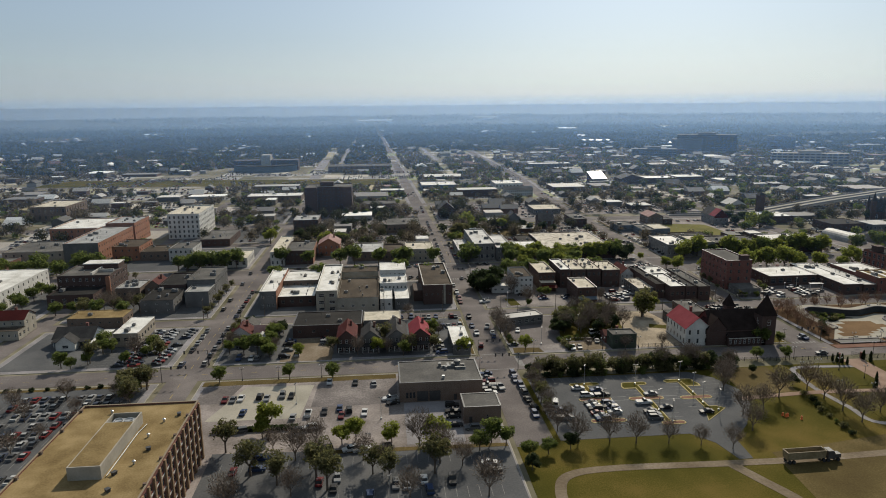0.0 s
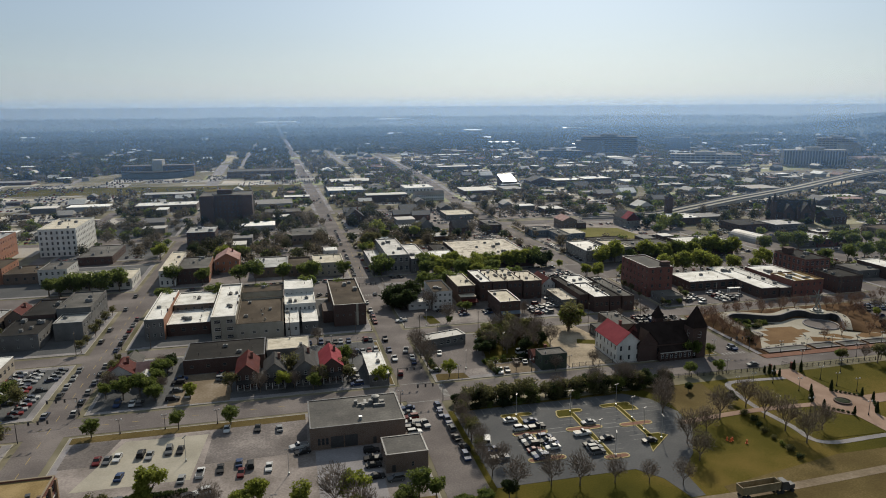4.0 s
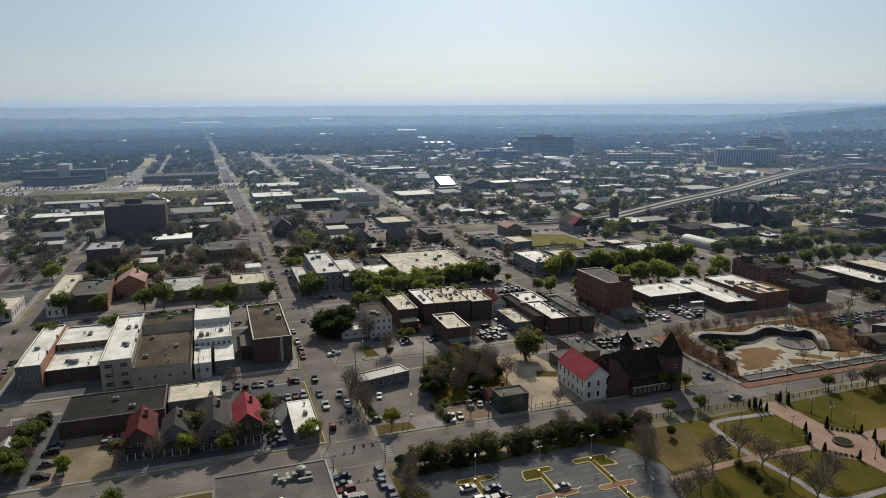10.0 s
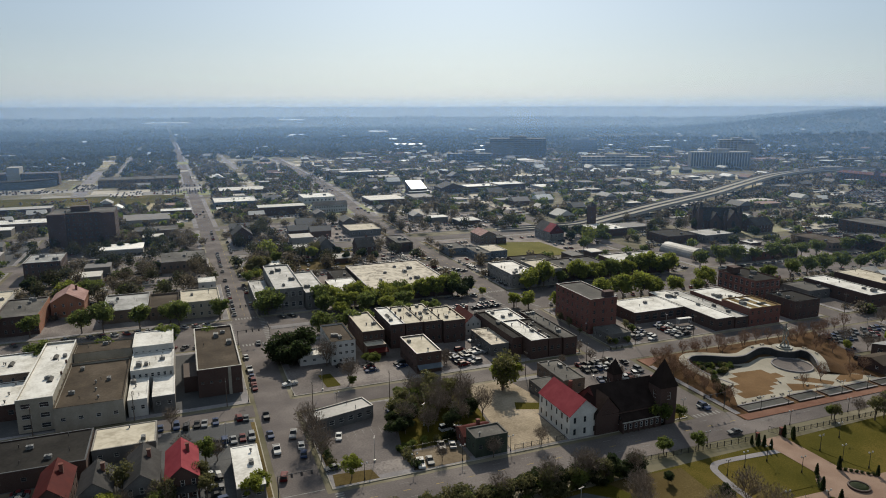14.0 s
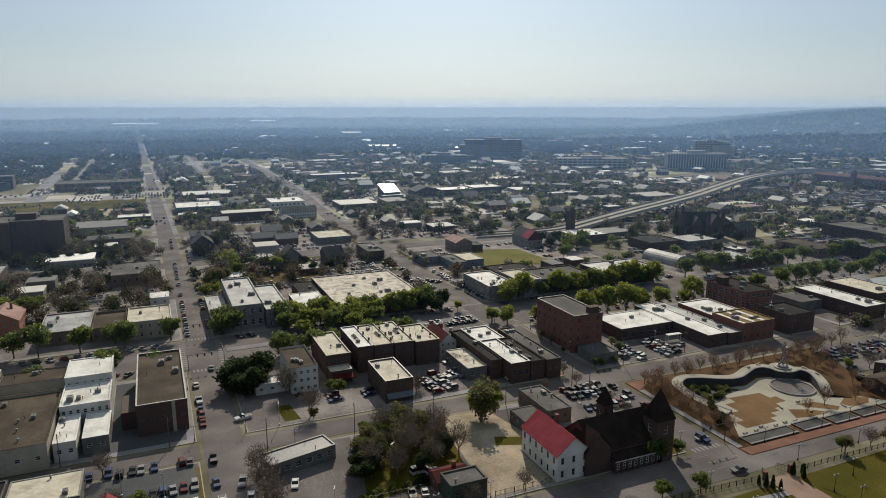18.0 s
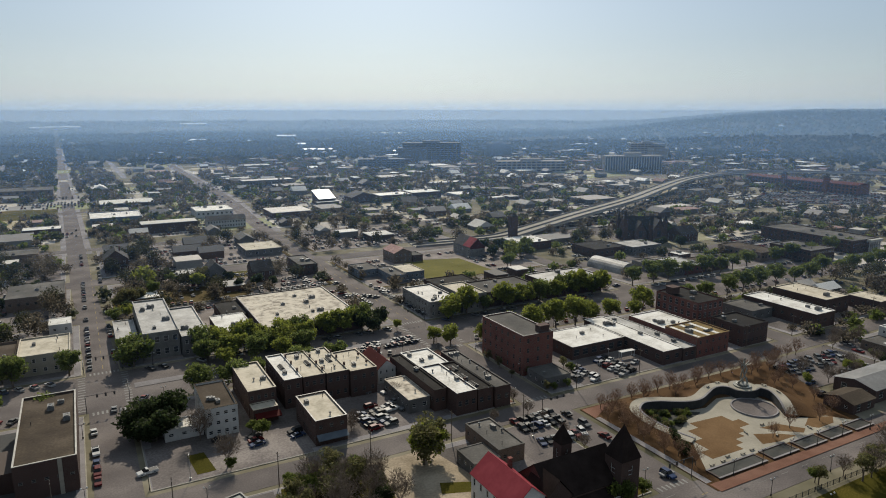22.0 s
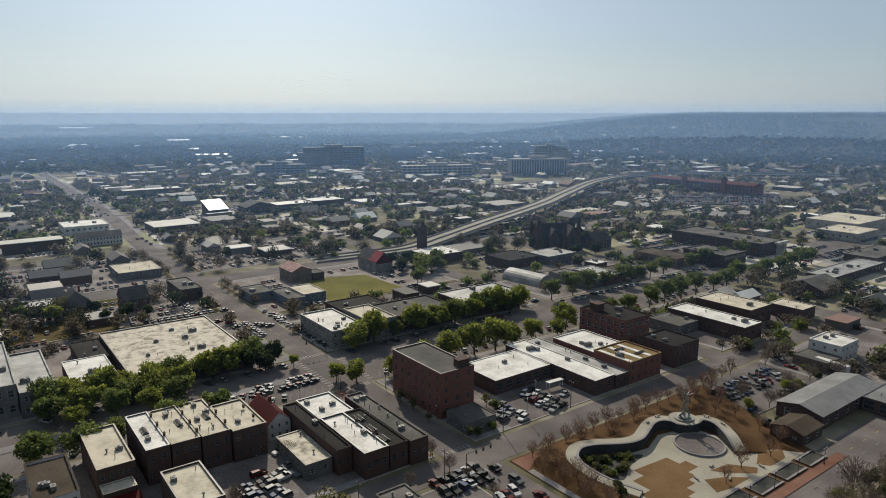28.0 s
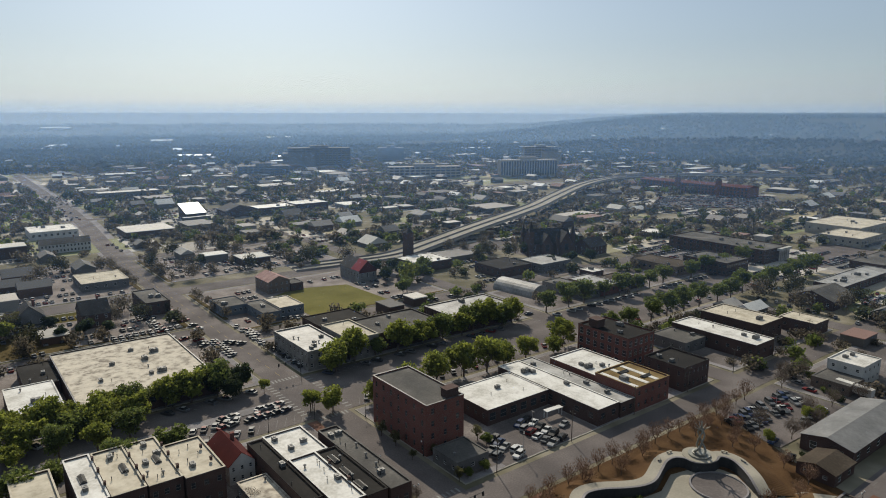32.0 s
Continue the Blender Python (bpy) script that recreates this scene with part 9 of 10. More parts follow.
distant = []
for args in ((60, 64, 362.6, 170, 362.6, 4.6, 0.6), (60, 138, 372, 172, 372, 3.4, 0.8), (120, 64, 390.6, 172, 390.6, 4.6, 0.55), (60, 192, 362.6, 306, 362.6, 5.2, 0.6), (120, 192, 390.6, 306, 390.6, 5.2, 0.6)):
    distant += spread(*args)
for k in range(5):
    distant += spread(90, -138, 212 - k * 13, -75, 212 - k * 13, 2.9, 0.8)
for x in (-92, -86, -78):
    distant += spread(10, x, 241, x + 4, 284, 2.9, 0.7)
for args in ((90, 48.3, 402, 48.3, 640, 7.6, 0.6), (90, 57.2, 402, 57.2, 640, 7.6, 0.6), (90, -67.8, 240, -67.8, 400, 8, 0.6), (90, -59.2, 240, -59.2, 350, 8, 0.6), (90, -136, 206, -76, 206, 3.2, 0.85), (90, -136, 192, -76, 192, 3.2, 0.8), (90, -128, 180, -80, 180, 3.4, 0.6), (0, -88, 242, -88, 284, 3.2, 0.7), (0, -82, 244, -82, 284, 3.0, 0.7), (60, 191, 432, 191, 470, 3.4, 0.7), (20, 164, 404, 172, 460, 3.4, 0.6), (60, -50, 362.6, 40, 362.6, 4.6, 0.7), (120, -50, 390.6, 40, 390.6, 4.6, 0.7), (60, -300, 362.6, -74, 362.6, 5, 0.6), (60, 322, 362.6, 520, 362.6, 5, 0.6), (120, 322, 390.6, 520, 390.6, 5, 0.6), (20, 176, 470, 172, 530, 3.2, 0.7), (10, 162, 480, 160, 530, 3.2, 0.7), (90, 192, 474, 225, 460, 3.2, 0.6), (90, -50, 470, 40, 470, 7, 0.5)):
    distant += spread(*args)
for args in ((20, 150, 370, 174, 370, 2.9, 0.9), (20, 152, 375.6, 174, 375.6, 2.9, 0.9), (10, 162, 468, 186, 440, 3.2, 0.75), (80, 192, 404, 191, 455, 4.6, 0.7), (90, -30, 484, 38, 484, 3.0, 0.6), (90, -30, 498, 12, 498, 3.0, 0.6), (0, 2, 506, 2, 536, 3.0, 0.6), (90, -50, 446, 36, 444, 3.2, 0.6), (0, -6, 562, -6, 596, 3.0, 0.7), (0, 8, 562, 8, 596, 3.0, 0.7), (90, 64, 566, 140, 566, 3.0, 0.5), (90, 64, 612, 140, 612, 3.0, 0.8), (90, 64, 620, 140, 620, 3.0, 0.8), (90, 90, 634, 170, 634, 3.0, 0.7), (90, 194, 580, 296, 580, 3.2, 0.4), (90, 194, 600, 296, 600, 3.0, 0.6), (90, 194, 608, 260, 608, 3.0, 0.6), (90, 130, 482, 172, 482, 3.0, 0.7), (90, 150, 500, 173, 500, 3.0, 0.7), (90, -136, 486, -74, 486, 3.0, 0.7), (90, -136, 522, -74, 522, 3.0, 0.5), (90, -136, 570, -74, 570, 3.0, 0.6), (0, 312, 400, 312, 440, 6, 0.6), (90, 276, 448, 306, 448, 5, 0.6), (90, 324, 270, 332, 284, 3.0, 0.7), (20, 424, 296, 430, 350, 3.2, 0.6), (20, 470, 300, 540, 300, 3.2, 0.7), (20, 470, 312, 540, 312, 3.2, 0.7), (90, 546, 360, 610, 356, 3.2, 0.7), (20, 660, 440, 740, 440, 3.2, 0.8), (20, 660, 452, 740, 452, 3.2, 0.8)):
    distant += spread(*args)
PARKED = random.Random(41)
distant += spread(30, 175.4, 452, 175.6, 428, 2.8, 0.95) + spread(20, 192.6, 458, 192.8, 446, 2.8, 0.9)
for x0, x1, y0, y1, step in ((62, 173, 462, 536, 12), (60, 173, 560, 644, 11), (191, 306, 461, 536, 12), (191, 298, 572, 644, 11), (322, 404, 459, 538, 12), (-54, 38, 480, 644, 14), (191, 306, 424, 442, 9)):
    y = y0 + 3
    while y < y1 - 3:
        for x, _, h in [(q[0], q[1], q[2]) for q in spread(90, x0 + PARKED.uniform(2, 30), y, x1 - PARKED.uniform(2, 30), y, 3.0, 0.55)]:
            if not any(p[0] - 3 < x < p[1] + 3 and p[2] - 3.5 < y < p[3] + 3.5 for p in plots) and not (224 < x < 274 and 458 < y < 516):
                distant.append((x, y + PARKED.uniform(-0.6, 0.6), h))
        y += step * PARKED.uniform(0.7, 1.3)
for k in range(9):
    distant += spread(128, 772 - k * 11, 646 - k * 6.4, 880 - k * 11, 566 - k * 6.4, 3.4, 0.75)
for k in range(3):
    distant += spread(70, 362 + k * 3, 466 + k * 9, 396 + k * 3, 452 + k * 9, 3.2, 0.6)
LOTS = random.Random(29)
lots, paved = Shape(), Shape()
for i in range(1000):
    r, a = 440 + 1500 * LOTS.random() ** 1.2, radians(LOTS.uniform(-36, 66))
    x, y = 30 + r * math.sin(a), 60 + r * math.cos(a)
    if y < 480 and x < 300:
        continue
    w, d = LOTS.uniform(14, 70), LOTS.uniform(14, 60)
    z = ground_z(x, y)
    if r < 640 and -140 < x < 460 or z > 4:
        continue
    busy = LOTS.random() < 0.5
    (paved if busy else lots).face([(x - w / 2, y - d / 2, z - 0.035 + i * 5e-5), (x + w / 2, y - d / 2, z - 0.035 + i * 5e-5), (x + w / 2, y + d / 2, z - 0.035 + i * 5e-5), (x - w / 2, y + d / 2, z - 0.035 + i * 5e-5)])
    if busy:
        for k in range(int(d / 14) + 1):
            distant += spread(90, x - w / 2, y - d / 2 + 6 + k * 14, x + w / 2, y - d / 2 + 6 + k * 14, 3.0, 0.6)
tagged(new("far_car_parks", paved.data("far_car_parks", FAR_PAVING)), "worn gray car parks among the far blocks", "pavement", "", "stuff")
tagged(new("far_lots", lots.data("far_lots", FAR_LOTS)), "patchwork of yards, lawns and car parks far off", "ground", "", "stuff")
far_cars(distant)

# ---- dump truck on the drive ----
truck = thing("dump_truck", "dark tractor with a long tan open dump trailer", "truck", 125.6, 147.4, 0.08, 1)
part("trailer", Shape().solid([(-7.4, -1.2, 1.3), (3.6, -1.2, 1.3), (3.6, 1.2, 1.3), (-7.4, 1.2, 1.3), (-7.6, -1.28, 3.5), (3.8, -1.28, 3.5), (3.8, 1.28, 3.5), (-7.6, 1.28, 3.5), (-7.4, -1.15, 3.5), (3.6, -1.15, 3.5), (3.6, 1.15, 3.5), (-7.4, 1.15, 3.5), (-7.2, -1.05, 1.6), (3.4, -1.05, 1.6), (3.4, 1.05, 1.6), (-7.2, 1.05, 1.6)], [(0, 1, 5, 4), (1, 2, 6, 5), (2, 3, 7, 6), (3, 0, 4, 7), (3, 2, 1, 0), (4, 5, 9, 8), (5, 6, 10, 9), (6, 7, 11, 10), (7, 4, 8, 11), (8, 9, 13, 12), (9, 10, 14, 13), (10, 11, 15, 14), (11, 8, 12, 15), (12, 13, 14, 15)]).data("trailer", TRAILER), truck)
part("chassis", Shape().box(-7.2, 8.2, -0.45, 0.45, 0.85, 1.25).data("chassis", IRON), truck)
cab = part("cab", Shape().solid([(4.4, -1.2, 0.9), (6.6, -1.2, 0.9), (6.6, 1.2, 0.9), (4.4, 1.2, 0.9), (4.4, -1.15, 3.2), (6.0, -1.15, 3.2), (6.0, 1.15, 3.2), (4.4, 1.15, 3.2), (6.6, -1.2, 2.1), (6.6, 1.2, 2.1)], [(0, 1, 8, 5, 4), (3, 7, 6, 9, 2), (0, 4, 7, 3), (4, 5, 6, 7), (1, 2, 9, 8)]).box(6.6, 8.4, -0.85, 0.85, 0.9, 2.0).data("cab", DARK_TRIM), truck)
part("windscreen", Shape().face([(6.61, -1.1, 2.12), (6.61, 1.1, 2.12), (6.04, 1.08, 3.1), (6.04, -1.08, 3.1)]).data("windscreen", GLASS), cab)
big = Shape().tube((0, -0.25, 0), (0, 0.25, 0), 0.5, 0.5, 14).data("wheel", RUBBER)
for x in (-6.6, -5.4, 3.4, 4.6, 7.6):
    for y in (-0.95, 0.95):
        part("wheel", big, truck, pose(x, y, 0.5))

# ---- street furniture ----
lamp = thing("street_lamp", "black twin-globe street lamp", "street lamp", 0, 0, -200, 0, "street lamps")
part("pole", Shape().tube((0, 0, 0), (0, 0, 4.6), 0.09, 0.06, 8).turned([(0.2, 0), (0.2, 0.5), (0.1, 0.7)], 10).data("pole", IRON), lamp)
part("arm", Shape().box(-0.7, 0.7, -0.04, 0.04, 4.5, 4.58).data("arm", IRON), lamp)
for x in (-0.7, 0.7):
    part("globe", cache.setdefault("globe", Shape().turned([(0.1, 0), (0.2, 0.12), (0.22, 0.28), (0.12, 0.46), (0.02, 0.5)], 10).data("globe", WHITE_TRIM)), lamp, pose(x, 0, 4.58))
for x, y in [(-41.7, 221.8), (-28.8, 221.8), (-13.4, 221.8), (44.7, 221.8), (69, 238.6), (83, 238.4), (97, 238.2), (112, 238.2), (166.4, 219.6), (160, 205), (167.6, 206.6), (176, 207), (195, 206), (196, 199.6), (207, 209.6), (188, 178), (180, 199), (199, 194), (172, 184.6), (162.4, 188), (200, 232.4), (212, 232.4), (224, 232.2), (236, 232), (248, 231.8), (260, 230.4), (175, 240), (175, 252), (175, 268), (174.2, 300), (174.2, 318), (189.4, 318), (189.4, 350), (225, 221), (200, 221), (72, 286), (45, 300), (59.8, 300), (45, 340), (60.2, 344), (-57.4, 226 + 13), (-57.4, 262), (-57.4, 300)] + [(70 + 18 * i, 358.4) for i in range(6)] + [(70 + 18 * i, 395) for i in range(6)] + [(200 + 18 * i, 358.4) for i in range(6)]:
    copy_thing(lamp, pose(x, y, 0.13, 0, 0, 0 if y > 100 else 90))
lot_lamp = thing("car_park_lamp", "tall slim steel car park lamp", "street lamp", 0, 0, -200, 0, "car park lamps")
part("pole", Shape().tube((0, 0, 0), (0, 0, 7.4), 0.09, 0.06, 8).turned([(0.28, 0), (0.28, 0.6), (0.1, 0.62)], 10).data("pole", STEEL), lot_lamp)
for x in (-0.5, 0.5):
    part("lamp_head", cache.setdefault("head", Shape().box(-0.35, 0.35, -0.16, 0.16, 7.3, 7.45).data("lamp_head", DARK_TRIM)), lot_lamp, pose(x, 0, 0))
for x, y in ((79.2, 204.6), (97, 203), (113.6, 204), (79.2, 184), (97, 182), (113.6, 186), (116, 180), (79, 176), (98, 174), (114, 194), (36, 270.6), (26, 276), (74, 246.8), (94, 262), (-20, 200), (8, 186), (224, 309), (212, 300.4), (300, 272), (165, 276), (70, 300.4), (-30, 150), (10, 140)):
    copy_thing(lot_lamp, pose(x, y, 0.1, 0, 0, CARS.uniform(0, 90)))
utility = thing("utility_pole", "weathered wooden utility pole with a crossarm", "utility pole", 0, 0, -200, 0, "utility poles")
part("pole", Shape().tube((0, 0, 0), (0, 0, 10), 0.15, 0.1, 8).data("pole", BARK), utility)
part("crossarm", Shape().box(-1.1, 1.1, -0.06, 0.06, 9.1, 9.25).data("crossarm", BARK), utility)
for x in (-0.9, 0, 0.9):
    part("insulator", cache.setdefault("insul", Shape().turned([(0.05, 9.25), (0.07, 9.4), (0.03, 9.5)], 6).data("insulator", WHITE_TRIM)), utility, pose(x, 0, 0))
for x in list(range(-130, 40, 28)) + list(range(64, 170, 26)) + list(range(200, 400, 30)):
    copy_thing(utility, pose(x, 298.4 if not 60 < x < 180 else 285.6, 0.1, 0, 0, 90))
signal = thing("traffic_signal", "traffic signals on a steel mast arm", "traffic signal", 0, 0, -200, 0, "traffic signals")
part("mast", Shape().tube((0, 0, 0), (0, 0, 6.4), 0.13, 0.1, 8).tube((0, 0, 6.2), (9, 0, 6.4), 0.09, 0.06, 8).data("mast", DARK_TRIM), signal)
for x in (3.5, 6, 8.6):
    part("signal_head", cache.setdefault("sig", Shape().box(-0.18, 0.18, -0.15, 0.15, 5.3, 6.3).box(-0.28, 0.28, 0.15, 0.17, 5.2, 6.4).data("signal_head", DARK_TRIM)), signal, pose(x, 0, 0))
for x, y, t in ((46.4, 237.6, 0), (59.2, 222, 180), (46.4, 358, 0), (59.2, 395.6, 180), (59.4, 358, 90), (46.2, 395.6, 270), (175.4, 358, 0), (188.6, 395.4, 180), (175.4, 285.6, 0), (189, 237, 180), (-57.4, 238, 180), (-70, 222.6, 0)):
    copy_thing(signal, pose(x, y, 0.1, 0, 0, t))
hedge = Shape()
hr = random.Random(3)
for i in range(2600):
    x, y, z = hr.uniform(-43, -17.6), 182.4 + hr.uniform(-0.8, 0.8), hr.uniform(0.1, 1.3)
    a = Vector((hr.gauss(0, 1), hr.gauss(0, 1), hr.gauss(0, 1))).normalized() * 0.28
    b = a.cross(Vector((hr.gauss(0, 1), hr.gauss(0, 1), hr.gauss(0, 1)))).normalized() * 0.24
    p = Vector((x, y, z))
    hedge.face([p - a - b, p + a - b, p + a + b, p - a + b])
tagged(new("hedge", hedge.data("hedge", LEAF_DARK)), "long clipped dark hedge beside the car park", "hedge")
barrels = thing("traffic_barrel", "orange plastic traffic barrel standing on the grass", "barrel", 134.7, 173.4, 0.06)
ORANGE = surf("orange_plastic", (0.55, 0.12, 0.03), (0.65, 0.17, 0.05), 3, 0.5, 0.6, 0.0)
part("drum", Shape().turned([(0.4, 0), (0.4, 0.12), (0.3, 0.12), (0.26, 1.0), (0.2, 1.05)], 14).data("drum", ORANGE), barrels)
for x, y in ((135.6, 173.9), (134.2, 174.4), (138.6, 171.4)):
    copy_thing(barrels, pose(x, y, 0.06))
awning = tagged(new("red_awning", Shape().solid([(0, 0, 0), (8, 0, 0), (8, 2.6, 0.9), (0, 2.6, 0.9), (0, 0, -0.25), (8, 0, -0.25)], [(0, 1, 2, 3), (4, 5, 1, 0)]).data("red_awning", RED_ROOF)), "faded red awning over the back door", "awning")
awning.matrix_basis = pose(93, 322.2, 2.7)
awning = tagged(new("blue_awning", Shape().solid([(0, 0, 0), (9.4, 0, 0), (9.4, 2.2, 1.0), (0, 2.2, 1.0), (0, 0, -0.2), (9.4, 0, -0.2)], [(0, 1, 2, 3), (4, 5, 1, 0)]).data("blue_awning", BLUE_WALL)), "long blue awning along the wall", "awning")
awning.matrix_basis = pose(105.6, 299.62, 2.6)
tagged(new("bus_shelter_roof", Shape().box(-3.5, 3.5, -1, 1, 2.6, 2.8).box(-3.3, -3.1, -0.8, -0.6, 0, 2.6).box(3.1, 3.3, -0.8, -0.6, 0, 2.6).box(-3.3, -3.1, 0.6, 0.8, 0, 2.6).box(3.1, 3.3, 0.6, 0.8, 0, 2.6).data("canopy", WHITE_TRIM)), "flat white canopy on four posts", "canopy").matrix_basis = pose(238, 313.6, 0.13, 0, 0, -4)

# ---- the town beyond, too many to count ----
FAR = random.Random(23)
KEEP = [(-60, -14, 596, 634), (-130, -70, 690, 722), (-62, -36, 528, 568), (12, 42, 498, 538), (-10, 27, 620, 650), (8, 38, 722, 746), (56, 100, 760, 808), (140, 180, 698, 806), (144, 173, 572, 606), (250, 414, 782, 832), (232, 306, 994, 1028), (-70, 30, 996, 1046), (-240, -100, 980, 1090), (188, 242, 458, 540), (226, 300, 455, 540), (316, 348, 500, 545), (325, 350, 415, 455), (380, 470, 455, 515), (345, 410, 452, 492), (436, 545, 374, 446), (-296, -260, 596, 650), (-232, -124, 486, 542), (-420, 34, 822, 952), (690, 870, 520, 640), (345, 415, 396, 446), (430, 606, 300, 354), (616, 726, 366, 436), (512, 545, 384, 462), (-268, -186, 394, 524), (-150, -70, 398, 512)]
EXPRESS = [(300, 556), (372, 563), (432, 583), (538, 626), (618, 672), (738, 738), (835, 771), (905, 770), (970, 742), (1040, 700), (1150, 620)]


def near_express(x, y, m):
    for (ax, ay), (bx, by) in zip(EXPRESS, EXPRESS[1:]):
        t = max(0.0, min(1.0, ((x - ax) * (bx - ax) + (y - ay) * (by - ay)) / ((bx - ax) ** 2 + (by - ay) ** 2)))
        if math.hypot(x - ax - t * (bx - ax), y - ay - t * (by - ay)) < m:
            return True
    return False


def on_road(x, y, m=0.0):
    cols = ((-69, -58), (309.5, 320), (408, 419), (-150, -141)) if y < 900 else ((-94, -72), (-61, -48), (101, 116)) if y < 1500 else ((-60, -48),)
    rows = ((359, 394), (466, 476), (540, 556), (648, 660), (850, 862))
    c = 52.7 - max(0.0, y - 360) * 0.0202
    d = 182 + 15 * smooth(650, 930, y)
    return any(a - m < x < b + m for a, b in cols) or any(a - m < y < b + m for a, b in rows) or abs(x - c) < (6 if y < 640 else 10) + m or (abs(x - d) < (6 if y < 650 else 11) + m and y < 1430)


def wooded(x, y):
    """Where trees hide the houses, away from the stores along the avenues."""
    if x < 38:
        return smooth(1060, 1200, y) if x > -260 else smooth(900, 1100, y) * 0.8
    return max(smooth(1330, 1480, y), 0.9 * smooth(40, 52, math.degrees(math.atan2(x, y))) * smooth(1250, 1700, math.hypot(x, y)))


def far_town():
    walls, roofs, n = Shape(), Shape(), 0
    trees = []
    for _ in range(4300):
        r = 430 + 1900 * FAR.random() ** 1.15
        a = radians(FAR.uniform(-36, 68))
        x, y = 30 + r * math.sin(a), 60 + r * math.cos(a)
        if y < 400 and x < 330:
            continue
        deep = wooded(x, y)
        if ground_z(x, y) > 8 and FAR.random() < 0.9:
            continue
        big = FAR.random() < (0.42 if r < 1000 else 0.3) * (1 - 0.8 * deep)
        w, d = (FAR.uniform(18, 52), FAR.uniform(14, 34)) if big else (FAR.uniform(8, 18), FAR.uniform(8, 18))
        if (on_road(x, y, max(w, d) / 2 + 3) or near_express(x, y, max(w, d) / 2 + 14)):
            continue
        if any(k[0] - w / 2 < x < k[1] + w / 2 and k[2] - d / 2 < y < k[3] + d / 2 for k in KEEP) or FAR.random() < (0.3 if r < 800 else 0.42) + 0.25 * deep:
            continue
        if any(p[0] - w / 2 - 2 < x < p[1] + w / 2 + 2 and p[2] - d / 2 - 2 < y < p[3] + d / 2 + 2 for p in plots):
            continue
        if any(abs(x - px) < (w + pw) / 2 + 3 and abs(y - py) < (d + pd) / 2 + 3 for px, py, pw, pd in town):
            continue
        town.append((x, y, w, d))
        h, z = FAR.uniform(3.0, 5.2) + (2.5 if big and FAR.random() < 0.3 else 0), ground_z(x, y)
        walls.solid([(x - w / 2, y - d / 2, z - 1), (x + w / 2, y - d / 2, z - 1), (x + w / 2, y + d / 2, z - 1), (x - w / 2, y + d / 2, z - 1), (x - w / 2, y - d / 2, z + h), (x + w / 2, y - d / 2, z + h), (x + w / 2, y + d / 2, z + h), (x - w / 2, y + d / 2, z + h)], [(0, 1, 5, 4), (1, 2, 6, 5), (2, 3, 7, 6), (3, 0, 4, 7)])
        if big or FAR.random() < 0.4:
            roofs.box(x - w / 2 - 0.2, x + w / 2 + 0.2, y - d / 2 - 0.2, y + d / 2 + 0.2, z + h, z + h + 0.4)
        else:
            e, k = 0.5, h + min(w, d) * 0.3
            if w < d:
                p = [(x - w / 2 - e, y - d / 2 - e, z + h), (x + w / 2 + e, y - d / 2 - e, z + h), (x + w / 2 + e, y + d / 2 + e, z + h), (x - w / 2 - e, y + d / 2 + e, z + h), (x, y - d / 2 - e, z + k), (x, y + d / 2 + e, z + k)]
                roofs.solid(p, [(0, 4, 5, 3), (1, 2, 5, 4), (0, 1, 4), (2, 3, 5)])
            else:
                p = [(x - w / 2 - e, y - d / 2 - e, z + h), (x + w / 2 + e, y - d / 2 - e, z + h), (x + w / 2 + e, y + d / 2 + e, z + h), (x - w / 2 - e, y + d / 2 + e, z + h), (x - w / 2 - e, y, z + k), (x + w / 2 + e, y, z + k)]
                roofs.solid(p, [(0, 1, 5, 4), (3, 4, 5, 2), (0, 4, 3), (1, 2, 5)])
        n += 1
    tagged(new("far_building_walls", walls.data("far_building_walls", FAR_WALLS)), "walls of countless low houses and stores far off", "buildings", "", "stuff")
    tagged(new("far_building_roofs", roofs.data("far_building_roofs", FAR_ROOFS)), "pale and dark roofs of countless houses far off", "roofs", "", "stuff")


town = []
far_town()


def clump_mesh(seed, quads, size):
    r = np.random.RandomState(seed)
    v = r.normal(size=(quads, 3))
    v /= np.linalg.norm(v, axis=1)[:, None]
    c = v * r.uniform(0.25, 1.15, (quads, 1)) * np.array([1, 1, 0.75]) + np.array([0, 0, 0.95])
    a = r.normal(size=(quads, 3))
    a /= np.linalg.norm(a, axis=1)[:, None]
    b = np.cross(a, v)
    b /= np.linalg.norm(b, axis=1)[:, None] + 1e-6
    a, b = a * size, b * size
    return np.stack([c - a - b, c + a - b, c + a + b, c - a + b], 1).reshape(-1, 3)


def woods(name, label, spots, quads, size, mat):
    """Many small crowns, each a ragged clump of leaf sprays."""
    kinds = [clump_mesh(100 + k, quads, size) for k in range(6)]
    vs = []
    for i, (x, y, z, r, h) in enumerate(spots):
        k = kinds[i % 6] * np.array([r, r, h * 0.55])
        t = i * 2.4
        c, s = math.cos(t), math.sin(t)
        vs.append(np.stack([k[:, 0] * c - k[:, 1] * s + x, k[:, 0] * s + k[:, 1] * c + y, k[:, 2] + z], 1))
    v = np.concatenate(vs)
    me = bpy.data.meshes.new(name)
    me.vertices.add(len(v))
    me.vertices.foreach_set("co", v.astype(np.float32).ravel())
    f = len(v) // 4
    me.loops.add(4 * f)
    me.loops.foreach_set("vertex_index", np.arange(4 * f, dtype=np.int32))
    me.polygons.add(f)
    me.polygons.foreach_set("loop_start", np.arange(0, 4 * f, 4, dtype=np.int32))
    me.polygons.foreach_set("loop_total", np.full(f, 4, dtype=np.int32))
    me.materials.append(mat)
    me.update()
    tagged(new(name, me), label, "trees", "", "stuff")


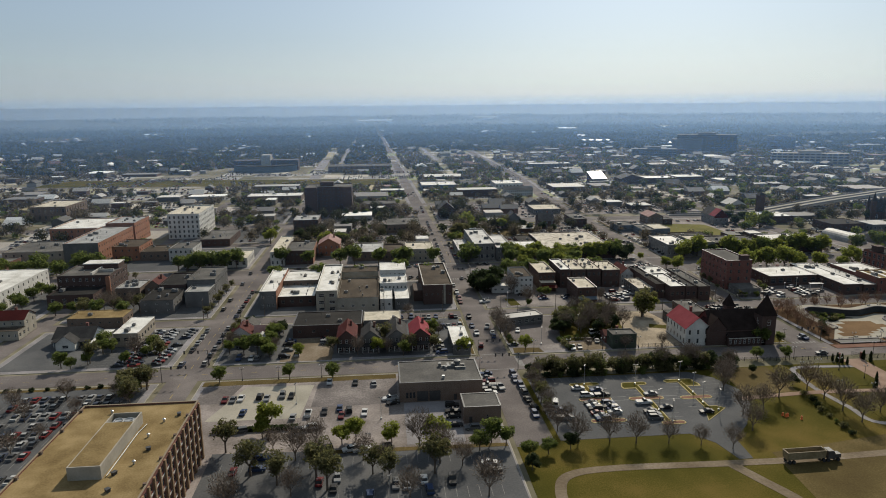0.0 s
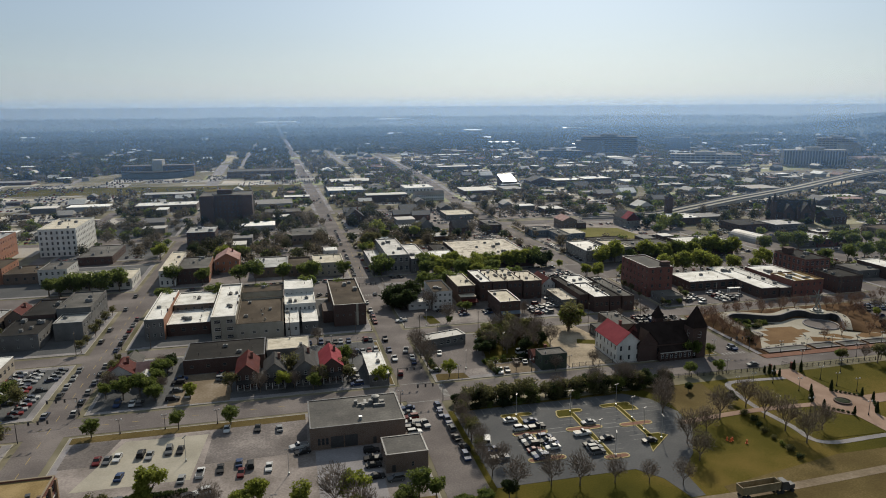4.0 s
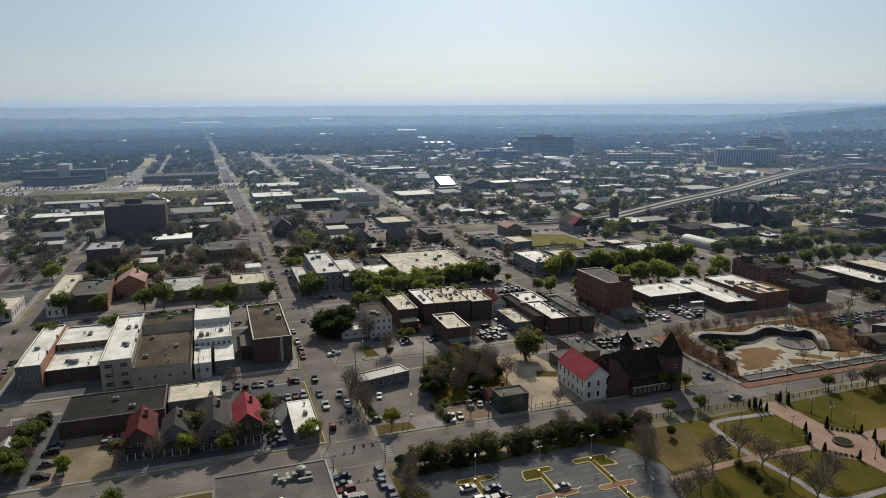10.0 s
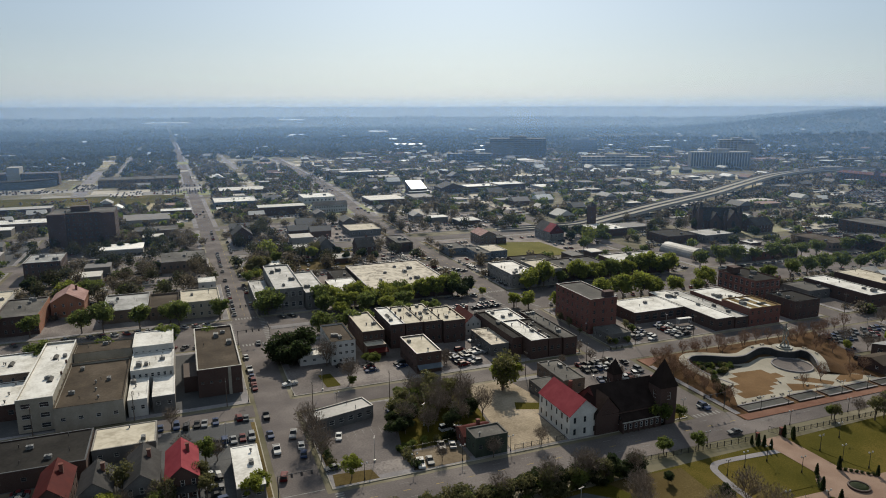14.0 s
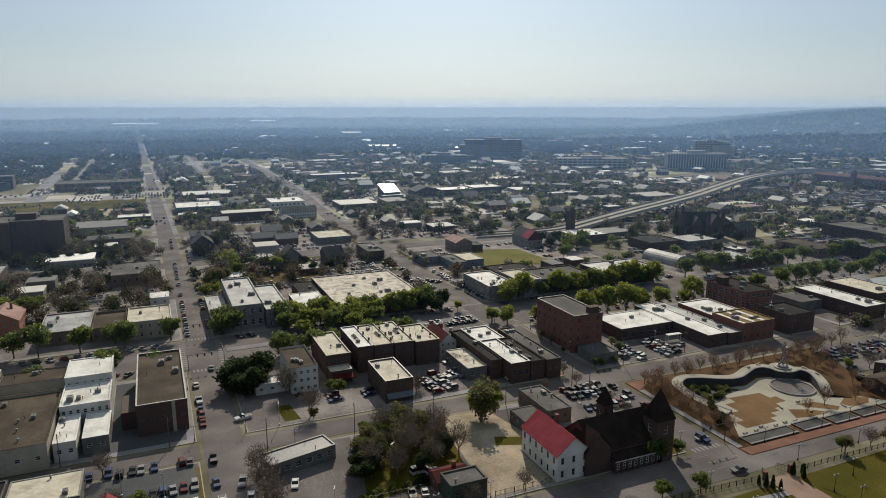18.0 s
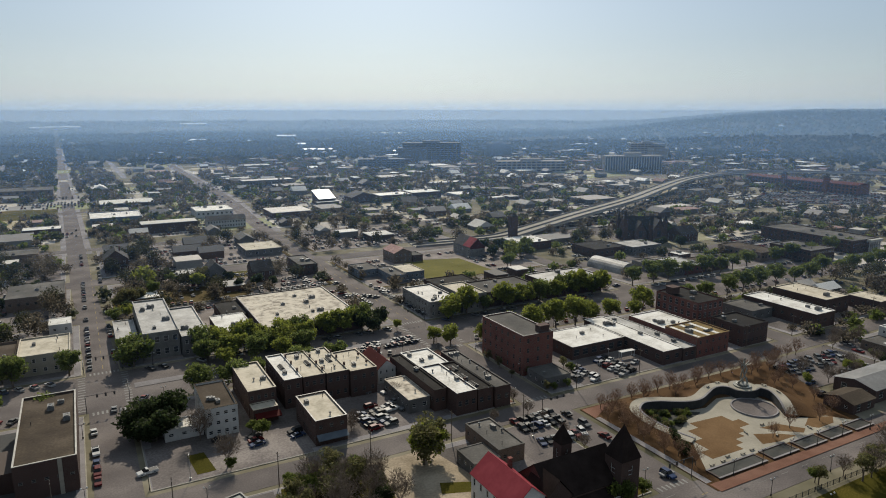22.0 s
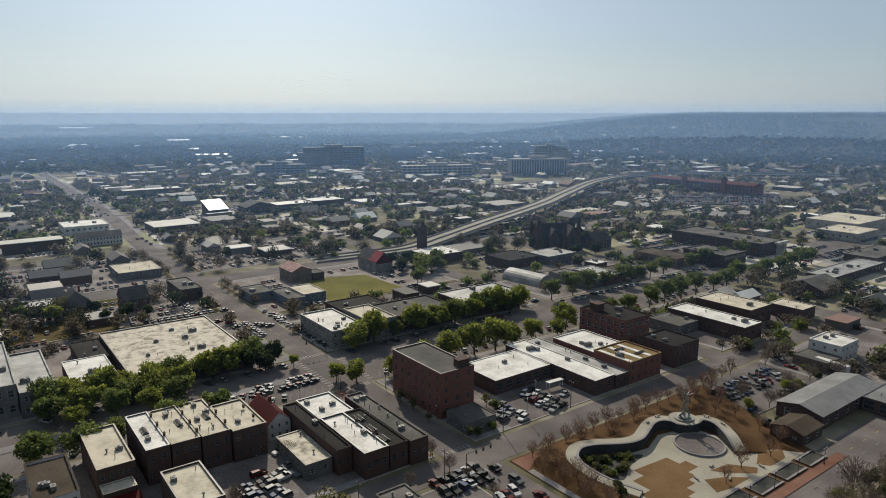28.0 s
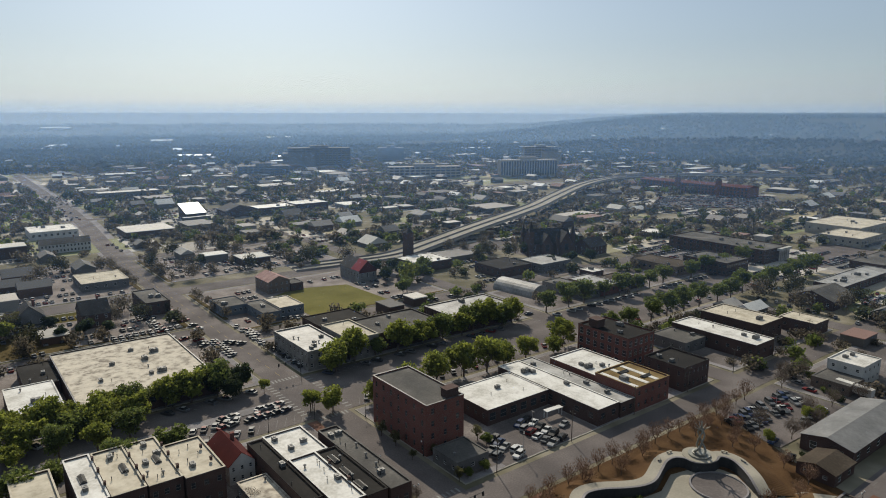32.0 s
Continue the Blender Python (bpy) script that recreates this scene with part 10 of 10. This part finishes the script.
def scatter(n, r0, r1, power, rmin, rmax, clear=True, a0=-38, a1=70, dense=0.0, deep=False):
    spots = []
    for _ in range(n):
        r = r0 + (r1 - r0) * FAR.random() ** power
        a = radians(FAR.uniform(a0, a1))
        x, y = 30 + r * math.sin(a), 60 + r * math.cos(a)
        if noise.noise((x / 260, y / 260, 7.7)) < dense - 0.25 or (deep and FAR.random() > wooded(x, y)):
            continue
        if on_road(x, y, 1.5):
            continue
        if y < 398 and x < 328:
            continue
        if clear and any(k[0] < x < k[1] and k[2] < y < k[3] for k in KEEP + FORBID):
            continue
        if r < 1300 and near_express(x, y, 12):
            continue
        k = FAR.uniform(rmin, rmax) * (0.62 if ground_z(x, y) > 6 else 1.0)
        spots.append((x, y, ground_z(x, y) - 0.4, k, k * FAR.uniform(1.3, 2.0)))
    return spots


FORBID = [(p[0] - 1.5, p[1] + 1.5, p[2] - 1.5, p[3] + 1.5) for p in plots]
town_grid = {}
for tx, ty, tw, td in town:
    town_grid.setdefault((int(tx // 60), int(ty // 60)), []).append((tx, ty, tw, td))


def free(spots):
    out = []
    for s in spots:
        gx, gy = int(s[0] // 60), int(s[1] // 60)
        if not any(abs(s[0] - tx) < tw / 2 + s[3] * 0.4 and abs(s[1] - ty) < td / 2 + s[3] * 0.4 for i in (-1, 0, 1) for j in (-1, 0, 1) for tx, ty, tw, td in town_grid.get((gx + i, gy + j), ())):
            out.append(s)
    return out


yards = [(-4, 487), (10, 482), (-5, 598), (-40, 574), (26, 567), (64, 566), (80, 562), (-62, 566), (-22, 494)]
for x0, x1, y0, y1, n in ((-139, -71, 478, 646, 44), (-56, 40, 440, 464, 16), (-56, 40, 478, 538, 40), (-56, 39, 558, 646, 34), (60, 174, 462, 538, 26), (60, 174, 558, 646, 22), (190, 300, 556, 646, 14), (350, 406, 500, 540, 9), (440, 550, 358, 374, 12), (420, 470, 300, 352, 14), (-300, -150, 470, 640, 34)):
    for _ in range(n):
        x, y = FAR.uniform(x0, x1), FAR.uniform(y0, y1)
        if all(math.hypot(x - u, y - v) > 7.6 for u, v in yards) and not on_road(x, y, 1):
            yards.append((x, y))
yard_spots = free([(x, y, 0.6, FAR.uniform(3.8, 6.4), FAR.uniform(8.5, 12)) for x, y in yards if not any(p[0] - 1 < x < p[1] + 1 and p[2] - 1 < y < p[3] + 1 for p in plots)])
woods("yard_trees", "large bare twiggy trees in the lots beyond the shops", yard_spots[::2], 560, 0.055, FAR_TREES)
woods("yard_oaks", "dusky bare oaks in the lots beyond the shops", yard_spots[1::2], 560, 0.06, FAR_WOODS)
woods("yard_green_trees", "broad trees in fresh leaf among the old houses", [(78, 520, 0.5, 6.2, 13), (-29, 452, 0.5, 5.0, 11), (300, 486, 0.3, 5.5, 12), (66, 470, 0.3, 3.0, 6)], 900, 0.075, LEAF_SPRING)
verge = [(x + FAR.uniform(-0.5, 0.5), y + FAR.uniform(-3, 3), 0.3, FAR.uniform(2.0, 3.2), FAR.uniform(5, 7.5)) for x in (172.6, 191.4) for y in range(484, 640, 11) if not 536 < y < 562]
woods("verge_trees", "thin bare street trees along a back street", verge, 300, 0.07, FAR_TREES)
woods("mid_trees", "bare gray-brown trees between the blocks", free(scatter(1400, 360, 720, 0.9, 2.0, 4.6, dense=-0.3)), 170, 0.1, FAR_TREES)
woods("mid_green_trees", "trees in fresh leaf between the blocks", free(scatter(600, 360, 760, 0.9, 2.4, 4.6)), 150, 0.14, LEAF_GREEN)
woods("mid_dark_trees", "dark evergreen trees between the blocks", free(scatter(380, 360, 900, 0.9, 2.8, 5.2, dense=-0.2)), 130, 0.15, FAR_DARK)
woods("town_trees", "bare and budding trees among the far houses", free(scatter(8200, 600, 1450, 0.75, 2.4, 5.6, dense=-0.1)), 40, 0.22, FAR_TREES)
woods("dark_town_trees", "dark evergreens among the far houses", free(scatter(2200, 600, 1500, 0.75, 2.6, 5.6, dense=0.05)), 34, 0.27, FAR_DARK)
woods("green_town_trees", "trees in green leaf among the far houses", free(scatter(1700, 500, 1400, 0.8, 2.2, 4.4)), 34, 0.3, LEAF_GREEN)
woods("deep_woods", "dense dark trees hiding the far houses", free(scatter(9000, 950, 2000, 0.8, 4.0, 7.5, dense=-0.4, deep=True)), 26, 0.34, FAR_WOODS)
woods("far_woods", "dark woods covering the plain beyond the town", scatter(15000, 1500, 3000, 0.75, 4.5, 8, False, dense=-0.15), 14, 0.5, FAR_WOODS)
woods("hill_woods", "dark woods on the low hills at the horizon", scatter(9000, 2700, 3900, 0.9, 6, 8, False), 9, 0.55, FAR_WOODS)

# long pale roofs that catch the light far out on the plain
for x, y, w, d, h in ((-10, 3500, 190, 30, 9), (545, 1640, 66, 26, 8), (610, 1900, 70, 30, 8), (700, 2500, 90, 30, 8), (384, 2290, 40, 22, 8), (1120, 2550, 160, 30, 8), (570, 3600, 120, 40, 9), (-750, 2380, 110, 24, 7), (-690, 2900, 120, 26, 8), (40, 2500, 40, 20, 6), (700, 1500, 50, 20, 7), (870, 1620, 70, 24, 7), (960, 1450, 60, 20, 7), (1210, 1500, 80, 24, 7), (1150, 1240, 60, 20, 7), (-200, 2100, 30, 16, 6)):
    z = ground_z(x, y)
    hall = thing("far_long_hall", "long low hall with a pale roof far out on the plain", "hall", x, y, z - 0.3, -20 if x > 300 else 4, "long halls on the plain")
    part("wall", Shape().box(-w / 2, w / 2, -d / 2, d / 2, 0, h).data("wall", CREAM_WALL), hall)
    part("roof", Shape().solid([(-w / 2 - 1, -d / 2 - 1, h), (w / 2 + 1, -d / 2 - 1, h), (w / 2 + 1, d / 2 + 1, h), (-w / 2 - 1, d / 2 + 1, h), (-w / 2 - 1, 0, h + 2), (w / 2 + 1, 0, h + 2)], [(0, 1, 5, 4), (2, 3, 4, 5), (1, 2, 5), (3, 0, 4)]).data("roof", CLEAN_ROOF), hall)

# ---- the first of each kind is only a pattern ----
for first in SPRING + GREEN + DARK + OLIVE + BARE + BUDDING + SHRUB + [TOPIARY, VAN, lamp, lot_lamp, utility, signal] + list(dict.fromkeys(FLEET)):
    for ob in list(first.children_recursive) + [first]:
        bpy.data.objects.remove(ob)
